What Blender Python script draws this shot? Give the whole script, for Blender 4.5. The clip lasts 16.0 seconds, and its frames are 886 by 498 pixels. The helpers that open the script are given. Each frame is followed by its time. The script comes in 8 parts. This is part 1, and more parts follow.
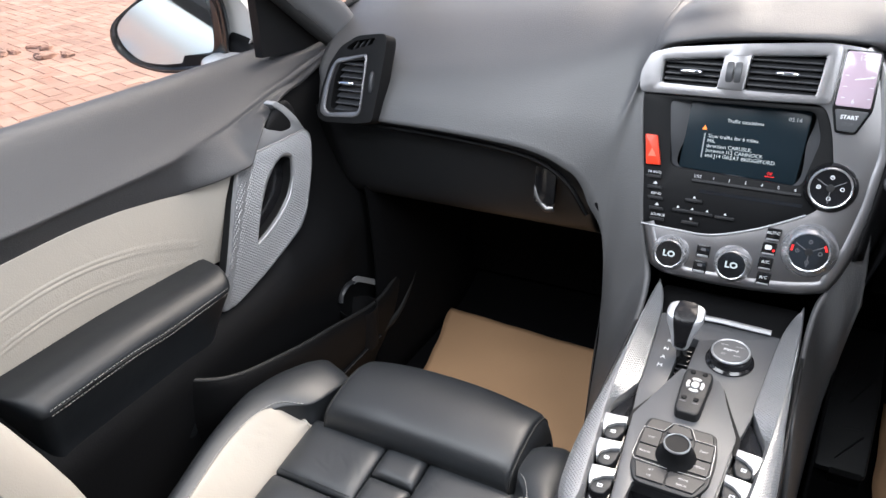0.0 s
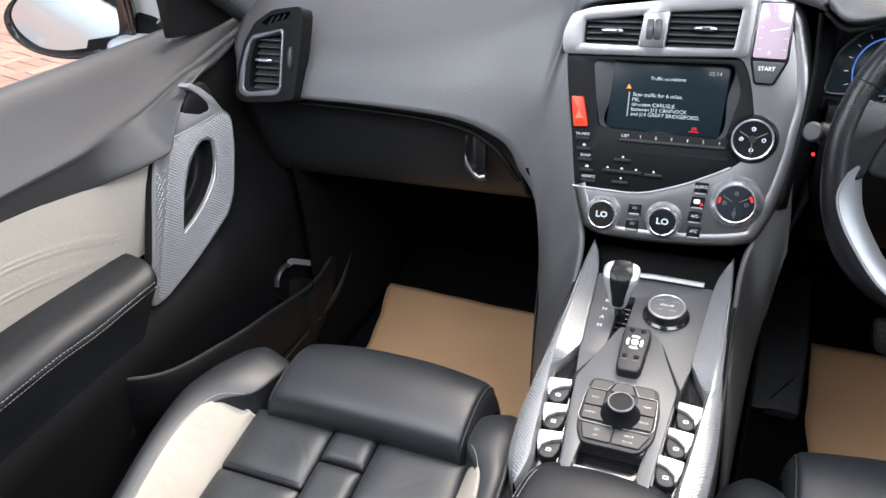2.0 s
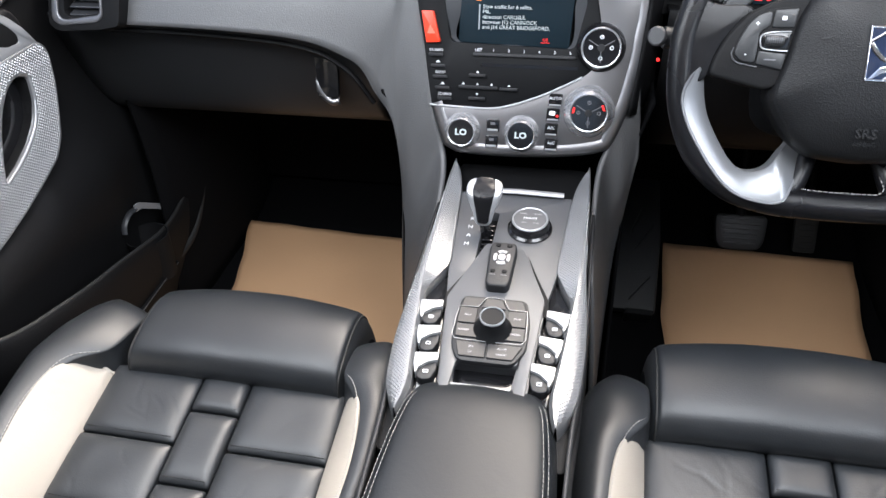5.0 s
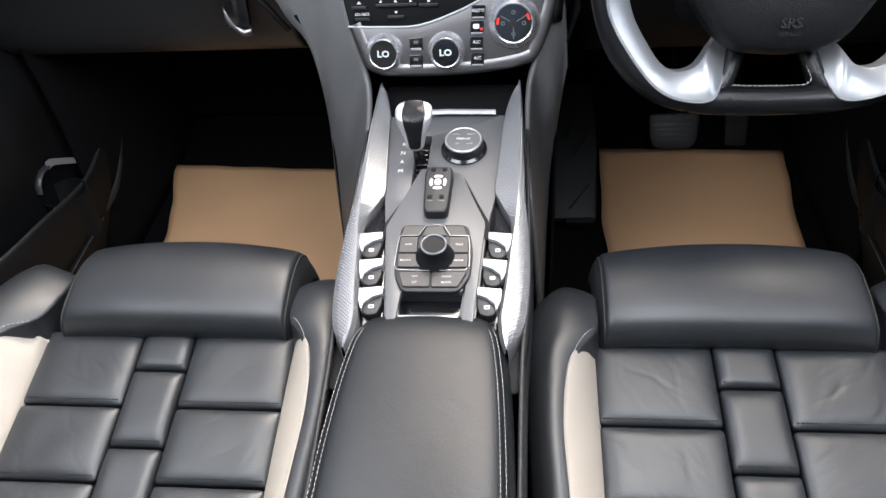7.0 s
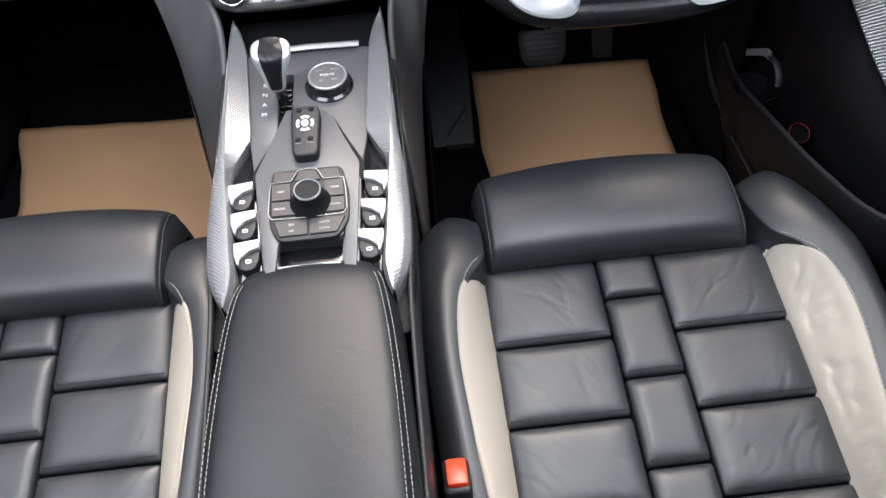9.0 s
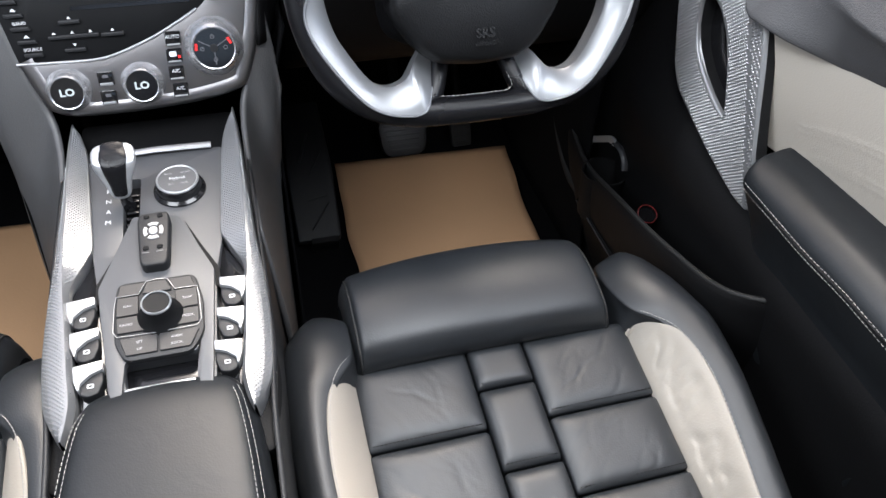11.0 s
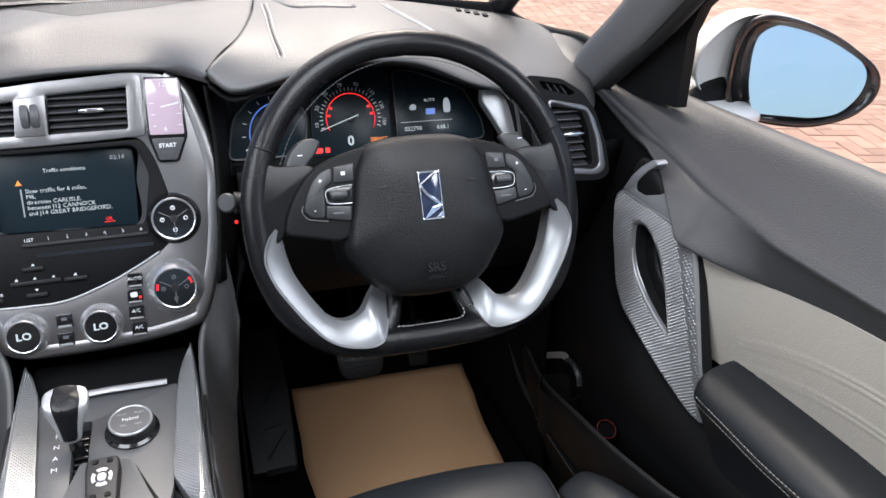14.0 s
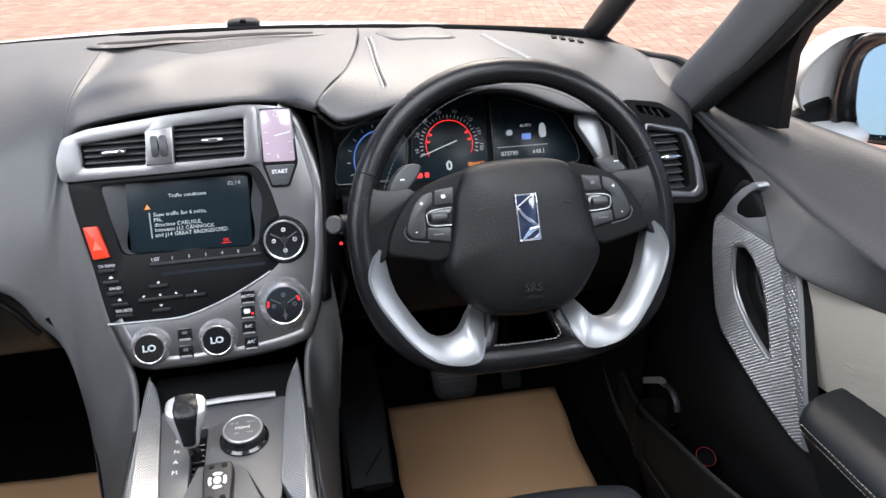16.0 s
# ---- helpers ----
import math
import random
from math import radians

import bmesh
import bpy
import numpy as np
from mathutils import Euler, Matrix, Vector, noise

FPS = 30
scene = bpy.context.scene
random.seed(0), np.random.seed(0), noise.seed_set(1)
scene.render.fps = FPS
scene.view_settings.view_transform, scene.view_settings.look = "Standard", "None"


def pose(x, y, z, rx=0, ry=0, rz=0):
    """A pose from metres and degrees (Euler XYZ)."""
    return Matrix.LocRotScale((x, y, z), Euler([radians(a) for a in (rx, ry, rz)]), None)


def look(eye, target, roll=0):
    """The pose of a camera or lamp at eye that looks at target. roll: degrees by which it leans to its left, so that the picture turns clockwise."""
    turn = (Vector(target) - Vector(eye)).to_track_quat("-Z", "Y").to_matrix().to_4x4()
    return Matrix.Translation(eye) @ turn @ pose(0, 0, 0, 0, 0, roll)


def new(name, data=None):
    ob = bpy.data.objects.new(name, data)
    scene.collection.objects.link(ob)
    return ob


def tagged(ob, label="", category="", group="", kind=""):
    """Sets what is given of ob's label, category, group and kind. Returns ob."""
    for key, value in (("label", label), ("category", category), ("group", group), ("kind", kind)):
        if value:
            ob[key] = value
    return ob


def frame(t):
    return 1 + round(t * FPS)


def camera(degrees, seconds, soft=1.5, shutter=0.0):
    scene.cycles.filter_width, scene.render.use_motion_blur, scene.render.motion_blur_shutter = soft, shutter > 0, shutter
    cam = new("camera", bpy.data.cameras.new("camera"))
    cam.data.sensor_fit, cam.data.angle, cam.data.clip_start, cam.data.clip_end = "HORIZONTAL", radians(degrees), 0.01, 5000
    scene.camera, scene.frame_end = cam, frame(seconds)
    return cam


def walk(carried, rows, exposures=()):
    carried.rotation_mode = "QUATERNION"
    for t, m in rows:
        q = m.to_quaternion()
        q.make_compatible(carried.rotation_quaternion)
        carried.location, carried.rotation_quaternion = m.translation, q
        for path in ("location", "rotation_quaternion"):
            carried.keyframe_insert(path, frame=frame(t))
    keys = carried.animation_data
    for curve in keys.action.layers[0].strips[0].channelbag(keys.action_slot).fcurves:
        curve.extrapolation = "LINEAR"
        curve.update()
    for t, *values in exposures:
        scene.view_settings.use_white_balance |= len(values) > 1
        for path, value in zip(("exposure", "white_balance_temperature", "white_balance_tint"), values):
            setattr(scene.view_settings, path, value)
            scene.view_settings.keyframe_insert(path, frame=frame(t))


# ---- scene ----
# camera and walk
cam = camera(61.73, 16.0)
walk(cam, [
    (0.0, pose(0.0910, -0.7850, 1.3477, 60.64, 3.39, 28.49)),
    (0.5, pose(0.0899, -0.7822, 1.3447, 59.56, 3.49, 26.76)),
    (1.0, pose(0.0910, -0.7832, 1.3473, 58.80, 3.53, 25.58)),
    (1.5, pose(0.0902, -0.7776, 1.3455, 58.32, 4.04, 24.07)),
    (2.0, pose(0.0884, -0.7703, 1.3435, 58.00, 4.46, 22.29)),
    (2.5, pose(0.0881, -0.7686, 1.3455, 57.70, 4.15, 19.85)),
    (3.0, pose(0.0883, -0.7630, 1.3476, 58.13, 3.38, 17.17)),
    (3.5, pose(0.0877, -0.7599, 1.3473, 58.81, 2.56, 14.64)),
    (4.0, pose(0.0876, -0.7573, 1.3432, 59.06, 2.33, 13.05)),
    (4.5, pose(0.0864, -0.7561, 1.3342, 56.68, 2.25, 12.03)),
    (4.7, pose(0.0864, -0.7552, 1.3302, 54.54, 2.33, 11.68)),
    (6.8, pose(0.0888, -0.7323, 1.3204, 45.96, 3.85, 5.50)),
    (7.0, pose(0.0900, -0.7303, 1.3196, 45.27, 3.93, 4.19)),
    (7.5, pose(0.0926, -0.7248, 1.3143, 43.46, 3.56, 0.77)),
    (8.0, pose(0.0984, -0.7184, 1.3092, 41.10, 3.49, -2.73)),
    (8.2, pose(0.0997, -0.7170, 1.3094, 40.40, 3.20, -3.45)),
    (10.3, pose(0.1148, -0.6981, 1.3051, 39.42, -0.50, -12.05)),
    (10.5, pose(0.1180, -0.6949, 1.3059, 41.39, -1.02, -13.20)),
    (11.0, pose(0.1203, -0.6889, 1.3080, 45.71, -2.37, -15.08)),
    (11.5, pose(0.1234, -0.6889, 1.3124, 49.81, -2.99, -16.52)),
    (12.0, pose(0.1216, -0.6894, 1.3178, 53.38, -3.54, -17.73)),
    (12.5, pose(0.1210, -0.6869, 1.3223, 55.72, -3.44, -18.58)),
    (13.0, pose(0.1193, -0.6911, 1.3267, 58.40, -3.06, -18.90)),
    (13.5, pose(0.1178, -0.6913, 1.3294, 60.49, -2.73, -19.12)),
    (14.0, pose(0.1183, -0.6922, 1.3334, 62.04, -2.35, -19.18)),
    (14.5, pose(0.1180, -0.6943, 1.3339, 62.88, -1.96, -19.19)),
    (15.0, pose(0.1113, -0.7036, 1.3378, 63.65, -1.41, -17.85)),
    (15.5, pose(0.1061, -0.7092, 1.3397, 63.88, -0.26, -14.99)),
    (16.0, pose(0.1047, -0.7128, 1.3392, 63.94, 0.53, -12.78)),
], exposures=[(0.0, 1.27), (2.0, 1.38), (3.5, 1.52), (4.5, 1.57), (8.0, 1.37), (10.5, 1.33), (11.0, 1.42), (11.5, 1.56), (12.5, 1.54), (13.5, 1.22), (14.5, 1.13), (16.0, 1.15)])

# world and sun: an overcast day
world = bpy.data.worlds.new("sky")
scene.world = world
world.use_nodes = True
wn = world.node_tree.nodes
sky = wn.new("ShaderNodeTexSky")
sky.sky_type = 'NISHITA'
sky.sun_disc = False
sky.sun_elevation, sky.sun_rotation = radians(54), radians(15)
sky.air_density, sky.dust_density, sky.ozone_density = 1.0, 6.0, 1.0
wn["Background"].inputs["Strength"].default_value = 0.15
world.node_tree.links.new(sky.outputs[0], wn["Background"].inputs[0])
sun_data = bpy.data.lights.new("sun", 'SUN')
sun_data.energy, sun_data.angle, sun_data.color = 0.70, radians(25), (1.0, 0.985, 0.96)
sun = new("sun", sun_data)
sun.matrix_world = look((1.5, 5.5, 8), (0, 0, 0))


def daylight(name, at, aim, width, height, watts):
    """The sky's light in a glazed opening."""
    data = bpy.data.lights.new(name, 'AREA')
    data.shape, data.size, data.size_y, data.energy, data.color = 'RECTANGLE', width, height, watts, (0.91, 0.95, 1.0)
    ob = new(name, data)
    ob.matrix_world = look(at, aim)
    return ob


for side in (-1, 1):
    daylight("roof_daylight", (0.285 * side, -0.32, 1.455), (0.285 * side, -0.32, 0.0), 0.33, 0.50, 2.5)
    daylight("window_daylight", (0.70 * side, -0.42, 1.40), (0.0, -0.30, 0.75), 0.55, 0.10, 1.2)


# ---- materials ----
def material(name, color, rough=0.5, metal=0.0, grain=0.0, grain_size=400.0, vary=0.15, vary_size=6.0, coat=0.0,
             pattern="noise", wrinkle=0.0, spec=0.5, sheen=0.0):
    """A node material: base colour with soft variation, and relief at two scales."""
    m = bpy.data.materials.new(name)
    m.use_nodes = True
    nt = m.node_tree
    b = nt.nodes["Principled BSDF"]
    coord = nt.nodes.new("ShaderNodeTexCoord")
    n1 = nt.nodes.new("ShaderNodeTexNoise")
    n1.inputs["Scale"].default_value = vary_size
    n1.inputs["Detail"].default_value = 5
    nt.links.new(coord.outputs["Object"], n1.inputs["Vector"])
    mix = nt.nodes.new("ShaderNodeMix")
    mix.data_type = 'RGBA'
    nt.links.new(n1.outputs["Fac"], mix.inputs["Factor"])
    lo = [max(0, c * (1 - vary)) for c in color]
    hi = [min(1, c * (1 + vary)) for c in color]
    mix.inputs[6].default_value, mix.inputs[7].default_value = (*lo, 1), (*hi, 1)
    nt.links.new(mix.outputs[2], b.inputs["Base Color"])
    ramp = nt.nodes.new("ShaderNodeMapRange")
    ramp.inputs["To Min"].default_value = max(0.02, rough - 0.06)
    ramp.inputs["To Max"].default_value = min(1, rough + 0.06)
    nt.links.new(n1.outputs["Fac"], ramp.inputs["Value"])
    nt.links.new(ramp.outputs["Result"], b.inputs["Roughness"])
    b.inputs["Metallic"].default_value = metal
    b.inputs["Coat Weight"].default_value = coat
    b.inputs["Coat Roughness"].default_value = 0.05
    b.inputs["Specular IOR Level"].default_value = spec
    b.inputs["Sheen Weight"].default_value = sheen
    last = None
    if grain > 0:
        if pattern == "noise":
            g = nt.nodes.new("ShaderNodeTexNoise")
            g.inputs["Scale"].default_value, g.inputs["Detail"].default_value = grain_size, 3
            out = g.outputs["Fac"]
        else:
            g = nt.nodes.new("ShaderNodeTexVoronoi")
            g.inputs["Scale"].default_value = grain_size
            out = g.outputs["Distance"]
        nt.links.new(coord.outputs["Object"], g.inputs["Vector"])
        bump = nt.nodes.new("ShaderNodeBump")
        bump.inputs["Strength"].default_value, bump.inputs["Distance"].default_value = grain, 0.0015
        nt.links.new(out, bump.inputs["Height"])
        last = bump
    if wrinkle > 0:
        w = nt.nodes.new("ShaderNodeTexNoise")
        w.inputs["Scale"].default_value, w.inputs["Detail"].default_value = 22, 4
        w.inputs["Distortion"].default_value = 1.2
        nt.links.new(coord.outputs["Object"], w.inputs["Vector"])
        bump2 = nt.nodes.new("ShaderNodeBump")
        bump2.inputs["Strength"].default_value, bump2.inputs["Distance"].default_value = wrinkle, 0.01
        nt.links.new(w.outputs["Fac"], bump2.inputs["Height"])
        if last:
            nt.links.new(last.outputs[0], bump2.inputs["Normal"])
        last = bump2
    if last:
        nt.links.new(last.outputs[0], b.inputs["Normal"])
    return m


def glow(name, color, strength):
    m = bpy.data.materials.new(name)
    m.use_nodes = True
    b = m.node_tree.nodes["Principled BSDF"]
    b.inputs["Base Color"].default_value = (*[c * 0.3 for c in color], 1)
    b.inputs["Emission Color"].default_value = (*color, 1)
    b.inputs["Emission Strength"].default_value = strength
    b.inputs["Roughness"].default_value = 0.3
    return m


def glass(name, tint=(1, 1, 1), rough=0.0):
    m = bpy.data.materials.new(name)
    m.use_nodes = True
    nt = m.node_tree
    nt.nodes.remove(nt.nodes["Principled BSDF"])
    out = nt.nodes["Material Output"]
    tr = nt.nodes.new("ShaderNodeBsdfTransparent")
    tr.inputs[0].default_value = (*tint, 1)
    gl = nt.nodes.new("ShaderNodeBsdfGlossy")
    gl.inputs["Roughness"].default_value = rough
    mx = nt.nodes.new("ShaderNodeMixShader")
    mx.inputs[0].default_value = 0.05
    nt.links.new(tr.outputs[0], mx.inputs[1])
    nt.links.new(gl.outputs[0], mx.inputs[2])
    nt.links.new(mx.outputs[0], out.inputs[0])
    return m


PAD = material("soft_dash_plastic", (0.082, 0.082, 0.084), 0.44, grain=0.30, grain_size=560, vary=0.12, spec=0.60)
DOORPAD = material("soft_door_plastic", (0.0415, 0.0412, 0.0430), 0.52, grain=0.40, grain_size=560, vary=0.12, spec=0.45)
HARD = material("hard_black_plastic", (0.0125, 0.013, 0.0145), 0.5, grain=0.25, grain_size=500, spec=0.4)
DARK = material("dark_trim_plastic", (0.007, 0.007, 0.0075), 0.6, grain=0.2, grain_size=400, spec=0.15)
CTRL = material("dark_control_plastic", (0.007, 0.0073, 0.008), 0.50, grain=0.08, grain_size=800, spec=0.15)
SLAT = material("dark_louvre_plastic", (0.03, 0.031, 0.034), 0.42, grain=0.1, grain_size=500)
SATIN = material("satin_grey_plastic", (0.07, 0.072, 0.077), 0.42, grain=0.1, grain_size=900)
KEYGREY = material("dark_grey_key_plastic", (0.015, 0.0153, 0.0167), 0.45, grain=0.1, grain_size=500, vary=0.1)
LID = material("satin_black_lid_plastic", (0.020, 0.021, 0.0225), 0.42, grain=0.15, grain_size=500, spec=0.5)
GLOSS = material("gloss_black_plastic", (0.008, 0.008, 0.009), 0.16, coat=0.3, vary=0.05)
LEATHER = material("black_leather", (0.0188, 0.0210, 0.0238), 0.40, grain=0.06, grain_size=520, pattern="pebble", wrinkle=0.025, vary=0.28, vary_size=11)
# darker copy of LEATHER: worn mottling, with the armrests' shade in the base colour
ARMHIDE = material("shaded_worn_leather", (0.0100, 0.0115, 0.0134), 0.42, grain=0.045, grain_size=620, pattern="pebble", wrinkle=0.04, vary=0.35, vary_size=14, spec=0.30)
CREAM = material("cream_leather", (0.355, 0.325, 0.282), 0.52, grain=0.12, grain_size=520, pattern="pebble", wrinkle=0.06, vary=0.05)
RIM = material("wheel_leather", (0.006, 0.006, 0.007), 0.27, grain=0.08, grain_size=700, pattern="pebble", vary=0.2, spec=0.28)
GRAINED = material("grained_airbag_cover", (0.006, 0.0063, 0.007), 0.44, grain=0.22, grain_size=700, pattern="pebble", spec=0.27)
BRIGHT_THREAD = material("bright_white_thread", (0.80, 0.80, 0.79), 0.7, grain=0.3, grain_size=900)
THREAD = material("white_thread", (0.30, 0.29, 0.275), 0.8, grain=0.4, grain_size=900)
DIMPLE = material("dimpled_silver_trim", (0.25, 0.254, 0.262), 0.32, metal=0.55, grain=0.05, grain_size=500, vary=0.05)
HANDLE = material("dimpled_handle_trim", (0.30, 0.304, 0.312), 0.30, metal=0.6, grain=0.05, grain_size=500, vary=0.05)
SILVER = material("satin_silver_plastic", (0.39, 0.398, 0.412), 0.30, metal=0.5, vary=0.05, grain=0.05, grain_size=300)
CHROME = material("polished_chrome", (0.82, 0.83, 0.85), 0.08, metal=1.0, vary=0.03)
GUN = material("gunmetal_panel", (0.26, 0.254, 0.26), 0.34, metal=0.92, vary=0.06, grain=0.05, grain_size=500)
RING = material("turned_metal_ring", (0.54, 0.54, 0.55), 0.27, metal=0.75, vary=0.05)
EMBLEM = material("dark_blue_gloss_plastic", (0.016, 0.024, 0.050), 0.10, coat=0.6, vary=0.05)
SPOKE = material("polished_silver_spoke", (0.215, 0.221, 0.232), 0.33, metal=0.55, vary=0.04, coat=0.15)
BRUSHED = material("brushed_silver_panel", (0.235, 0.231, 0.238), 0.30, metal=0.75, vary=0.06, grain=0.1, grain_size=500)
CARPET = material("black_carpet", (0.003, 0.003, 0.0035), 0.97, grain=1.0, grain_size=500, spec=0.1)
KRAFT = material("brown_kraft_paper", (0.57, 0.345, 0.192), 0.75, grain=0.2, grain_size=220, vary=0.06, vary_size=9, spec=0.3)
BODY = material("white_car_paint", (0.78, 0.78, 0.76), 0.25, coat=0.8, vary=0.02)
MIRROR = material("mirror_glass", (0.76, 0.87, 0.90), 0.01, metal=1.0, vary=0.0)
LINER = material("grey_headliner_fabric", (0.40, 0.40, 0.40), 0.9, grain=0.5, grain_size=500)
PILLAR = material("grey_pillar_plastic", (0.16, 0.16, 0.165), 0.6, grain=0.3, grain_size=600)
RUBBER = material("black_rubber", (0.012, 0.012, 0.012), 0.7, grain=0.3, grain_size=300)
RED = material("red_plastic", (0.78, 0.05, 0.018), 0.35, vary=0.05)
REDRIM = material("dark_red_plastic", (0.16, 0.016, 0.016), 0.4, vary=0.05)
TRIANGLE = material("pale_red_print", (0.80, 0.16, 0.10), 0.4, vary=0.03)
GLASS = glass("clear_glass")
PINK = material("pink_reflective_panel", (0.55, 0.42, 0.50), 0.12, coat=0.6, vary=0.1, vary_size=30)
PRINT = material("white_print", (0.75, 0.76, 0.78), 0.5, vary=0.03)
PRINT_MID = material("pale_grey_print", (0.36, 0.36, 0.38), 0.5, vary=0.03)
PRINT_DIM = material("grey_print", (0.11, 0.11, 0.12), 0.5, vary=0.03)
SCREEN = material("display_glass", (0.010, 0.018, 0.024), 0.25, vary=0.1, spec=0.2)
LIT_WHITE = glow("lit_white", (0.80, 0.90, 0.95), 0.24)
LIT_RED = glow("lit_red", (1.0, 0.03, 0.03), 0.6)
LIT_AMBER = glow("lit_amber", (1.0, 0.30, 0.06), 0.6)
LIT_BLUE = glow("lit_blue", (0.10, 0.22, 0.75), 0.35)
LIT_DIM = glow("lit_dim_grey", (0.35, 0.40, 0.45), 0.35)


# ---- mesh helpers ----
def catmull(pts, n):
    """n points evenly along the parameter of a smooth curve through pts."""
    p = np.array([tuple(q) for q in pts], float)
    m = len(p)
    if m == 2:
        return [p[0] + (p[1] - p[0]) * k / (n - 1) for k in range(n)]
    ext = np.vstack([2 * p[0] - p[1], p, 2 * p[-1] - p[-2]])
    out = []
    for k in range(n):
        s = k * (m - 1) / (n - 1)
        i = min(int(s), m - 2)
        t = s - i
        a, b, c, d = ext[i], ext[i + 1], ext[i + 2], ext[i + 3]
        out.append(0.5 * ((2 * b) + (c - a) * t + (2 * a - 5 * b + 4 * c - d) * t * t + (3 * b - a - 3 * c + d) * t ** 3))
    return out


def mesh_of(name, verts, faces, mat, smooth=True):
    me = bpy.data.meshes.new(name)
    me.from_pydata([tuple(map(float, v)) for v in verts], [], faces)
    me.materials.append(mat)
    if smooth:
        for p in me.polygons:
            p.use_smooth = True
    me.update()
    return me


def add(name, me, parent=None, label="", m=None):
    ob = new(name, me)
    if parent is not None:
        ob.parent = parent
        ob.matrix_parent_inverse = parent.matrix_basis.inverted() if parent.parent is None else Matrix.Identity(4)
    if m is not None:
        ob.matrix_basis = m
    if label:
        ob["label"] = label
    return ob


def part(name, bm, mat, parent=None, label="", smooth=True, sharp=35.0):
    """Links a bmesh as one mesh object under a thing or a part."""
    bmesh.ops.recalc_face_normals(bm, faces=bm.faces)
    me = bpy.data.meshes.new(name)
    bm.to_mesh(me)
    bm.free()
    me.materials.append(mat)
    if smooth:
        me.shade_smooth()
        me.set_sharp_from_angle(angle=radians(sharp))
    return add(name, me, parent, label)


def thing(name, label, category, group="", at=(0, 0, 0), kind=""):
    ob = new(name)
    ob.location = at
    ob.matrix_basis = Matrix.Translation(at)
    ob.empty_display_size = 0.05
    return tagged(ob, label, category, group, kind)


def loft_bm(secs, nu, nv, side=1, closed=False, caps=False):
    rows = [catmull(s, nv) for s in secs]
    cols = [catmull([r[j] for r in rows], nu) for j in range(nv)]
    bm = bmesh.new()
    vs = [[bm.verts.new((cols[j][i][0] * side, cols[j][i][1], cols[j][i][2])) for j in range(nv)] for i in range(nu)]
    for i in range(nu - 1):
        for j in range(nv - (0 if closed else 1)):
            k = (j + 1) % nv
            try:
                bm.faces.new((vs[i][j], vs[i + 1][j], vs[i + 1][k], vs[i][k]))
            except ValueError:
                pass
    if caps:
        bm.faces.new(vs[0])
        bm.faces.new(vs[-1][::-1])
    return bm


def sheet(name, secs, nu, nv, mat, parent=None, label="", side=1, thick=0.004, outward=None, extra=None):
    """A curved panel with thickness through the given sections; extra adds runs that share an edge."""
    bm = loft_bm(secs, nu, nv, side)
    for run_secs, run_nu, run_nv in extra or ():
        b2 = loft_bm(run_secs, run_nu, run_nv, side)
        run = bpy.data.meshes.new("run")
        b2.to_mesh(run)
        b2.free()
        bm.from_mesh(run)
        bpy.data.meshes.remove(run)
    bmesh.ops.remove_doubles(bm, verts=bm.verts, dist=1e-5)
    bmesh.ops.recalc_face_normals(bm, faces=bm.faces)
    if outward is not None:
        f = list(bm.faces)
        mid = f[len(f) // 2]
        if mid.normal.dot(Vector(outward)) < 0:
            bmesh.ops.reverse_faces(bm, faces=f)
    me = bpy.data.meshes.new(name)
    bm.to_mesh(me)
    bm.free()
    me.materials.append(mat)
    me.shade_smooth()
    ob = add(name, me, parent, label)
    if thick:
        so = ob.modifiers.new("thickness", 'SOLIDIFY')
        so.thickness, so.offset = thick, -1
    return ob


def rounded(pts, r, n=5):
    """A polygon with its corners rounded."""
    out = []
    m = len(pts)
    for i in range(m):
        a, b, c = (Vector(pts[(i + d) % m]).to_2d() for d in (-1, 0, 1))
        ra = min(r, (a - b).length * 0.48)
        rc = min(r, (c - b).length * 0.48)
        p, q = b + (a - b).normalized() * ra, b + (c - b).normalized() * rc
        for k in range(n + 1):
            t = k / n
            out.append(tuple(p * (1 - t) ** 2 + b * 2 * t * (1 - t) + q * t * t))
    return out


def plate_bm(outline, z0, z1, bevel=0.0015, seg=2, holes=(), both=False):
    """A flat plate with bevelled rims and holes through it, in its own plane."""
    bm = bmesh.new()
    edges = []
    for loop in (outline, *holes):
        vs = [bm.verts.new((p[0], p[1], z0)) for p in loop]
        edges += [bm.edges.new((vs[i], vs[(i + 1) % len(vs)])) for i in range(len(vs))]
    if holes:
        bmesh.ops.triangle_fill(bm, edges=edges, use_beauty=True, use_dissolve=False)
    else:
        bm.faces.new([e.verts[0] for e in edges])
    base = list(bm.faces)
    up = bmesh.ops.extrude_face_region(bm, geom=base)
    top = [v for v in up["geom"] if isinstance(v, bmesh.types.BMVert)]
    for v in top:
        v.co.z = z1
    bmesh.ops.recalc_face_normals(bm, faces=bm.faces)
    if bevel:
        zs = (z1, z0) if both else (z1,)
        es = [e for e in bm.edges if len(e.link_faces) == 2 and any(all(abs(v.co.z - z) < 1e-7 for v in e.verts) for z in zs)
              and e.calc_face_angle(0) > 0.6]
        bmesh.ops.bevel(bm, geom=es, offset=bevel, segments=seg, profile=0.5, affect='EDGES', clamp_overlap=True)
    lay_flat(bm)
    return bm


def lay_flat(bm):
    """Texture coordinates in metres, laid on the plate from its front."""
    uv = bm.loops.layers.uv.new("flat")
    for f in bm.faces:
        for lp in f.loops:
            lp[uv].uv = (lp.vert.co.x, lp.vert.co.y)


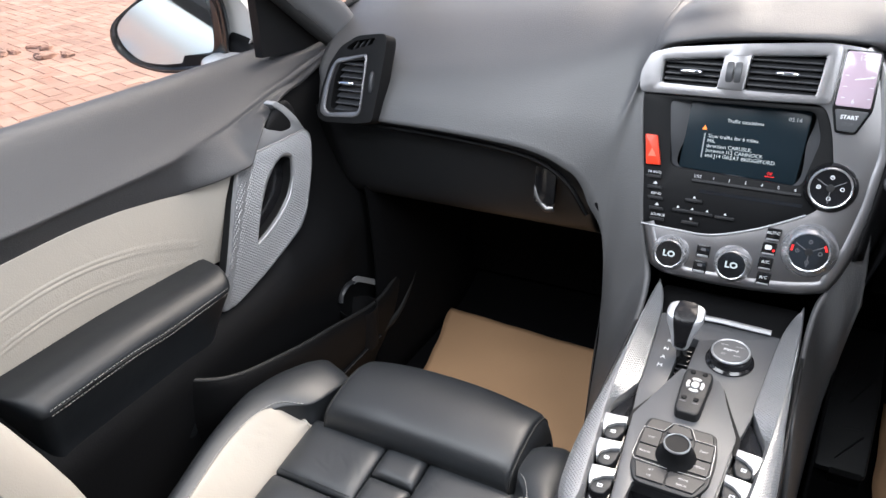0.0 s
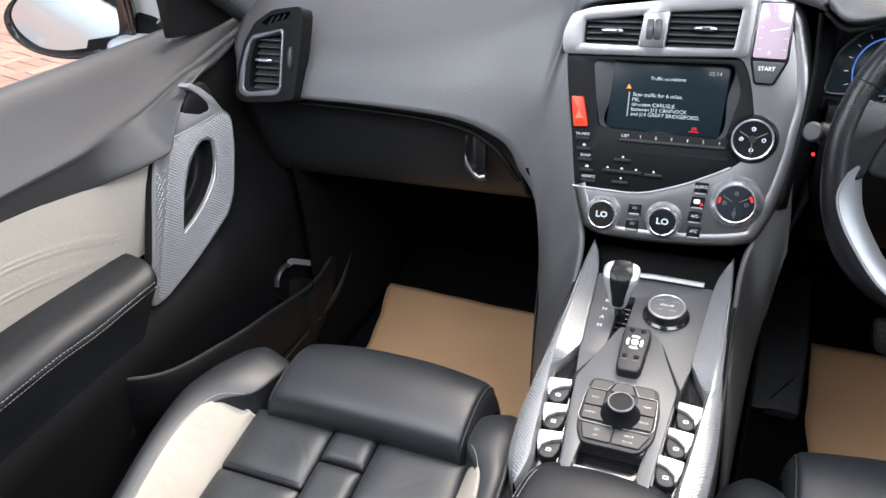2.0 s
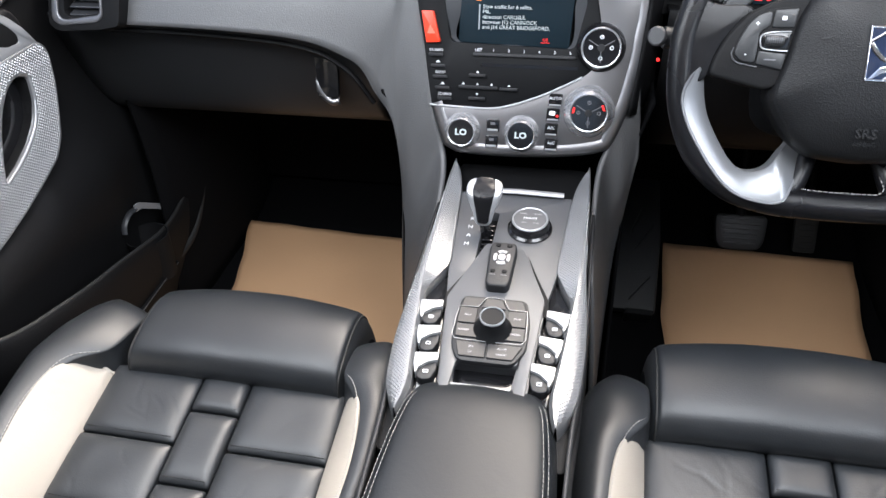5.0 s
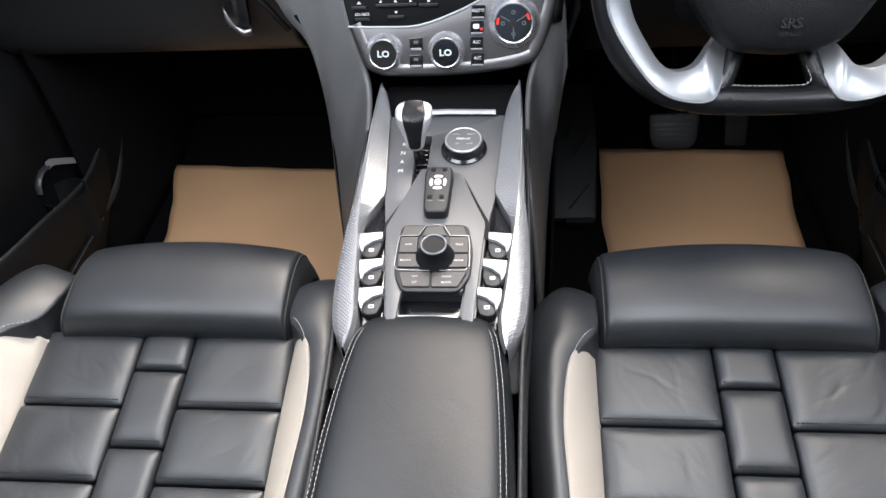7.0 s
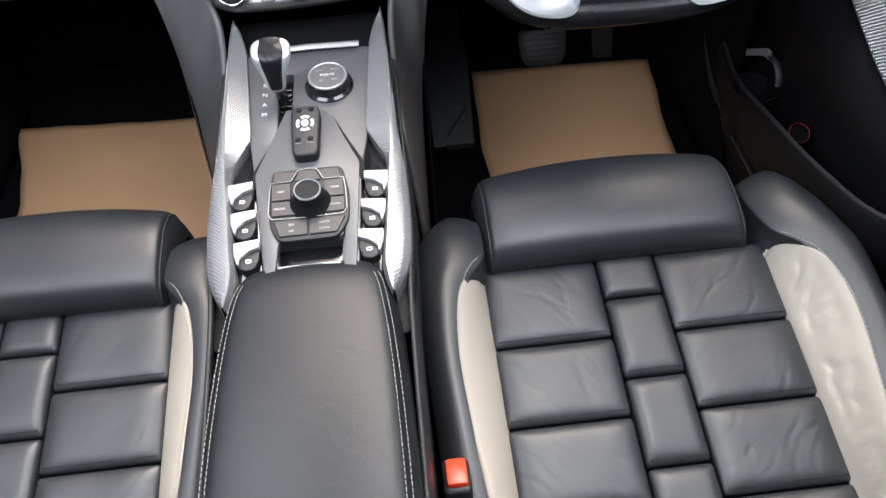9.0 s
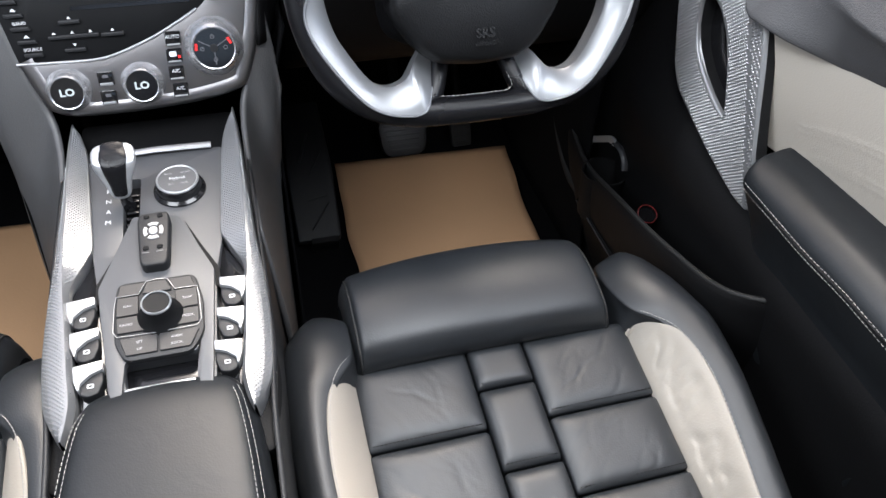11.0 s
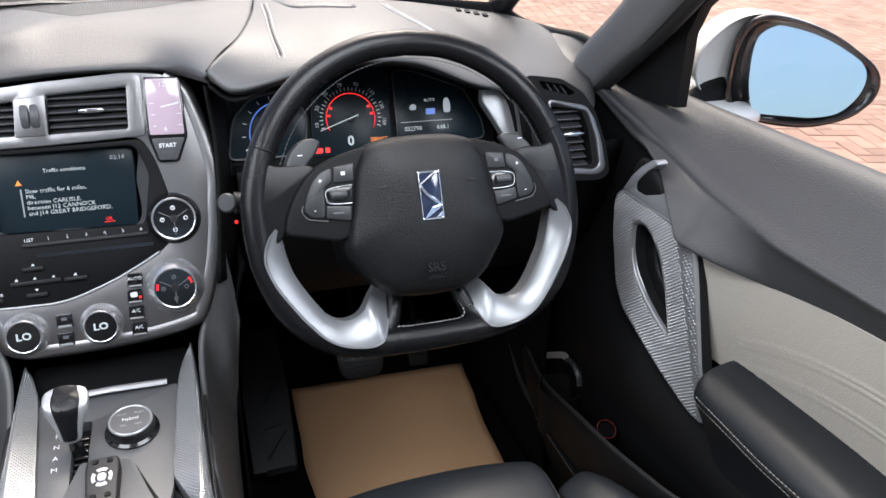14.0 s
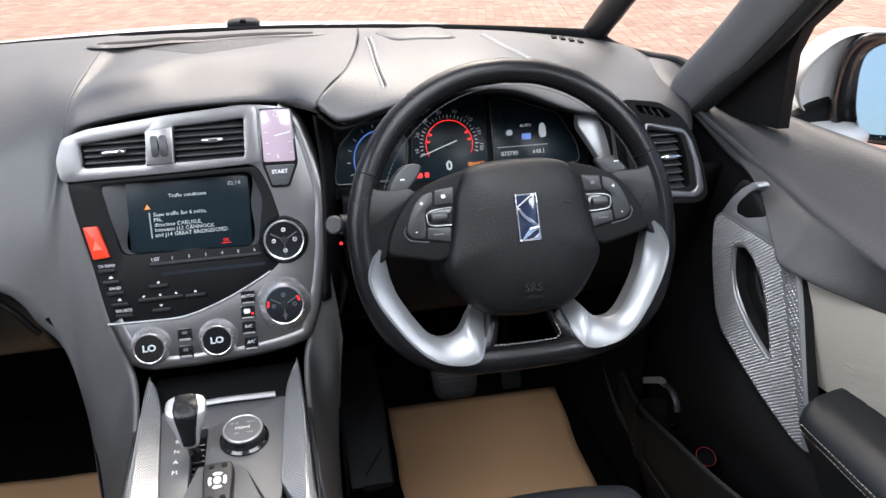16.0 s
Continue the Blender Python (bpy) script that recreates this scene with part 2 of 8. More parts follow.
def ribbon_bm(secs, nu, closed=False):
    """A strip with straight-edged sections that runs smoothly from section to section."""
    nv = len(secs[0])
    cols = [catmull([q[j] for q in secs], nu) for j in range(nv)]
    bm = bmesh.new()
    vs = [[bm.verts.new(tuple(cols[j][i])) for j in range(nv)] for i in range(nu)]
    for i in range(nu - 1):
        for j in range(nv if closed else nv - 1):
            k = (j + 1) % nv
            bm.faces.new((vs[i][j], vs[i + 1][j], vs[i + 1][k], vs[i][k]))
    if closed:
        bm.faces.new(vs[0])
        bm.faces.new(vs[-1][::-1])
    lay_flat(bm)
    return bm


def plate(name, outline, m, z0, z1, mat, parent=None, label="", bevel=0.0015, seg=2, holes=(), side=1, both=False):
    bm = plate_bm(outline, z0, z1, bevel, seg, holes, both)
    bm.transform(m)
    if side < 0:
        bm.transform(Matrix.Diagonal((-1, 1, 1, 1)))
    return part(name, bm, mat, parent, label)


def puff_bm(size, p=4.0, n=8, top=None):
    """A rounded cushion: a box blown up by a power norm."""
    bm = bmesh.new()
    bmesh.ops.create_cube(bm, size=2.0)
    bmesh.ops.subdivide_edges(bm, edges=bm.edges, cuts=n, use_grid_fill=True)
    for v in bm.verts:
        k = (abs(v.co.x) ** p + abs(v.co.y) ** p + abs(v.co.z) ** p) ** (1 / p)
        v.co = Vector((v.co.x / k * size[0] / 2, v.co.y / k * size[1] / 2, v.co.z / k * size[2] / 2))
    return bm


def puff(name, size, m, mat, parent=None, label="", p=4.0, n=8, side=1):
    bm = puff_bm(size, p, n)
    bm.transform(m)
    if side < 0:
        bm.transform(Matrix.Diagonal((-1, 1, 1, 1)))
    return part(name, bm, mat, parent, label, sharp=80)


def box(name, size, m, mat, parent=None, label="", bevel=0.002, seg=2, side=1):
    bm = bmesh.new()
    bmesh.ops.create_cube(bm, size=1.0)
    bm.transform(Matrix.Diagonal((*size, 1)))
    if bevel:
        bmesh.ops.bevel(bm, geom=bm.edges[:], offset=bevel, segments=seg, profile=0.5, affect='EDGES', clamp_overlap=True)
    bm.transform(m)
    if side < 0:
        bm.transform(Matrix.Diagonal((-1, 1, 1, 1)))
    return part(name, bm, mat, parent, label)


def lathe_bm(profile, n=32):
    """A turned body about z from (radius, height) pairs."""
    bm = bmesh.new()
    rings = []
    for r, z in profile:
        if r < 1e-6:
            rings.append([bm.verts.new((0, 0, z))])
        else:
            rings.append([bm.verts.new((r * math.cos(2 * math.pi * k / n), r * math.sin(2 * math.pi * k / n), z)) for k in range(n)])
    for a, b in zip(rings, rings[1:]):
        for k in range(n):
            j = (k + 1) % n
            if len(a) == 1 and len(b) == 1:
                continue
            if len(a) == 1:
                bm.faces.new((a[0], b[k], b[j]))
            elif len(b) == 1:
                bm.faces.new((a[k], b[0], a[j]))
            else:
                bm.faces.new((a[k], b[k], b[j], a[j]))
    return bm


def lathe(name, profile, m, mat, parent=None, label="", n=32, sharp=35):
    bm = lathe_bm(profile, n)
    bm.transform(m)
    return part(name, bm, mat, parent, label, sharp=sharp)


def tube(name, pts, radii, mat, parent=None, label="", n=10, closed=False, flat=1.0, up=(0, 0, 1), side=1, res=0):
    """A swept round or oval bar along points; radii one value or one per point."""
    if res:
        if not closed:
            rr = radii if isinstance(radii, (list, tuple)) else [radii] * len(pts)
            packed = catmull([(*p, r) for p, r in zip(pts, rr)], res)
            pts, radii = [q[:3] for q in packed], [q[3] for q in packed]
    pts = [Vector(p) for p in pts]
    m = len(pts)
    radii = list(radii) if isinstance(radii, (list, tuple)) else [radii] * m
    bm = bmesh.new()
    rings = []
    for i, p in enumerate(pts):
        d = (pts[(i + 1) % m] - pts[i - 1]) if closed else (pts[min(i + 1, m - 1)] - pts[max(i - 1, 0)])
        d.normalize()
        a = d.cross(Vector(up))
        if a.length < 1e-5:
            a = d.cross(Vector((1, 0, 0)))
        a.normalize()
        b = a.cross(d)
        ring = []
        for k in range(n):
            t = 2 * math.pi * k / n
            q = p + a * math.cos(t) * radii[i] + b * math.sin(t) * radii[i] * flat
            ring.append(bm.verts.new((q.x * side, q.y, q.z)))
        rings.append(ring)
    for i in range(m if closed else m - 1):
        a, b = rings[i], rings[(i + 1) % m]
        for k in range(n):
            j = (k + 1) % n
            bm.faces.new((a[k], a[j], b[j], b[k]))
    if not closed:
        bm.faces.new(rings[0][::-1])
        bm.faces.new(rings[-1])
    return part(name, bm, mat, parent, label, sharp=60)


def stitches(name, pts, mat, parent, length=0.0036, gap=0.0016, r=0.00036, side=1, label=""):
    """A seam: one mesh of short raised threads along a smooth line."""
    line = [Vector(p) for p in catmull(pts, 60)]
    bm = bmesh.new()
    acc, nxt = 0.0, 0.0
    for a, b in zip(line, line[1:]):
        seg = (b - a).length
        d = (b - a).normalized()
        while nxt < acc + seg:
            c = a + d * (nxt - acc)
            q = d.to_track_quat('X', 'Z').to_matrix().to_4x4()
            g = bmesh.ops.create_cube(bm, size=1.0, matrix=Matrix.Translation(c) @ q @ Matrix.Diagonal((length, r * 2, r * 2, 1)))
            nxt += length + gap
        acc += seg
    if side < 0:
        bm.transform(Matrix.Diagonal((-1, 1, 1, 1)))
    return part(name, bm, mat, parent, label, smooth=False)


def words(text, size, m, mat, parent, name="lettering", align='CENTER', thick=0.0, bold=0.0, sx=1.0):
    """Flat lettering as a mesh, in the plane of m."""
    cu = bpy.data.curves.new("lettering", 'FONT')
    cu.body, cu.size, cu.align_x, cu.align_y = text, size, align, 'CENTER'
    cu.offset, cu.resolution_u = bold, 2
    ob = bpy.data.objects.new("lettering", cu)
    scene.collection.objects.link(ob)
    bpy.context.view_layer.update()
    me = bpy.data.meshes.new_from_object(ob.evaluated_get(bpy.context.evaluated_depsgraph_get()))
    bpy.data.objects.remove(ob)
    me.transform(m @ Matrix.Diagonal((sx, 1, 1, 1)))
    me.materials.clear()
    me.materials.append(mat)
    return add(name, me, parent)


def plane_frame(origin, tilt, turn=0.0):
    """A frame whose x runs across the car, y up along a leaning panel, z out of its face."""
    return Matrix.Translation(origin) @ Matrix.Rotation(radians(turn), 4, 'Z') @ Matrix.Rotation(radians(90 - tilt), 4, 'X')


def on(frame_, u, v, n=0.0, spin=0.0):
    return frame_ @ Matrix.Translation((u, v, n)) @ Matrix.Rotation(radians(spin), 4, 'Z')


STACK = plane_frame((0, 0.119, 0.83), 20)
WHEEL = plane_frame((0.348, 0, 1.0), 25)
CONSOLE = plane_frame((0, -0.14, 0.758), 85.5)


# ---- ground outside ----
def build_ground():
    bm = bmesh.new()
    bmesh.ops.create_grid(bm, x_segments=8, y_segments=8, size=400)
    me_ground = part("ground", bm, MORTAR, None)
    tagged(me_ground, "sandy jointed paving ground of the yard round the car", "ground", kind="structure")
    return me_ground


def paver_material():
    m = material("orange_clay_paver", (0.455, 0.285, 0.212), 0.85, grain=0.6, grain_size=60, vary=0.18, vary_size=3)
    nt = m.node_tree
    b = nt.nodes["Principled BSDF"]
    src = b.inputs["Base Color"].links[0].from_socket
    info = nt.nodes.new("ShaderNodeObjectInfo")
    geo = nt.nodes.new("ShaderNodeNewGeometry")
    ad = nt.nodes.new("ShaderNodeMath")
    ad.operation = 'ADD'
    nt.links.new(info.outputs["Random"], ad.inputs[0])
    nt.links.new(geo.outputs["Random Per Island"], ad.inputs[1])
    fr = nt.nodes.new("ShaderNodeMath")
    fr.operation = 'FRACT'
    nt.links.new(ad.outputs[0], fr.inputs[0])
    hsv = nt.nodes.new("ShaderNodeHueSaturation")
    mr = nt.nodes.new("ShaderNodeMapRange")
    mr.inputs["To Min"].default_value, mr.inputs["To Max"].default_value = 0.80, 1.15
    nt.links.new(fr.outputs[0], mr.inputs["Value"])
    nt.links.new(mr.outputs["Result"], hsv.inputs["Value"])
    nt.links.new(src, hsv.inputs["Color"])
    nt.links.new(hsv.outputs[0], b.inputs["Base Color"])
    return m


MORTAR = material("sandy_joint", (0.42, 0.22, 0.14), 0.95, grain=0.8, grain_size=40, vary=0.25, vary_size=2)
PAVER = paver_material()
ground = build_ground()


def house_shell():
    """The white body of the car round the cabin: sides, bonnet, roof and tail."""
    body = thing("car_body", "white painted car body shell with open window apertures", "car", at=(0, 0, 0.3), kind="structure")
    for s in (-1, 1):
        # outer side below the windows, front wing to tail
        secs = []
        for y in (1.55, 1.1, 0.75, 0.3, -0.3, -1.0, -1.7, -2.3):
            zt = 1.030 + (0.25 - y) * 0.030 if y < 0.6 else 1.032 - (y - 0.6) * 0.12
            xo = 0.80 if y < 0.6 else 0.80 - (y - 0.6) * 0.10
            secs.append([(xo, y, zt - 0.01), (xo + 0.006, y, zt), (xo + 0.055, y, zt - 0.035), (xo + 0.085, y, zt - 0.22), (xo + 0.08, y, zt - 0.45),
                         (xo + 0.05, y, 0.32), (xo - 0.02, y, 0.24)])
        sheet("side_panel", secs, 40, 14, BODY, body, side=s, thick=0.01)
        for y in (-0.62, -1.75):
            puff("door_pull", (0.03, 0.20, 0.035), Matrix.Translation((0.905, y, 0.90)), CHROME, body, "chrome outer door pull", p=3, n=4, side=s)
    bon = []
    for x in (-0.74, -0.5, -0.25, 0, 0.25, 0.5, 0.74):
        y0 = 0.895 - 0.42 * x * x
        bon.append([(x, y0 - 0.01, 1.050), (x, y0, 1.081 - 0.035 * x * x), (x * 0.99, y0 + 0.08, 1.0825 - 0.035 * x * x), (x * 0.97, y0 + 0.4, 0.99 - 0.06 * x * x),
                    (x * 0.95, y0 + 0.8, 0.88 - 0.08 * x * x)])
    sheet("bonnet", bon, 24, 14, BODY, body, "white painted bonnet", thick=0.006, outward=(0, 0, 1))
    return body


body = house_shell()


def build_shell():
    """Floor, firewall, roof and rear of the cabin."""
    fl = []
    for x in (-0.80, -0.4, 0.0, 0.4, 0.80):
        fl.append([(x, -2.2, 0.34), (x, -1.2, 0.345), (x, 0.30, 0.345), (x, 0.50, 0.352), (x, 0.62, 0.40), (x, 0.78, 0.56), (x, 0.86, 0.80), (x, 0.84, 1.05)])
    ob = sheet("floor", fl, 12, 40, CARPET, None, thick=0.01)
    tagged(ob, "black carpeted cabin floor and toe board", "floor", kind="structure")
    # roof with a glazed opening over the rear seats and the front pair
    rf = plate("ceiling", rounded([(-0.58, -0.02), (0.58, -0.02), (0.62, -0.9), (0.60, -1.9), (-0.60, -1.9), (-0.62, -0.9)], 0.08),
               Matrix.Translation((0, 0, 1.46)), 0, 0.04, LINER, None, bevel=0.01,
               holes=[rounded([(-0.45, -0.07), (-0.12, -0.07), (-0.12, -0.57), (-0.45, -0.57)][::-1], 0.05),
                      rounded([(0.12, -0.07), (0.45, -0.07), (0.45, -0.57), (0.12, -0.57)][::-1], 0.05),
                      ])
    tagged(rf, "pale grey headliner with two glazed roof openings", "ceiling", kind="structure")
    # tail wall
    tw = box("wall_rear", (1.5, 0.06, 0.77), pose(0, -2.0, 0.715), LINER, None, bevel=0.02)
    tagged(tw, "grey lined tail of the cabin below the rear window", "wall", kind="structure")
    # rear sides below the rear windows, and rear bench
    for i, s in enumerate((-1, 1)):
        w = box("wall_side_%d" % (i + 1), (0.06, 1.36, 0.85), pose(0.72 * s, -1.38, 0.755), DOORPAD, None, bevel=0.02)
        tagged(w, "dark lined rear side of the cabin", "wall", kind="structure")
    bench = thing("rear_bench", "black leather rear bench seat with upright back", "seat", at=(0, -1.6, 0.345))
    puff("seat", (1.30, 0.50, 0.26), pose(0, -1.52, 0.52), LEATHER, bench, p=5)
    puff("backrest", (1.30, 0.20, 0.65), pose(0, -1.90, 0.90, -14), LEATHER, bench, p=5)


build_shell()


def pillars_and_glass():
    # windscreen pillar, quarter light, and main pillar on each side
    for i, s in enumerate((-1, 1)):
        p = thing("pillar_%d" % (i + 1), "grey plastic windscreen pillar with a small fixed quarter window", "pillar", at=(0.66 * s, 0.4, 1.05), kind="structure")
        # thin front pillar
        tube("front_post", [(0.690, 0.645, 1.055), (0.688, 0.58, 1.11), (0.675, 0.44, 1.20), (0.64, 0.20, 1.36), (0.60, 0.0, 1.46)],
             [0.022, 0.020, 0.020, 0.022, 0.03], HARD, p, n=12, side=s, res=20, flat=1.3)
        # broad rear post, lined in grey on the cabin side
        sheet("lining", [[(0.700, 0.335, 1.030), (0.680, 0.300, 1.035), (0.685, 0.255, 1.030)],
                         [(0.705, 0.290, 1.098), (0.672, 0.262, 1.090), (0.690, 0.215, 1.066)],
                         [(0.700, 0.170, 1.185), (0.660, 0.150, 1.180), (0.684, 0.108, 1.150)],
                         [(0.655, -0.02, 1.33), (0.620, -0.04, 1.33), (0.650, -0.08, 1.315)],
                         [(0.58, -0.2, 1.47), (0.55, -0.2, 1.47), (0.56, -0.22, 1.47)]], 24, 8, PILLAR, p, "grey grained pillar lining", side=s, thick=0.006)
        tube("weather_strip", [(0.700, 0.245, 1.040), (0.700, 0.190, 1.085), (0.694, 0.085, 1.172), (0.660, -0.10, 1.325), (0.59, -0.3, 1.46)],
             [0.011, 0.012, 0.012, 0.012, 0.012], RUBBER, p, "black rubber door seal", n=8, side=s, res=24)
        # shelf under the quarter window
        sheet("quarter_shelf", [[(0.60, 0.62, 1.078), (0.60, 0.45, 1.085), (0.60, 0.30, 1.070), (0.60, 0.20, 1.04)],
                                [(0.66, 0.60, 1.087), (0.665, 0.45, 1.087), (0.668, 0.32, 1.078), (0.668, 0.25, 1.050)],
                                [(0.702, 0.58, 1.085), (0.702, 0.45, 1.083), (0.703, 0.33, 1.098), (0.700, 0.27, 1.080)]], 12, 14, PAD, p, side=s, thick=0.006, outward=(0, 0, 1))
        tube("quarter_seal", [(0.695, 0.575, 1.088), (0.70, 0.50, 1.083), (0.702, 0.40, 1.090), (0.704, 0.315, 1.099), (0.706, 0.27, 1.090)], 0.006, RUBBER, p, n=8, side=s, res=16)
        g = plate("pane", [(0.585, 1.085), (0.30, 1.10), (0.16, 1.20), (-0.02, 1.345), (0.05, 1.42), (0.25, 1.33), (0.47, 1.19)],
                  Matrix(((0, 0, 1, 0.722), (1, 0, 0, 0), (0, 1, 0, 0), (0, 0, 0, 1))), -0.002, 0.002, GLASS, p, "clear quarter glass", bevel=0, side=s)
        g.visible_shadow = False
        # header rail and rear posts
        tube("roof_rail", [(0.60, 0.0, 1.46), (0.62, -0.5, 1.485), (0.62, -1.2, 1.48), (0.60, -1.9, 1.46), (0.62, -2.25, 1.10)], 0.045, LINER, p, n=10, side=s, res=24)
        tube("door_post", [(0.78, -0.62, 0.40), (0.76, -0.66, 1.05), (0.63, -0.78, 1.47)], 0.05, PILLAR, p, n=10, side=s, res=14)
    ws = []
    for x in (-0.66, -0.33, 0.0, 0.33, 0.66):
        ws.append([(x, 0.835 - 0.44 * x * x, 1.082), (x * 0.95, 0.50 - 0.42 * x * x, 1.26), (x * 0.88, 0.05 - 0.3 * x * x, 1.47)])
    w = sheet("window_1", ws, 20, 12, GLASS, None, thick=0)
    tagged(w, "clear curved windscreen glass", "window", kind="structure")
    w.visible_shadow = False
    cowl = []
    for x in (-0.70, -0.45, -0.2, 0.0, 0.2, 0.45, 0.70):
        y0 = 0.815 - 0.45 * x * x
        cowl.append([(x, y0 - 0.028, 1.070), (x, y0 - 0.026, 1.085), (x, y0 - 0.024, 1.1025), (x, y0, 1.0990), (x, y0 + 0.03, 1.090), (x, y0 + 0.07, 1.06)])
    c = sheet("trim_cowl", cowl, 30, 8, DARK, None, thick=0.004)
    tagged(c, "black rubber strip along the windscreen base", "trim", kind="structure")


pillars_and_glass()


def build_nozzle():
    w = thing("washer_nozzle", "black plastic washer nozzle at the windscreen base", "washer nozzle", at=(0.052, 0.86, 1.085))
    puff("shell", (0.064, 0.05, 0.026), pose(0.052, 0.865, 1.094), RUBBER, w, p=3.5, n=5)
    puff("jet", (0.012, 0.012, 0.008), pose(0.052, 0.845, 1.105), DARK, w, p=3, n=4)


build_nozzle()


# ---- dashboard ----
def build_dashboard():
    d = thing("dashboard", "soft dark grey plastic dashboard with a swept passenger side", "dashboard", at=(0, 0.4, 0.9))
    P = [
        [(-0.72, 0.56, 1.085), (-0.71, 0.4, 1.105), (-0.7, 0.28, 1.085), (-0.69, 0.19, 1.03), (-0.68, 0.165, 1.), (-0.67, 0.14, 0.962)],
        [(-0.6, 0.648, 1.095), (-0.6, 0.45, 1.118), (-0.59, 0.29, 1.098), (-0.58, 0.19, 1.04), (-0.575, 0.155, 1.), (-0.57, 0.132, 0.96)],
        [(-0.42, 0.7306, 1.097), (-0.42, 0.48, 1.13), (-0.42, 0.31, 1.108), (-0.42, 0.2, 1.05), (-0.42, 0.155, 1.), (-0.42, 0.13, 0.957)],
        [(-0.3, 0.7695, 1.0955), (-0.29, 0.5, 1.135), (-0.285, 0.32, 1.121), (-0.29, 0.22, 1.065), (-0.295, 0.165, 1.), (-0.3, 0.135, 0.945)],
        [(-0.235, 0.7851, 1.0942), (-0.22, 0.5, 1.138), (-0.212, 0.34, 1.1275), (-0.216, 0.235, 1.079), (-0.225, 0.18, 1.), (-0.24, 0.14, 0.92)],
        [(-0.19, 0.7938, 1.0937), (-0.17, 0.5, 1.14), (-0.168, 0.35, 1.1315), (-0.173, 0.25, 1.097), (-0.185, 0.185, 1.), (-0.22, 0.142, 0.9)],
        [(-0.16, 0.7985, 1.0933), (-0.13, 0.5, 1.142), (-0.131, 0.36, 1.1335), (-0.145, 0.258, 1.107), (-0.163, 0.195, 1.03), (-0.207, 0.14, 0.872)],
    ]
    Q = [
        [(-0.13, 0.8024, 1.0932), (-0.112, 0.5, 1.1406), (-0.108, 0.4, 1.136), (-0.129, 0.2817, 1.115), (-0.131, 0.248, 1.1035), (-0.131, 0.2105, 1.0905), (-0.13, 0.225, 1.078)],
        [(-0.09, 0.8064, 1.0931), (-0.08, 0.5, 1.1411), (-0.075, 0.4, 1.139), (-0.0965, 0.289, 1.124), (-0.092, 0.252, 1.1115), (-0.088, 0.213, 1.0985), (-0.088, 0.23, 1.088)],
        [(-0.05, 0.8089, 1.0929), (-0.045, 0.5, 1.1415), (-0.042, 0.4, 1.1415), (-0.0562, 0.3017, 1.131), (-0.05, 0.257, 1.1185), (-0.046, 0.2145, 1.1035), (-0.046, 0.232, 1.092)],
        [(0., 0.81, 1.0928), (0., 0.51, 1.1401), (0., 0.42, 1.143), (-0.0089, 0.33, 1.137), (-0.005, 0.272, 1.1265), (-0.003, 0.2155, 1.107), (-0.003, 0.232, 1.096)],
        [(0.06, 0.8084, 1.0931), (0.06, 0.52, 1.1395), (0.06, 0.43, 1.145), (0.058, 0.33, 1.14), (0.058, 0.268, 1.13), (0.058, 0.2155, 1.1085), (0.058, 0.232, 1.097)],
        [(0.12, 0.8035, 1.0937), (0.12, 0.52, 1.139), (0.115, 0.43, 1.146), (0.108, 0.33, 1.142), (0.102, 0.258, 1.131), (0.098, 0.213, 1.1075), (0.098, 0.23, 1.095)],
        [(0.18, 0.7954, 1.0931), (0.18, 0.52, 1.137), (0.172, 0.43, 1.1465), (0.155, 0.32, 1.144), (0.138, 0.235, 1.132), (0.126, 0.192, 1.112), (0.126, 0.205, 1.095)],
        [(0.236, 0.7849, 1.0928), (0.236, 0.52, 1.135), (0.23, 0.42, 1.1465), (0.212, 0.3, 1.143), (0.183, 0.197, 1.134), (0.146, 0.15, 1.114), (0.15, 0.16, 1.098)],
    ]
    # the top stays flat up to the leaf's crease and falls away in front of it
    eye_way = Vector((0.0, -1.03, 0.22))
    leaf = []
    for q, k in zip(Q, (0.35, 0.9, 1.0, 0.8, 0.3, 0.0, 0.0, 0.0)):
        b, c, l = Vector(q[2]), Vector(q[3]) + eye_way * 0.020 * k, Vector(q[5])
        e = Vector(q[4]).lerp(c.lerp(l, 0.5) + Vector((0, 0, 0.0015)), k)
        leaf.append(q[:3] + [tuple(b.lerp(c, 0.55) + Vector((0, 0, 0.0010 * k))), tuple(c), tuple(e)] + q[5:])

    def at_depth(curve, y):
        return tuple(min(catmull(curve, 400), key=lambda p: abs(p[1] - y)))

    def level(curve):
        """Places on a section of the passenger pad that lie level with the leaf's."""
        return [curve[0]] + [at_depth(curve, y) for y in (0.50, 0.40, 0.325, 0.266, 0.240, 0.222, 0.205)]
    rows = [catmull(q, 50) for q in [level(P[-2]), level(P[-1])] + leaf]
    cols = [catmull([r[j] for r in rows], 109) for j in range(50)]
    centre = [[cols[j][i] for j in range(50)] for i in range(12, 109)]
    # the passenger pad runs on towards the leaf, so that the two meet smoothly
    beyond = [leaf[0][0], leaf[0][1], at_depth(leaf[0], 0.36), at_depth(leaf[0], 0.262)] + [tuple(2 * Vector(P[-1][k]) - Vector(P[-2][k])) for k in (4, 5)]
    rows = [catmull(q, 40) for q in P + [beyond]]
    cols = [catmull([r[j] for r in rows], 92) for j in range(40)]
    side_pad = [[cols[j][i] for j in range(40)] for i in range(79)]
    fine = [p for r in centre for p in r]

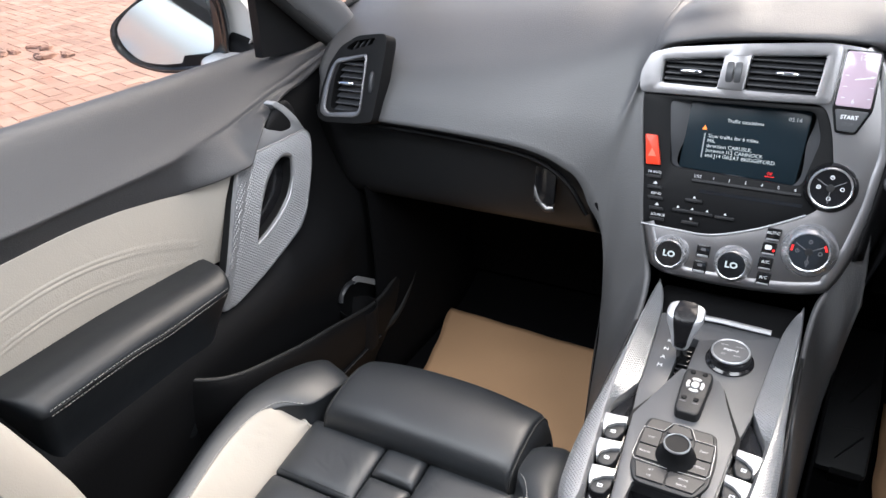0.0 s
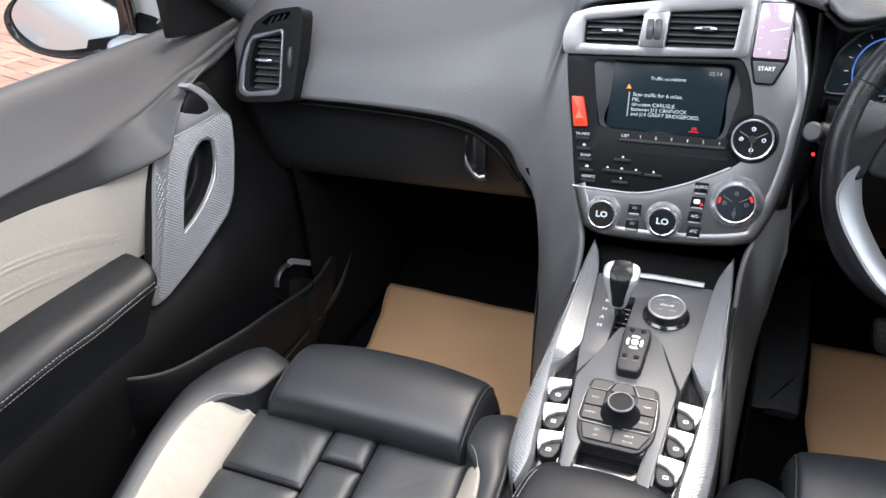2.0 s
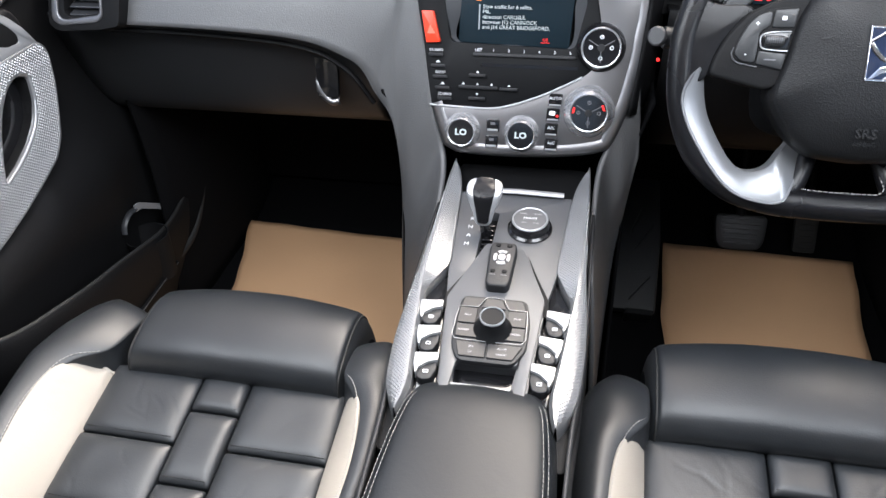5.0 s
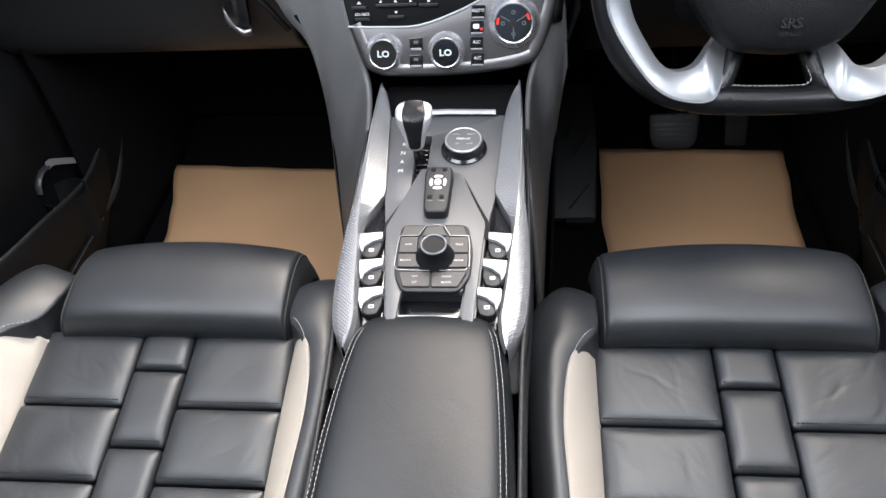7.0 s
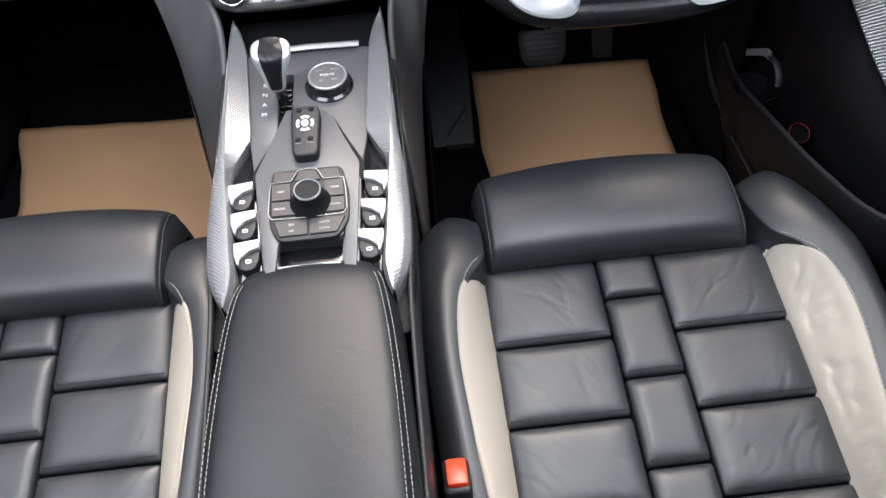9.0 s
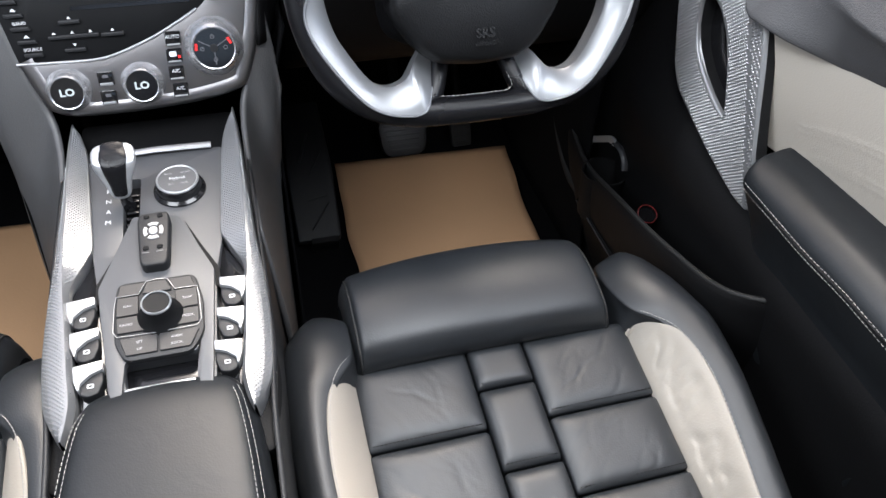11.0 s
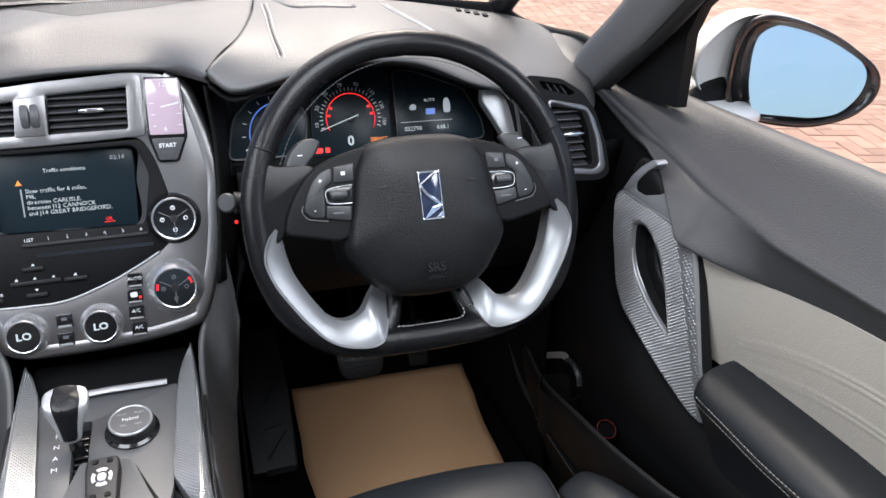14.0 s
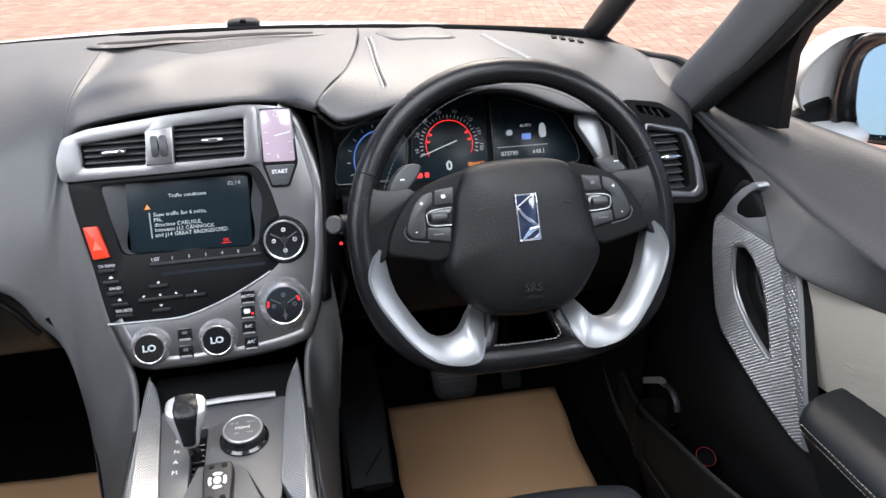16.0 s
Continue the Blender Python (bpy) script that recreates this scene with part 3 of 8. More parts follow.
    def deck(x, y, up=0.0):
        """A place on the pad's top, a little above it."""
        best = sorted(fine, key=lambda p: (p[0] - x) ** 2 + (p[1] - y) ** 2)[:4]
        ws = [1 / (1e-6 + (p[0] - x) ** 2 + (p[1] - y) ** 2) for p in best]
        return (x, y, float(sum(p[2] * w for p, w in zip(best, ws)) / sum(ws)) + up)
    # defrost slot with its pale rim, and the ribbed speaker grille that tapers in front of it
    slot = [(-0.134, 0.421), (-0.115, 0.426), (-0.0773, 0.4265), (-0.0386, 0.4285), (0.0, 0.4305), (0.0395, 0.431), (0.0789, 0.4285), (0.1198, 0.4215), (0.163, 0.412)]
    tube("slot_rim", [deck(x, y, 0.0006) for x, y in [(-0.1475, 0.419)] + slot + [(0.181, 0.410)]], [0.006, 0.018] + [0.020, 0.019, 0.018, 0.016, 0.015, 0.014, 0.012, 0.010, 0.002], PAD, d, "raised rim of the slot", n=12, res=60, flat=0.16)
    tube("defrost_slot", [deck(x, y + 0.001, 0.0030) for x, y in slot], [0.006] + [0.0115, 0.0120, 0.0115, 0.011, 0.0105, 0.010, 0.008, 0.003], DARK, d, "dark defrost slot", n=8, res=60, flat=0.13)
    for k in range(78):
        x = -0.080 + 0.0030 * k
        yt = 0.4155 - 0.35 * max(0.0, x - 0.09) ** 1.2
        y0 = 0.330 + (0.0067 - x) * 0.97 if x < 0.0067 else 0.330 + (x - 0.0067) * 0.50
        if yt - y0 > 0.003:
            tube("grille_rib", [deck(x, y0 * (1 - f) + yt * f, 0.0003) for f in (0.0, 0.5, 1.0)], 0.00075, SLAT, d, n=5, flat=0.8)
    for s in (-1, 1):
        for k in range(4):
            x, y = 0.570 + 0.012 * k, 0.500 - 0.010 * k
            box("defrost_slot", (0.0085, 0.020, 0.003), pose(x * s, y, 1.1085 - 0.0012 * k, 0, 0, -12 * s), DARK, d, bevel=0.001, seg=1)
    # driver's hood, a raised leathery cowl
    H = [
        [(0.2365, 0.7848, 1.0928), (0.2365, 0.52, 1.135), (0.2305, 0.42, 1.147), (0.214, 0.3, 1.146), (0.186, 0.197, 1.139), (0.149, 0.141, 1.12), (0.152, 0.15, 1.102)],
        [(0.258, 0.78, 1.0928), (0.257, 0.51, 1.1355), (0.252, 0.39, 1.1495), (0.238, 0.275, 1.1475), (0.214, 0.18, 1.132), (0.176, 0.133, 1.101), (0.179, 0.146, 1.088)],
        [(0.285, 0.7734, 1.0929), (0.284, 0.5, 1.1355), (0.281, 0.375, 1.151), (0.272, 0.255, 1.148), (0.258, 0.172, 1.13), (0.242, 0.136, 1.1125), (0.243, 0.15, 1.1)],
        [(0.33, 0.761, 1.0923), (0.33, 0.5, 1.1335), (0.325, 0.37, 1.151), (0.32, 0.25, 1.1495), (0.315, 0.18, 1.138), (0.312, 0.142, 1.122), (0.312, 0.155, 1.112)],
        [(0.4, 0.738, 1.0918), (0.4, 0.48, 1.132), (0.395, 0.36, 1.1485), (0.39, 0.25, 1.145), (0.388, 0.18, 1.134), (0.386, 0.142, 1.118), (0.386, 0.155, 1.108)],
        [(0.48, 0.7063, 1.0917), (0.48, 0.46, 1.1275), (0.478, 0.35, 1.134), (0.475, 0.26, 1.124), (0.47, 0.19, 1.104), (0.468, 0.148, 1.086), (0.468, 0.16, 1.078)],
        [(0.56, 0.6689, 1.0914), (0.56, 0.46, 1.11), (0.558, 0.36, 1.108), (0.555, 0.27, 1.094), (0.552, 0.21, 1.08), (0.55, 0.175, 1.066), (0.55, 0.185, 1.058)],
        [(0.7, 0.57, 1.085), (0.7, 0.45, 1.09), (0.7, 0.36, 1.083), (0.69, 0.29, 1.066), (0.68, 0.23, 1.05), (0.67, 0.2, 1.03), (0.67, 0.21, 1.02)],
    ]
    sheet("driver_hood", H, 71, 41, PAD, d, "dark grey stitched hood over the dials", thick=0.006, outward=(0, 0, 1))
    rows = [catmull(q, 81) for q in H]
    cols = [catmull([r[j] for r in rows], 141) for j in range(81)]
    crest = [p for c in cols for p in c]

    def cap(x, y, up=0.0):
        """A place on the hood's top, a little above it."""
        best = sorted((p for p in crest if abs(p[0] - x) < 0.01 and abs(p[1] - y) < 0.02), key=lambda p: (p[0] - x) ** 2 + (p[1] - y) ** 2)[:4]
        ws = [1 / (1e-7 + (p[0] - x) ** 2 + (p[1] - y) ** 2) for p in best]
        return (x, y, float(sum(p[2] * w for p, w in zip(best, ws)) / sum(ws)) + up)
    tube("pad_gap", [(0.1475, 0.1445, 1.1165), (0.1655, 0.168, 1.1300), (0.1848, 0.1975, 1.1372), (0.2020, 0.250, 1.1425), (0.2135, 0.302, 1.1450), (0.2190, 0.340, 1.1462)], [0.0016, 0.0015, 0.0014, 0.0013, 0.0012, 0.0006], DARK, d, "dark gap between the pads", n=6, res=30)
    # raised lip of the head-up opening
    sheet("head_up_panel", [[cap(0.250, 0.372, 0.0002), cap(0.252, 0.386, 0.0012)], [cap(0.266, 0.312, 0.0002), cap(0.270, 0.374, 0.0050)], [cap(0.300, 0.304, 0.0002), cap(0.302, 0.370, 0.0058)],
                            [cap(0.338, 0.298, 0.0002), cap(0.334, 0.366, 0.0058)], [cap(0.352, 0.304, 0.0002), cap(0.347, 0.362, 0.0040)]], 24, 4, PAD, d, "sloping lip of the head-up opening", thick=0.003, outward=(0, -0.3, 1))
    for off in (0.0, 0.0065):
        stitches("seam", [cap(x + off, y, 0.0012) for x, y in ((0.2325, 0.345), (0.2298, 0.290), (0.2262, 0.235), (0.2255, 0.195), (0.2272, 0.166), (0.2300, 0.1455))], BRIGHT_THREAD, d, length=0.0050, gap=0.0012, r=0.00042, label="pale stitched seam")
    tube("seam_groove", [cap(x + 0.00325, y, 0.0003) for x, y in ((0.2325, 0.345), (0.2298, 0.290), (0.2262, 0.235), (0.2255, 0.195), (0.2272, 0.166), (0.2300, 0.1455))], 0.0007, DARK, d, n=5, res=30)
    for off in (0.0, 0.0065):
        stitches("seam", [cap(x + off, y, 0.0012) for x, y in ((0.3925, 0.330), (0.4000, 0.290), (0.4120, 0.262), (0.4270, 0.243), (0.4380, 0.228), (0.4460, 0.205))], BRIGHT_THREAD, d, length=0.0050, gap=0.0012, r=0.00042, label="pale stitched seam")
    # wings that fall from the pad down both sides of the stack
    WL = [
        [(-0.154, 0.219, 1.075), (-0.165, 0.194, 1.025), (-0.183, 0.168, 0.955), (-0.207, 0.140, 0.872)],
        [(-0.152, 0.196, 1.02), (-0.164, 0.178, 0.975), (-0.180, 0.157, 0.915), (-0.186, 0.135, 0.84)],
        [(-0.138, 0.163, 0.94), (-0.156, 0.150, 0.90), (-0.172, 0.140, 0.85), (-0.178, 0.13, 0.80)],
        [(-0.125, 0.133, 0.86), (-0.146, 0.125, 0.82), (-0.163, 0.118, 0.77), (-0.1745, 0.12, 0.72)],
        [(-0.108, 0.108, 0.80), (-0.130, 0.100, 0.75), (-0.152, 0.095, 0.70), (-0.178, 0.10, 0.62)],
        [(-0.104, 0.03, 0.76), (-0.125, 0.02, 0.70), (-0.150, 0.02, 0.60), (-0.172, 0.03, 0.45)],
        [(-0.106, -0.07, 0.75), (-0.125, -0.08, 0.68), (-0.145, -0.08, 0.55), (-0.160, -0.07, 0.36)],
    ]
    WL[0] = catmull(P[-1], 40)[24:]
    sheet("upper_pad", side_pad, len(side_pad), 40, PAD, d, "dark grey grained passenger pad that runs down beside the stack", thick=0.006, outward=(0, 0, 1), extra=((WL, 50, 16), (centre, len(centre), 50)))
    WR = [[(q[0][0] + (v[0] - q[0][0]) * 0.4, v[1], v[2]) for v in q] for q in WL[2:]]
    sheet("wing", WR, 40, 16, PAD, d, thick=0.006, side=-1)
    sheet("wing_return", [[(0.146, 0.185, 1.09), (0.158, 0.205, 1.08), (0.17, 0.24, 1.07)], [(0.150, 0.180, 1.02), (0.160, 0.200, 1.02), (0.17, 0.24, 1.02)], [(0.145, 0.155, 0.94), (0.158, 0.18, 0.94), (0.17, 0.24, 0.94)], [(0.135, 0.13, 0.86), (0.15, 0.15, 0.86), (0.17, 0.24, 0.86)]], 16, 8, DARK, d, "black trim beside the stack", thick=0.004)
    # inner side of the wing towards the footwell
    for s in (-1, 1):
        dx = -0.030 if s > 0 else 0.0
        cheek = [[(0.198, 0.142, 0.875), (0.195, 0.40, 0.86)], [(0.178, 0.132, 0.80), (0.182, 0.45, 0.78)], [(0.1745, 0.122, 0.72), (0.178, 0.5, 0.65)],
                 [(0.172, 0.03, 0.45), (0.18, 0.5, 0.40)], [(0.160, -0.07, 0.345), (0.175, 0.5, 0.345)]]
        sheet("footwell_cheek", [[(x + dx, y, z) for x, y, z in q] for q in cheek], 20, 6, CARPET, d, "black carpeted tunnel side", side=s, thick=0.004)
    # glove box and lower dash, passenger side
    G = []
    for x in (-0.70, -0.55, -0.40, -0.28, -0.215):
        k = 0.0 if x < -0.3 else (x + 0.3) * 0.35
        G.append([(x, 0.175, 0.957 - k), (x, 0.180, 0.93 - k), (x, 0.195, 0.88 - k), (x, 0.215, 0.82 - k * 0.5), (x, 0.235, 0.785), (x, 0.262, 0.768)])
    # separate near-black underside: the shade below the glove box is in its colour
    sheet("underside", [[(q[-1][0], 0.255, 0.770), (q[-1][0], 0.34, 0.745), (q[-1][0], 0.52, 0.74)] for q in G], 10, 8, CARPET, d, "underside in near-black that holds its shade", thick=0.004)
    gb = sheet("glove_box", G, 24, 24, LID, d, "black plastic glove box lid", thick=0.006)
    tube("lid_gap", [(-0.66, 0.150, 0.945), (-0.45, 0.152, 0.940), (-0.31, 0.155, 0.926), (-0.25, 0.158, 0.895), (-0.215, 0.16, 0.845)], 0.004, DARK, gb, n=6, res=24)
    hx = pose(-0.288, 0.182, 0.873, 78, 0, 4)
    plate("latch", rounded([(-0.015, -0.030), (0.016, -0.030), (0.018, 0.030), (-0.016, 0.030)], 0.004), hx, -0.004, 0.006, GLOSS, gb, "black gloss latch recess")
    sheet("latch_trim", [[(-0.304, 0.176, 0.872), (-0.303, 0.172, 0.858), (-0.300, 0.174, 0.845)], [(-0.285, 0.178, 0.842), (-0.285, 0.170, 0.838), (-0.284, 0.174, 0.832)],
                         [(-0.272, 0.180, 0.842), (-0.272, 0.174, 0.838), (-0.272, 0.178, 0.832)]], 10, 6, GUN, gb, "metal latch lip", thick=0.002)
    # knee panel, driver side
    K = []
    for x in (0.17, 0.25, 0.35, 0.45, 0.55, 0.70):
        K.append([(x, 0.165, 0.99), (x, 0.175, 0.94), (x, 0.195, 0.87), (x, 0.23, 0.79), (x, 0.29, 0.74), (x, 0.40, 0.72), (x, 0.56, 0.72)])
    sheet("knee_panel", K, 16, 20, DARK, d, "black plastic knee panel", thick=0.006)
    for s in (-1, 1):
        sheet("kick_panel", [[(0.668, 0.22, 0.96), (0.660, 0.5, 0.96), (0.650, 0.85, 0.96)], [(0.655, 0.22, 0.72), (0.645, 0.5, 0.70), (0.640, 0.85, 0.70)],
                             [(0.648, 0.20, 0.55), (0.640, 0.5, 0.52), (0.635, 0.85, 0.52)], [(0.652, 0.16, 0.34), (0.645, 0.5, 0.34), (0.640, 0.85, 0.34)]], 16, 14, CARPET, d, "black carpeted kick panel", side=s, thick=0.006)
    # near-black boxes added deep in both footwells, standing in for their shade
    box("footwell_shade", (0.56, 0.02, 0.40), pose(-0.46, 0.60, 0.62), CARPET, d)
    box("footwell_shade", (0.52, 0.02, 0.36), pose(0.46, 0.66, 0.64), CARPET, d)
    return d


dash = build_dashboard()


# ---- seats ----
def cym_seed(x0, y0):
    return abs(x0 * 1000) * 7 + abs(y0 * 1000) * 13


def build_seat(s):
    """A front seat; s is the side of the car on which it stands."""
    cx = 0.347
    st = thing("front_seat", "black leather front seat with cream bolster inserts and a quilted centre", "seat", "front seats", at=(cx * s, -0.35, 0.345))

    def top(y):
        return 0.622 + 0.15 * (y + 0.19)

    def W(x, y, z):
        return (cx + x, y, z)

    def inw(x):
        """The passenger's centre section is narrower towards its door."""
        return x - 0.014 * (x + 0.165) / 0.33 if s < 0 else x
    # base block
    bm = puff_bm((0.44, 0.54, 0.18), 6, 8)
    bm.transform(Matrix.Translation((cx, -0.36, 0.452)))
    if s < 0:
        bm.transform(Matrix.Diagonal((-1, 1, 1, 1)))
    part("seat_base", bm, LEATHER, st, sharp=80)
    # quilted panels: three columns, rows offset in the middle strip
    cush = []
    rows = [-0.179, -0.279, -0.369, -0.460, -0.550]
    for a, b in zip(rows, rows[1:]):
        for x0, x1 in ((-0.168, -0.034), (0.036, 0.168)):
            cush.append((x0, x1, b, a))
    rows = [-0.179, -0.232, -0.328, -0.424, -0.52]
    for a, b in zip(rows, rows[1:]):
        cush.append((-0.033, 0.035, b, a))
    dy = -0.002 if s < 0 else 0.0
    for x0, x1, y0, y1 in [(inw(p), inw(q), e + dy, f + dy) for p, q, e, f in cush]:
        worn = x1 - x0 > 0.1 and y1 > -0.45
        bm = puff_bm((x1 - x0 - 0.0012, y1 - y0 - 0.0012, 0.05), 26, 40 if worn else 20)
        rc = random.Random(int(cym_seed(x0, y0)))
        folds = [(rc.uniform(-0.05, 0.05), rc.uniform(-0.035, 0.035), radians(rc.uniform(35, 75) * (1 if x0 > 0 else -1)), rc.uniform(0.02, 0.045), rc.uniform(0.0002, 0.0006)) for k in range(14 if s > 0 else 5)]
        cxm, cym = (x0 + x1) / 2, (y0 + y1) / 2
        for v in bm.verts:
            if v.co.z > 0:
                u, w = v.co.x / (x1 - x0) * 2, v.co.y / (y1 - y0) * 2
                v.co.z += 0.0070 * max(0.0, 1 - abs(u) ** 6) * max(0.0, 1 - abs(w) ** 6) - 0.0050 + 0.0008 * noise.noise(Vector((v.co.x * 22 + cxm * 31 + s * 5, v.co.y * 22 + cym * 17, 1.0)))
                if worn:
                    for fx, fy, fa, fl, fd in folds:
                        a = (v.co.x - fx) * math.cos(fa) + (v.co.y - fy) * math.sin(fa)
                        b = (v.co.y - fy) * math.cos(fa) - (v.co.x - fx) * math.sin(fa) + 0.004 * math.sin(a * 90 + fx * 300)
                        if abs(a) < fl:
                            v.co.z += fd * (1 - (a / fl) ** 2) * (-math.exp(-(b / 0.0017) ** 2) + 0.15 * math.exp(-((b - 0.003) / 0.002) ** 2))
        bm.transform(Matrix.Translation((cx + cxm, cym, top(cym) - 0.027)) @ Matrix.Rotation(math.atan(0.15), 4, 'X'))
        if s < 0:
            bm.transform(Matrix.Diagonal((-1, 1, 1, 1)))
        cp = part("cushion_panel", bm, LEATHER, st, sharp=80)
        m = Matrix.Translation((cx + cxm, cym, top(cym) - 0.027)) @ Matrix.Rotation(math.atan(0.15), 4, 'X')
        ly = (y0 - y1) / 2 + 0.0065
        stitches("seam", [tuple(m @ Vector((x, ly, 0.0238))) for x in ((x0 - x1) / 2 + 0.006, 0.0, (x1 - x0) / 2 - 0.006)], DARK, cp, side=s, r=0.0004, length=0.0030, gap=0.0016)
    # extending thigh pad at the front
    TP = []
    for x, dz in ((-0.165, -0.050), (-0.163, -0.026), (-0.156, -0.009), (-0.142, -0.001), (-0.07, 0.004), (0.0, 0.005), (0.07, 0.004), (0.128, -0.001), (0.142, -0.009), (0.149, -0.026), (0.151, -0.050)):
        w = 0.0 if abs(x) > 0.165 else 0.012 * (1 - (x / 0.165) ** 2)
        x = inw(x)
        TP.append([W(x, -0.178, 0.596 + dz * 0.3), W(x, -0.1895, 0.621 + dz), W(x, -0.1865, 0.641 + dz), W(x, -0.172, 0.6565 + dz), W(x, -0.126, 0.667 + dz), W(x, -0.092 + w, 0.6655 + dz), W(x, -0.064 + w, 0.648 + dz),
                   W(x, -0.050 + w, 0.60 + dz), W(x, -0.06 + w, 0.54 + dz * 0.3), W(x, -0.10, 0.50), W(x, -0.175, 0.50)])
    bm = loft_bm(TP, 50, 34, s, caps=False)
    es = [e for e in bm.edges if e.is_boundary]
    bmesh.ops.holes_fill(bm, edges=es)
    if s < 0:
        bm.transform(Matrix.Translation((0, -0.006, -0.003)))
    pad = part("thigh_pad", bm, LEATHER, st, "black leather thigh pad", sharp=60)
    for x, dz in ((-0.1565, -0.0095), (0.1425, -0.0095)):
        w = 0.012 * (1 - (x / 0.165) ** 2)
        x = inw(x)
        ya, za = (-0.006, -0.003) if s < 0 else (0.0, 0.0)
        tube("piping", [(p[0], p[1] + ya, p[2] + za) for p in (W(x, -0.184, 0.606 + dz), W(x, -0.1895, 0.621 + dz), W(x, -0.1865, 0.641 + dz), W(x, -0.172, 0.6565 + dz), W(x, -0.126, 0.667 + dz), W(x, -0.092 + w, 0.6655 + dz), W(x, -0.064 + w, 0.648 + dz), W(x, -0.050 + w, 0.60 + dz))], 0.0016, RUBBER, pad, "dark piping", n=8, side=s, res=40)
    # outer bolster: cream face and black roll
    ys = (-0.192, -0.23, -0.30, -0.38, -0.46, -0.54)
    cr_out = {-0.192: 0.172, -0.23: 0.195, -0.30: 0.210, -0.38: 0.206, -0.46: 0.196, -0.54: 0.186}
    cr, bl = [], []
    # the passenger's cushion is less spread than the driver's
    def slim(y):
        return float(np.interp(-y, (0.20, 0.23, 0.30, 0.38, 0.46, 0.54), (0.0, 0.002, 0.010, 0.016, 0.020, 0.022))) * (1.0 if s < 0 else 0.55) + (0.004 if s < 0 and y < -0.2 else 0.0)
    cr_out = {y: x - slim(y) for y, x in cr_out.items()}
    for y in ys:
        z = top(y)
        xo = cr_out[y]
        back = 0.012 if y > -0.25 else 0.0
        rise = 0.040 * min(1, (xo + slim(y) - 0.168) / 0.03)
        cr.append([W(inw(0.165), y - back, z - 0.012), W(inw(0.170), y - back, z + 0.000), W((inw(0.170) + xo) / 2, y - back, z + rise * 0.62), W(xo + 0.004, y - back, z + rise + 0.009), W(xo + 0.009, y - back, z + rise + 0.006)])
    cr.insert(0, [W(inw(0.165), -0.202, top(-0.19) - 0.012)] * 2 + [W(inw(0.168), -0.202, top(-0.19) - 0.006)] * 3)
    bi_ob = sheet("bolster_insert", cr, 110, 40, CREAM, st, "creased cream leather bolster insert" if s > 0 else "cream leather bolster insert", side=s, thick=0.003, outward=(0, 0, 1))
    for v in bi_ob.data.vertices:
        a = noise.noise(Vector((v.co.x * 26 + v.co.y * 22, v.co.y * 52 - v.co.x * 34, 2.0)))
        b = noise.noise(Vector((v.co.x * 40, v.co.y * 70 - v.co.x * 60, 9.0)))
        t = (abs(v.co.x) - cx - 0.172) / max(0.01, float(np.interp(-v.co.y, [-q for q in ys], [cr_out[q] for q in ys])) - 0.172)
        soft = max(0.0, min(1.0, min(t, 1.0 - t) * 5.0)) * max(0.0, min(1.0, (-0.21 - v.co.y) * 25))
        v.co.z -= soft * (0.0042 if s > 0 else 0.0006) * max(0.0, 0.22 - abs(a)) * 4.5 + soft * (0.0014 if s > 0 else 0.0002) * max(0.0, 0.2 - abs(b)) * 5
    for y, xi, zi, xo in ((-0.085, 0.176, 0.612, 0.216), (-0.11, inw(0.158), 0.640, 0.236), (-0.15, inw(0.156), 0.650, 0.254), (-0.192, inw(0.166), 0.653, 0.264), (-0.23, 0.193, 0.657, 0.268), (-0.30, 0.210, 0.650, 0.270),
                          (-0.38, 0.206, 0.637, 0.264), (-0.46, 0.196, 0.622, 0.256), (-0.54, 0.186, 0.605, 0.250)):
        zt = zi
        xi, xo = xi - slim(y), xo - slim(y) * 1.3
        full = 0.016 if y > -0.22 else 0.010
        bl.append([W(0.150, y, 0.52), W(xi + 0.001, y, zt - 0.02), W(xi + 0.004, y, zt), W((xi + xo) / 2 + 0.004, y, zt + full), W(xo - 0.006, y, zt - 0.012), W(xo, y, zt - 0.05), W(xo - 0.01, y, 0.46), W(0.18, y, 0.42)])
    bl.insert(0, [W(0.19, -0.078, 0.56)] * 8)
    sheet("bolster_roll", bl, 50, 30, LEATHER, st, "creased black leather bolster", side=s, thick=0.0)
    stitches("seam", [W(inw(0.175), -0.200, 0.6535), W(0.184, -0.216, 0.6605), W(0.2005 - slim(-0.235), -0.244, 0.6655), W(0.2155 - slim(-0.30), -0.30, 0.6600), W(0.2115 - slim(-0.38), -0.38, 0.6470), W(0.2015 - slim(-0.46), -0.46, 0.632), W(0.191 - slim(-0.54), -0.54, 0.615)], THREAD, st, side=s, r=0.0004)
    # inner bolster beside the console
    ci, bi = [], []
    ci_out = {-0.192: -0.172, -0.23: -0.192, -0.30: -0.203, -0.38: -0.200, -0.46: -0.192, -0.54: -0.184}
    for y in ys:
        z = top(y)
        xo = ci_out[y]
        rise = 0.036 * min(1, (-xo - 0.168) / 0.024)
        ci.append([W(-0.165, y, z - 0.012), W(-0.170, y, z + 0.000), W((-0.170 + xo) / 2, y, z + rise * 0.65), W(xo - 0.003, y, z + rise + 0.006), W(xo - 0.008, y, z + rise + 0.003)])
    ci.insert(0, [W(-0.165, -0.188, top(-0.19) - 0.012)] * 2 + [W(-0.168, -0.188, top(-0.19) - 0.008)] * 3)
    sheet("bolster_insert", ci, 40, 12, CREAM, st, "cream leather bolster insert", side=s, thick=0.003, outward=(0, 0, 1))
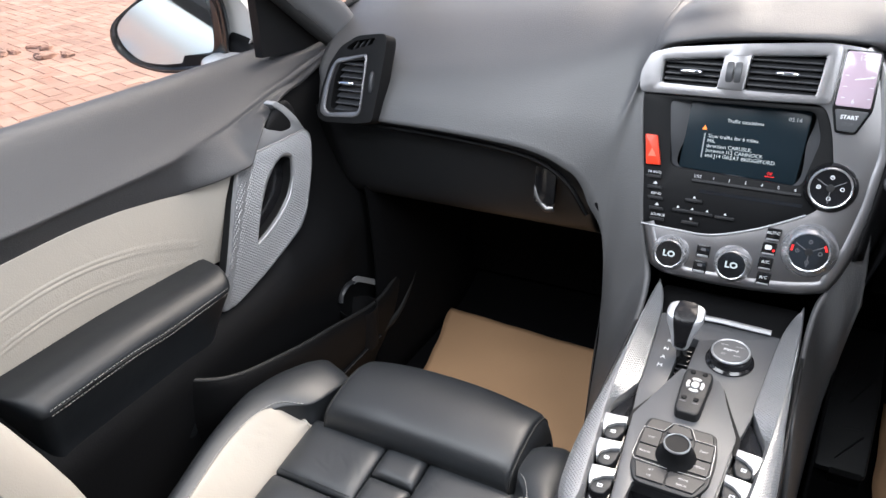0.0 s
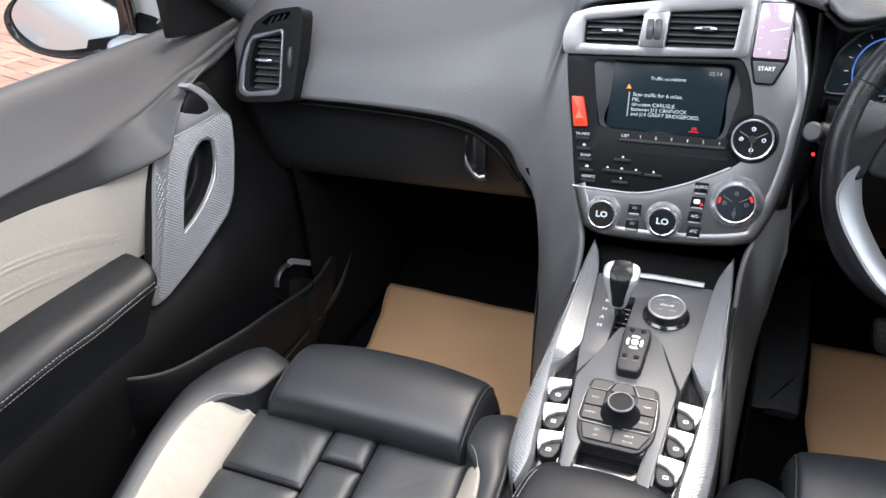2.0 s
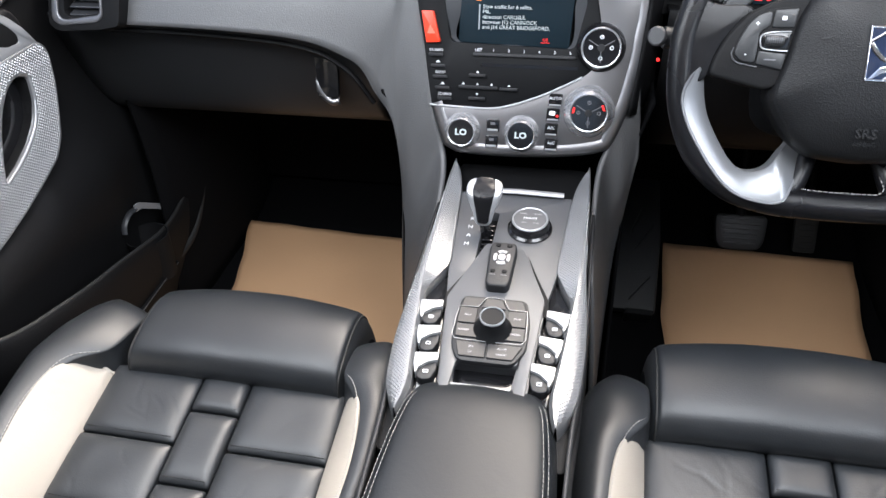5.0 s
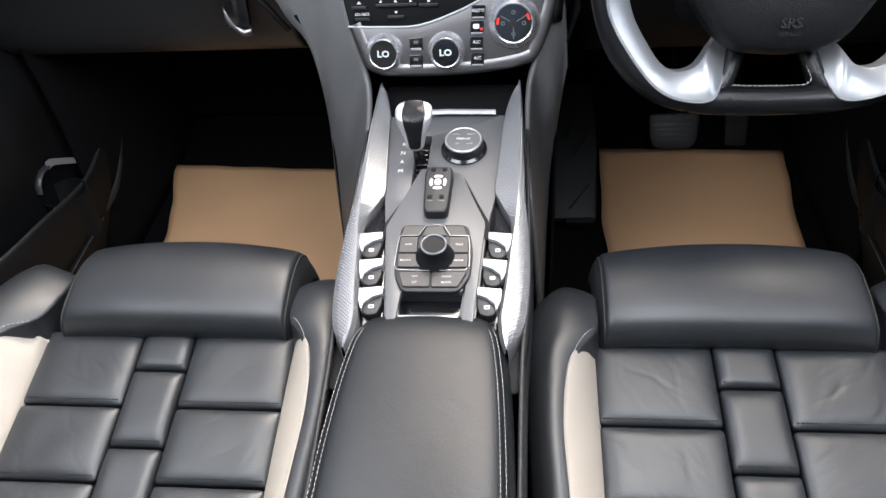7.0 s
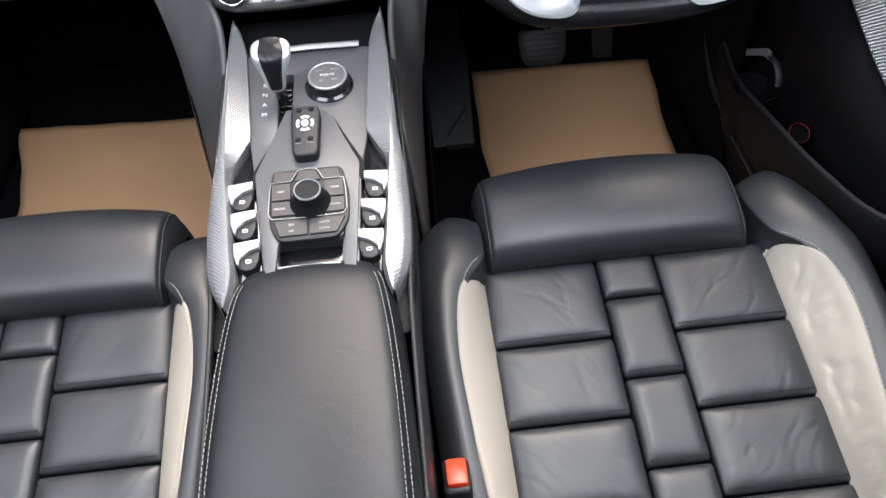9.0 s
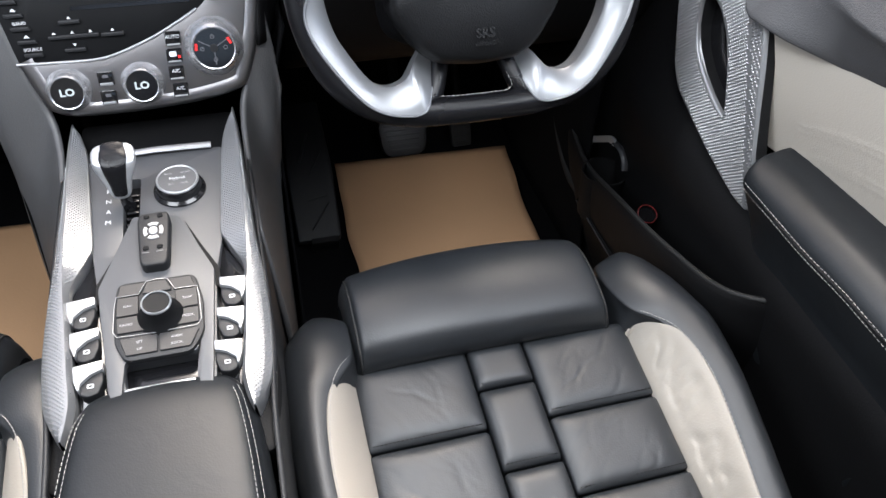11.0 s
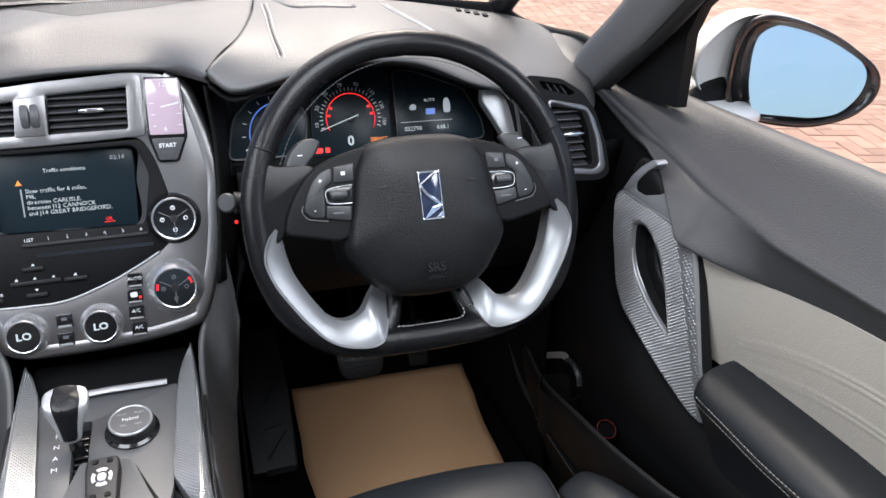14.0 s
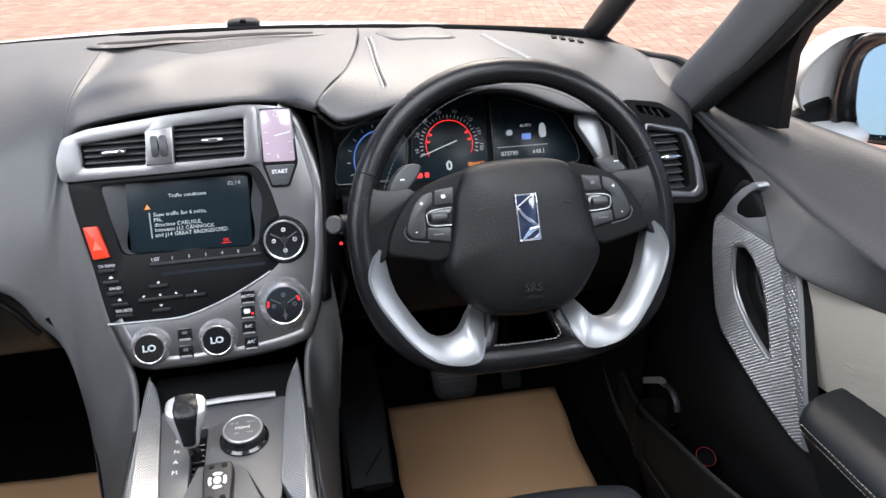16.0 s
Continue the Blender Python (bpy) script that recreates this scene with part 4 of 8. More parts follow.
    for y, xi, zi, xo in ((-0.100, -0.185, 0.615, -0.218), (-0.125, -0.170, 0.641, -0.232), (-0.155, -0.169, 0.653, -0.240), (-0.192, -0.172, 0.656, -0.243), (-0.23, -0.194, 0.654, -0.245), (-0.30, -0.203, 0.644, -0.245),
                          (-0.38, -0.200, 0.632, -0.241), (-0.46, -0.192, 0.617, -0.240), (-0.54, -0.184, 0.602, -0.238)):
        bi.append([W(-0.150, y, 0.52), W(xi + 0.006, y, zi - 0.02), W(xi, y, zi), W((xi + xo) / 2, y, zi + 0.006), W(xo + 0.006, y, zi - 0.012), W(xo, y, zi - 0.05), W(xo + 0.01, y, 0.46), W(-0.18, y, 0.42)])
    bi.insert(0, [W(-0.19, -0.092, 0.57)] * 8)
    sheet("bolster_roll", bi, 50, 30, LEATHER, st, "black leather bolster", side=s, thick=0.0)
    stitches("seam", [W(-0.168, -0.186, 0.654), W(-0.184, -0.205, 0.660), W(-0.197, -0.235, 0.660), W(-0.207, -0.30, 0.652), W(-0.204, -0.38, 0.640), W(-0.196, -0.46, 0.625), W(-0.188, -0.54, 0.610)], THREAD, st, side=s, r=0.0004)
    # backrest: quilted centre and cream wings, leaning back
    B = Matrix.Translation((cx, -0.55, 0.60)) @ Matrix.Rotation(radians(-71), 4, 'X')
    def bk(name, size, loc, mat, p=5, label=""):
        bm = puff_bm(size, p, 8)
        bm.transform(B @ Matrix.Translation(loc))
        if s < 0:
            bm.transform(Matrix.Diagonal((-1, 1, 1, 1)))
        part(name, bm, mat, st, label, sharp=80)
    bk("backrest", (0.42, 0.56, 0.12), (0, -0.28, -0.05), LEATHER)
    for k in range(5):
        for x in (-0.10, 0.0, 0.10):
            bk("cushion_panel", (0.13 if x else 0.066, 0.098, 0.04), (x, -0.06 - 0.10 * k - (0.0 if x else 0.03), 0.012), LEATHER)
    for x in (-1, 1):
        bk("back_bolster", (0.085, 0.46, 0.17) if x > 0 else (0.07, 0.44, 0.12), (0.200 * x, -0.24 if s < 0 else -0.25, (0.014 if s < 0 else 0.006) if x > 0 else -0.012), CREAM, 2.6, "cream leather back bolster")
        bk("back_side", (0.06, 0.52, 0.15), (0.222 * x, -0.29, -0.015), LEATHER, 2.6)
    bk("headrest", (0.25, 0.17, 0.10), (0, -0.66, -0.02), LEATHER, 4)
    if s < 0:
        st.location.y += 0.011
    return st


seat_left = build_seat(-1)
seat_right = build_seat(1)


# ---- doors ----
def studs_bm(spots, r, h):
    """A field of small four-sided studs at (place, normal) pairs."""
    bm = bmesh.new()
    for p, n in spots:
        n = Vector(n).normalized()
        a = (Vector((1, 0, 0)) - n * n.x).normalized()
        b = n.cross(a)
        lo = [bm.verts.new(Vector(p) + (a * ca + b * sa) * r - n * 0.0002) for ca, sa in ((1, 0), (0, 1.0), (-1, 0), (0, -1.0))]
        hi = [bm.verts.new(Vector(p) + (a * ca + b * sa) * r * 0.30 + n * h) for ca, sa in ((1, 0), (0, 1.0), (-1, 0), (0, -1.0))]
        bm.faces.new(hi)
        for k in range(4):
            bm.faces.new((lo[k], lo[(k + 1) % 4], hi[(k + 1) % 4], hi[k]))
    return bm


def ray_edge(poly, c, a):
    """How far a closed outline lies from c in the direction a."""
    dx, dy = math.cos(a), math.sin(a)
    best = 0.0
    for p, q in zip(poly, poly[1:] + poly[:1]):
        ex, ey = q[0] - p[0], q[1] - p[1]
        det = dx * -ey + ex * dy
        if abs(det) < 1e-12:
            continue
        wx, wy = p[0] - c[0], p[1] - c[1]
        r = (wx * -ey + ex * wy) / det
        k = (dx * wy - dy * wx) / det
        if r > 0 and -1e-6 <= k <= 1 + 1e-6:
            best = max(best, r)
    return best


def handle_bm(out, hole):
    """A door pull: a rounded band round a slot, folded along a ridge towards its rear edge."""
    c = (-0.012, 0.880)
    angles = sorted({round(math.atan2(p[1] - c[1], p[0] - c[0]), 5) for p in out} | {round(-math.pi + 2 * math.pi * k / 90, 5) for k in range(90)})
    a, b = Vector((-0.0560, 0.930)), Vector((-0.1600, 0.757))
    side = Vector(((b - a).y, -(b - a).x)).normalized()
    rings = []
    for an in angles:
        ro, ri = ray_edge(out, c, an), ray_edge(hole, c, an)
        w = ro - ri
        ring = [(ro, -0.016)] + [(ro - min(d, w * 0.3), h) for d, h in ((0.0, 0.0020), (0.0010, 0.0040), (0.0030, 0.0052))]
        ring += [(ro - w * k, 0.0056) for k in (0.36, 0.44, 0.52, 0.60, 0.68)]
        ring += [(ri + min(d, w * 0.28), h) for d, h in ((0.0040, 0.0052), (0.0015, 0.0040), (0.0, 0.0010))] + [(ri, -0.016)]
        pts = []
        for r, h in ring:
            p = Vector((c[0] + r * math.cos(an), c[1] + r * math.sin(an)))
            d = (p - a).dot(side)
            if h > -0.01 and d > 0:
                h -= 0.42 * d
            pts.append((p.x, p.y, 0.005 + h))
        rings.append(pts)
    bm = bmesh.new()
    vs = [[bm.verts.new(p) for p in r] for r in rings]
    n = len(vs)
    for i in range(n):
        for j in range(len(vs[0]) - 1):
            f = bm.faces.new((vs[i][j], vs[(i + 1) % n][j], vs[(i + 1) % n][j + 1], vs[i][j + 1]))
            f.material_index = 1 if j in (0, len(vs[0]) - 2) else 0
    lay_flat(bm)
    return bm


def build_door(s):
    dr = thing("car_door", "closed car door with cream leather insert and silver pull handle", "door", "front doors", at=(0.70 * s, -0.2, 0.40))
    # ridge and lower edge of the upper panel along the door
    prof = [(0.30, 0.692, 1.055, 0.692, 1.050), (0.25, 0.692, 1.045, 0.692, 1.040), (0.14, 0.692, 1.026, 0.691, 1.011), (0.095, 0.691, 1.018, 0.686, 1.0075), (0.052, 0.690, 1.0124, 0.675, 1.0036),
            (0.023, 0.690, 1.0068, 0.668, 0.9935), (0.0, 0.690, 1.002, 0.658, 0.9910), (-0.02, 0.690, 0.9975, 0.650, 0.983), (-0.041, 0.690, 0.9935, 0.648, 0.9626), (-0.054, 0.690, 0.992, 0.648, 0.9475),
            (-0.071, 0.690, 0.9905, 0.652, 0.9446), (-0.10, 0.690, 0.988, 0.666, 0.9395), (-0.135, 0.690, 0.986, 0.683, 0.9375), (-0.17, 0.689, 0.984, 0.697, 0.937), (-0.30, 0.692, 0.986, 0.708, 0.949),
            (-0.42, 0.692, 0.990, 0.710, 0.951), (-0.60, 0.694, 1.0, 0.712, 0.963), (-0.85, 0.694, 1.0, 0.712, 0.963)]
    up = []
    for y, rx, rz, ex, ez in prof:
        zs = 1.060 + (0.116 - y) * 0.040
        up.append([(0.775, y, zs - 0.02), (0.772, y, zs - 0.002), (0.755, y, zs + 0.002), (0.738, y, zs - 0.008), (0.720, y, zs * 0.55 + rz * 0.45), (0.5 * (0.720 + rx) - 0.002, y, zs * 0.22 + rz * 0.78), (rx + 0.003, y, rz + 0.005),
                   (rx, y, rz - 0.001), (rx * 0.8 + ex * 0.2 + 0.001, y, rz * 0.8 + ez * 0.2), (0.5 * (rx + ex) + 0.001, y, 0.5 * (rz + ez)), (ex, y, ez + 0.001), (ex + 0.004, y, ez - 0.004), (ex + 0.024, y, ez - 0.005)])
    sheet("upper_panel", up, 90, 66, DOORPAD, dr, "dark grey grained upper panel", side=s, thick=0.003)
    # black inner skin from the crease to the floor
    sk = []
    for y, rx, rz, ex, ez in prof:
        f = max(0.0, min(1.0, (0.22 - y) / 0.10))
        b = 0.024 * max(0.0, min(1.0, -y / 0.04))
        sk.append([(ex + 0.020 + 0.3 * b, y, ez - 0.002), (ex + 0.014 + b, y, ez - 0.03), (max(ex + 0.012, 0.696) + b, y, 0.88), (0.700 - 0.018 * f + 1.2 * b, y, 0.81), (0.684 - 0.034 * f, y, 0.73), (0.684 - 0.029 * f, y, 0.66), (0.682 - 0.014 * f, y, 0.58), (0.676, y, 0.45), (0.668, y, 0.34)])
    sheet("inner_skin", sk, 60, 30, DARK, dr, "black plastic inner skin", side=s, thick=0.005)
    # cream insert
    ci = []
    for y, x, zt, zb in ((-0.056, 0.662, 0.937, 0.835), (-0.10, 0.679, 0.938, 0.825), (-0.17, 0.695, 0.938, 0.822), (-0.30, 0.703, 0.950, 0.82), (-0.42, 0.705, 0.952, 0.82), (-0.50, 0.706, 0.955, 0.82)):
        ci.append([(x + 0.006, y, zt + 0.002), (x + 0.002, y, zt * 0.7 + zb * 0.3), (x, y, zt * 0.4 + zb * 0.6), (x + 0.001, y, zb + 0.006), (x + 0.002, y, zb - 0.012)])
    cream = sheet("insert", ci, 70, 150, CREAM, dr, "cream leather insert with curved stitched lines", side=s, thick=0.003)
    for v in cream.data.vertices:
        for zp in (0.906, 0.900, 0.872, 0.866):
            line = zp - 1.1 * (v.co.y + 0.36) ** 2
            v.co.x -= s * 0.0011 * math.exp(-((v.co.z - line) / 0.0013) ** 2) * (1.0 if v.co.y < -0.15 else 0.0)
    # armrest
    ar = []
    for y, k in ((0.0, 0.0), (-0.004, 0.7), (-0.014, 1.0), (-0.08, 1.0), (-0.18, 1.0), (-0.29, 1.0), (-0.322, 1.0), (-0.334, 0.7), (-0.338, 0.0)):
        zo = 0.0 if y > -0.15 else 0.004
        sec = [(0.720, 0.836), (0.700 - 0.014 * k, 0.828 + zo), (0.690 - 0.036 * k, 0.827 + zo), (0.690 - 0.056 * k, 0.818 + zo), (0.690 - 0.065 * k, 0.806 + zo), (0.690 - 0.063 * k, 0.795 + zo),
               (0.692 - 0.056 * k, 0.770), (0.694 - 0.048 * k, 0.73), (0.694 - 0.042 * k, 0.66), (0.694 - 0.03 * k, 0.58)]
        f = max(-0.35, 1 + y / 0.25)
        ar.append([(x, y - 0.143 - f * (0.835 - z) * 0.42, z) for x, z in sec])
    # takes the darkened leather, so the shade low on the door is coloured in
    arm = sheet("armrest", ar, 50, 40, ARMHIDE, dr, "black leather armrest with twin white seam", side=s, thick=0.0)
    tube("seam_groove", [(0.6255, y, 0.8035 + (0 if y > -0.3 else 0.004)) for y in (-0.172, -0.22, -0.28, -0.34, -0.40, -0.455)], 0.0022, DARK, arm, n=6, side=s, res=30)
    for dz in (0.0036, -0.0036):
        stitches("seam", [(0.6242, y, 0.8035 + dz + (0 if y > -0.3 else 0.004)) for y in (-0.172, -0.22, -0.28, -0.34, -0.40, -0.455)], THREAD, arm, side=s, r=0.00032, length=0.0034, gap=0.002)
    # silver pull handle with a slot
    F = Matrix(((0, 0, -1, 0.662), (1, 0, 0, 0), (0, 1, 0, 0), (0, 0, 0, 1)))
    lean = Matrix.Translation((0.66, 0, 0.86)) @ Matrix.Rotation(radians(2.5), 4, 'Y') @ Matrix.Translation((-0.66, 0, -0.86))
    out = rounded([(0.080, 0.953), (0.092, 0.944), (0.0945, 0.929), (0.085, 0.890), (0.068, 0.852), (0.053, 0.822), (0.030, 0.800), (-0.011, 0.7855), (-0.060, 0.7705), (-0.105, 0.760), (-0.142, 0.753), (-0.168, 0.755),
                   (-0.149, 0.7935), (-0.1367, 0.8125), (-0.1150, 0.8555), (-0.0940, 0.8985), (-0.0740, 0.936), (-0.058, 0.952), (-0.035, 0.958), (0.020, 0.9550)], 0.008, 3)
    hole = rounded([(0.040, 0.9195), (0.032, 0.888), (0.016, 0.865), (-0.010, 0.8465), (-0.0415, 0.8320), (-0.0700, 0.8230), (-0.0590, 0.846), (-0.0430, 0.874), (-0.0205, 0.9035), (-0.0010, 0.9200), (0.020, 0.9275)], 0.007, 3)
    bm = handle_bm(out, hole)
    bm.transform(lean @ F)
    if s < 0:
        bm.transform(Matrix.Diagonal((-1, 1, 1, 1)))
    h = part("pull_handle", bm, HANDLE, dr, "dimpled silver pull handle", sharp=24)
    h.data.materials.append(DARK)
    spots, c0 = [], (-0.012, 0.880)
    ra, rb = Vector((-0.0560, 0.930)), Vector((-0.1600, 0.757))
    out_way = Vector(((rb - ra).y, -(rb - ra).x)).normalized()
    for i in range(50):
        for j in range(84):
            p = Vector((-0.175 + 0.0056 * i + (0.0028 if j % 2 else 0.0), 0.745 + 0.0026 * j))
            an, rr = math.atan2(p.y - c0[1], p.x - c0[0]), (p - Vector(c0)).length
            if ray_edge(hole, c0, an) + 0.0065 < rr < ray_edge(out, c0, an) - 0.0050:
                dd = (p - ra).dot(out_way)
                if abs(dd) > 0.0020:
                    spots.append(((p.x, p.y, 0.0106 - max(0.0, 0.42 * dd)), (out_way.x * 0.42, out_way.y * 0.42, 1.0) if dd > 0 else (0, 0, 1)))
    bm = studs_bm(spots, 0.0019, 0.0008)
    bm.transform(lean @ F)
    if s < 0:
        bm.transform(Matrix.Diagonal((-1, 1, 1, 1)))
    part("stud_pattern", bm, HANDLE, h, "field of small raised studs", smooth=False)
    lipc = [(0.0335, 0.889), (0.0165, 0.8625), (-0.010, 0.8440), (-0.0415, 0.8295), (-0.0705, 0.8205)]
    tube("handle_lip", [tuple(lean @ F @ Vector((y, z, 0.0100))) for y, z in lipc], [0.0016, 0.0026, 0.0030, 0.0030, 0.0022], SILVER, h, "bright lip of the slot", n=10, res=24, side=s)
    puff("cup", (0.03, 0.15, 0.15), lean @ pose(0.684, -0.010, 0.868, 28), GLOSS, h, "black recess behind the handle", p=2.6, n=6, side=s)
    # latch lever in its pocket, above the handle
    plate("latch_plate", rounded([(0.0277, 1.0140), (0.0487, 0.9973), (0.0670, 0.9766), (0.0821, 0.9511), (0.0783, 0.9488), (-0.0312, 0.9540), (-0.0353, 0.9581), (-0.0216, 0.9848), (-0.0112, 0.9874), (0.0026, 0.9771), (0.0293, 0.9655), (0.0519, 0.9625), (0.0523, 0.9736), (0.0351, 0.9954), (0.0168, 1.0112)][::-1], 0.005),
          Matrix.Translation((-0.001, 0, 0)) @ F, -0.012, 0.004, SILVER, dr, "satin silver latch surround", bevel=0.0015, seg=2, side=s)
    puff("latch_pocket", (0.014, 0.070, 0.050), pose(0.664, 0.036, 0.976, 28), DARK, dr, p=3, n=5, side=s)
    # lower pocket with its lip, bracket and chrome strips
    lip = [(0.656, 0.374, 0.655), (0.652, 0.342, 0.612), (0.645, 0.295, 0.586), (0.635, 0.238, 0.579), (0.623, 0.18, 0.585), (0.614, 0.12, 0.600), (0.608, 0.03, 0.626), (0.606, -0.05, 0.644), (0.606, -0.12, 0.663), (0.610, -0.19, 0.682), (0.626, -0.235, 0.698), (0.676, -0.275, 0.713)]
    pk = []
    for x, y, z in lip:
        z -= 0.010
        pk.append([(x + 0.010, y, z - 0.003), (x + 0.006, y, z + 0.003), (x, y, z), (x - 0.002, y, z - 0.02), (x + 0.006, y, z - 0.08), (x + 0.03, y, z - 0.16), (x + 0.05, y, 0.36)])
    pocket = sheet("map_pocket", pk, 40, 20, DARK, dr, "black plastic door pocket", side=s, thick=0.004)
    # bottle holder: a flat bright bar across the front that bends down into a dark cup
    bar = [(0.652, 0.262, 0.553), (0.652, 0.215, 0.588), (0.652, 0.168, 0.622), (0.652, 0.155, 0.630), (0.652, 0.143, 0.632)]
    secs = [[(x, y, z - 0.0065), (x - 0.0030, y, z - 0.0060), (x - 0.0030, y, z + 0.0060), (x, y, z + 0.0065)] for x, y, z in bar]
    bm = ribbon_bm(secs, 24, closed=True)
    if s < 0:
        bm.transform(Matrix.Diagonal((-1, 1, 1, 1)))
    br = part("bracket", bm, SILVER, pocket, "satin silver bottle bracket", sharp=30)
    tube("bracket_arm", [(0.653, 0.145, 0.630), (0.653, 0.125, 0.632), (0.653, 0.108, 0.624), (0.652, 0.100, 0.610)], [0.0062, 0.0060, 0.0055, 0.0050], SLAT, br, "dark bent arm of the bracket", n=8, res=14, flat=0.5, side=s)
    lathe_cup = [(0.0, 0.0), (0.030, 0.0), (0.034, 0.05), (0.036, 0.085), (0.034, 0.085), (0.031, 0.05), (0.0, 0.004)]
    lathe("cup_holder", lathe_cup, Matrix.Translation((0.640 * s, 0.135, 0.500)), DARK, pocket, "black cup in the pocket", n=28)
    # trim fin with a bright edge over the pocket
    fin = [(0.1220, 0.7060), (-0.0110, 0.7260), (-0.0280, 0.7090)]
    plate("trim_fin", [(fin[0][0], fin[0][1]), (fin[2][0], fin[2][1]), (fin[1][0], fin[1][1])], Matrix(((0, 0, -1, 0.654), (1, 0, 0, 0), (0, 1, 0, 0), (0, 0, 0, 1))), -0.004, 0.003, SLAT, dr, "dark trim fin over the pocket", bevel=0.0006, side=s)
    tube("fin_edge", [(0.6495, 0.112, 0.7075), (0.6495, 0.040, 0.7180), (0.6495, -0.011, 0.7255)], [0.0004, 0.0008, 0.0013], SILVER, dr, "thin bright edge of the fin", n=6, res=12, side=s)
    # rounded lip of the pocket
    tube("pocket_lip", [(x + 0.003, y, z - 0.0085) for x, y, z in lip], 0.0034, RUBBER, pocket, "rounded lip", n=8, res=50, side=s)
    # door edge seam ahead of the pocket, and the bright sill strip below
    tube("edge_seam", [(0.6535, 0.2640, 0.690), (0.6535, 0.2690, 0.640), (0.6535, 0.2700, 0.595), (0.6535, 0.2650, 0.560)], 0.0008, SLAT, dr, n=6, res=16, side=s)
    plate("sill_strip", rounded([(0.168, 0.500), (0.020, 0.497), (0.022, 0.5045), (0.166, 0.5065)][::-1], 0.002), Matrix(((0, 0, -1, 0.6205), (1, 0, 0, 0), (0, 1, 0, 0), (0, 0, 0, 1))), -0.004, 0.003, DARK, dr, "dark sill strip with a metal edge", bevel=0.001, side=s)
    tube("sill_edge", [(0.6165, 0.162, 0.5055), (0.6165, 0.025, 0.5035)], 0.0011, GUN, dr, n=6, side=s)
    if s > 0:
        # red-rimmed round cap low in the pocket
        m = Matrix.Translation((0.636, 0.008, 0.585)) @ Matrix.Rotation(radians(25), 4, 'X')
        lathe("red_rimmed_cap", [(0.0, 0.0), (0.013, 0.0), (0.0145, 0.01), (0.0145, 0.035), (0.0135, 0.036), (0.0125, 0.030), (0.0, 0.028)], m, CARPET, pocket, "black round cap low in the pocket", n=28)
        tube("cap_ring", [tuple(m @ Vector((0.0140 * math.cos(a), 0.0140 * math.sin(a), 0.0360))) for a in np.linspace(0, 2 * math.pi, 29)[:-1]], 0.0007, REDRIM, pocket, "thin red ring", n=6, closed=True)
    # added tube that stands in for the highlight along the sill and dash end
    tube("sill_highlight_tube", [(0.650, 0.376, 0.63), (0.648, 0.361, 0.577), (0.646, 0.313, 0.521), (0.644, 0.251, 0.488), (0.642, 0.166, 0.488), (0.640, 0.05, 0.482)], 0.009, RUBBER, dr, "black tube in place of the sill's soft highlight edge", n=8, side=s, res=30)
    # window glass, run down line and the black sail panel that carries the mirror
    plate("sail_panel", [(0.240, 1.040), (0.085, 1.058), (0.090, 1.150), (0.075, 1.185), (0.02, 1.235), (0.06, 1.28), (0.25, 1.12)], Matrix(((0, 0, 1, 0.728), (1, 0, 0, 0), (0, 1, 0, 0), (0, 0, 0, 1))), -0.008, 0.008, DARK, dr, "black triangular sail panel", bevel=0.001, side=s)
    g = plate("window_pane", [(0.05, 1.055), (-0.62, 1.085), (-0.70, 1.42), (-0.22, 1.42), (0.05, 1.175)], Matrix(((0, 0, 1, 0.764), (1, 0, 0, 0), (0, 1, 0, 0), (0, 0, 0, 1))), -0.002, 0.002, GLASS, dr, "clear side window", bevel=0, side=s)
    g.visible_shadow = False
    return dr


door_left = build_door(-1)
door_right = build_door(1)


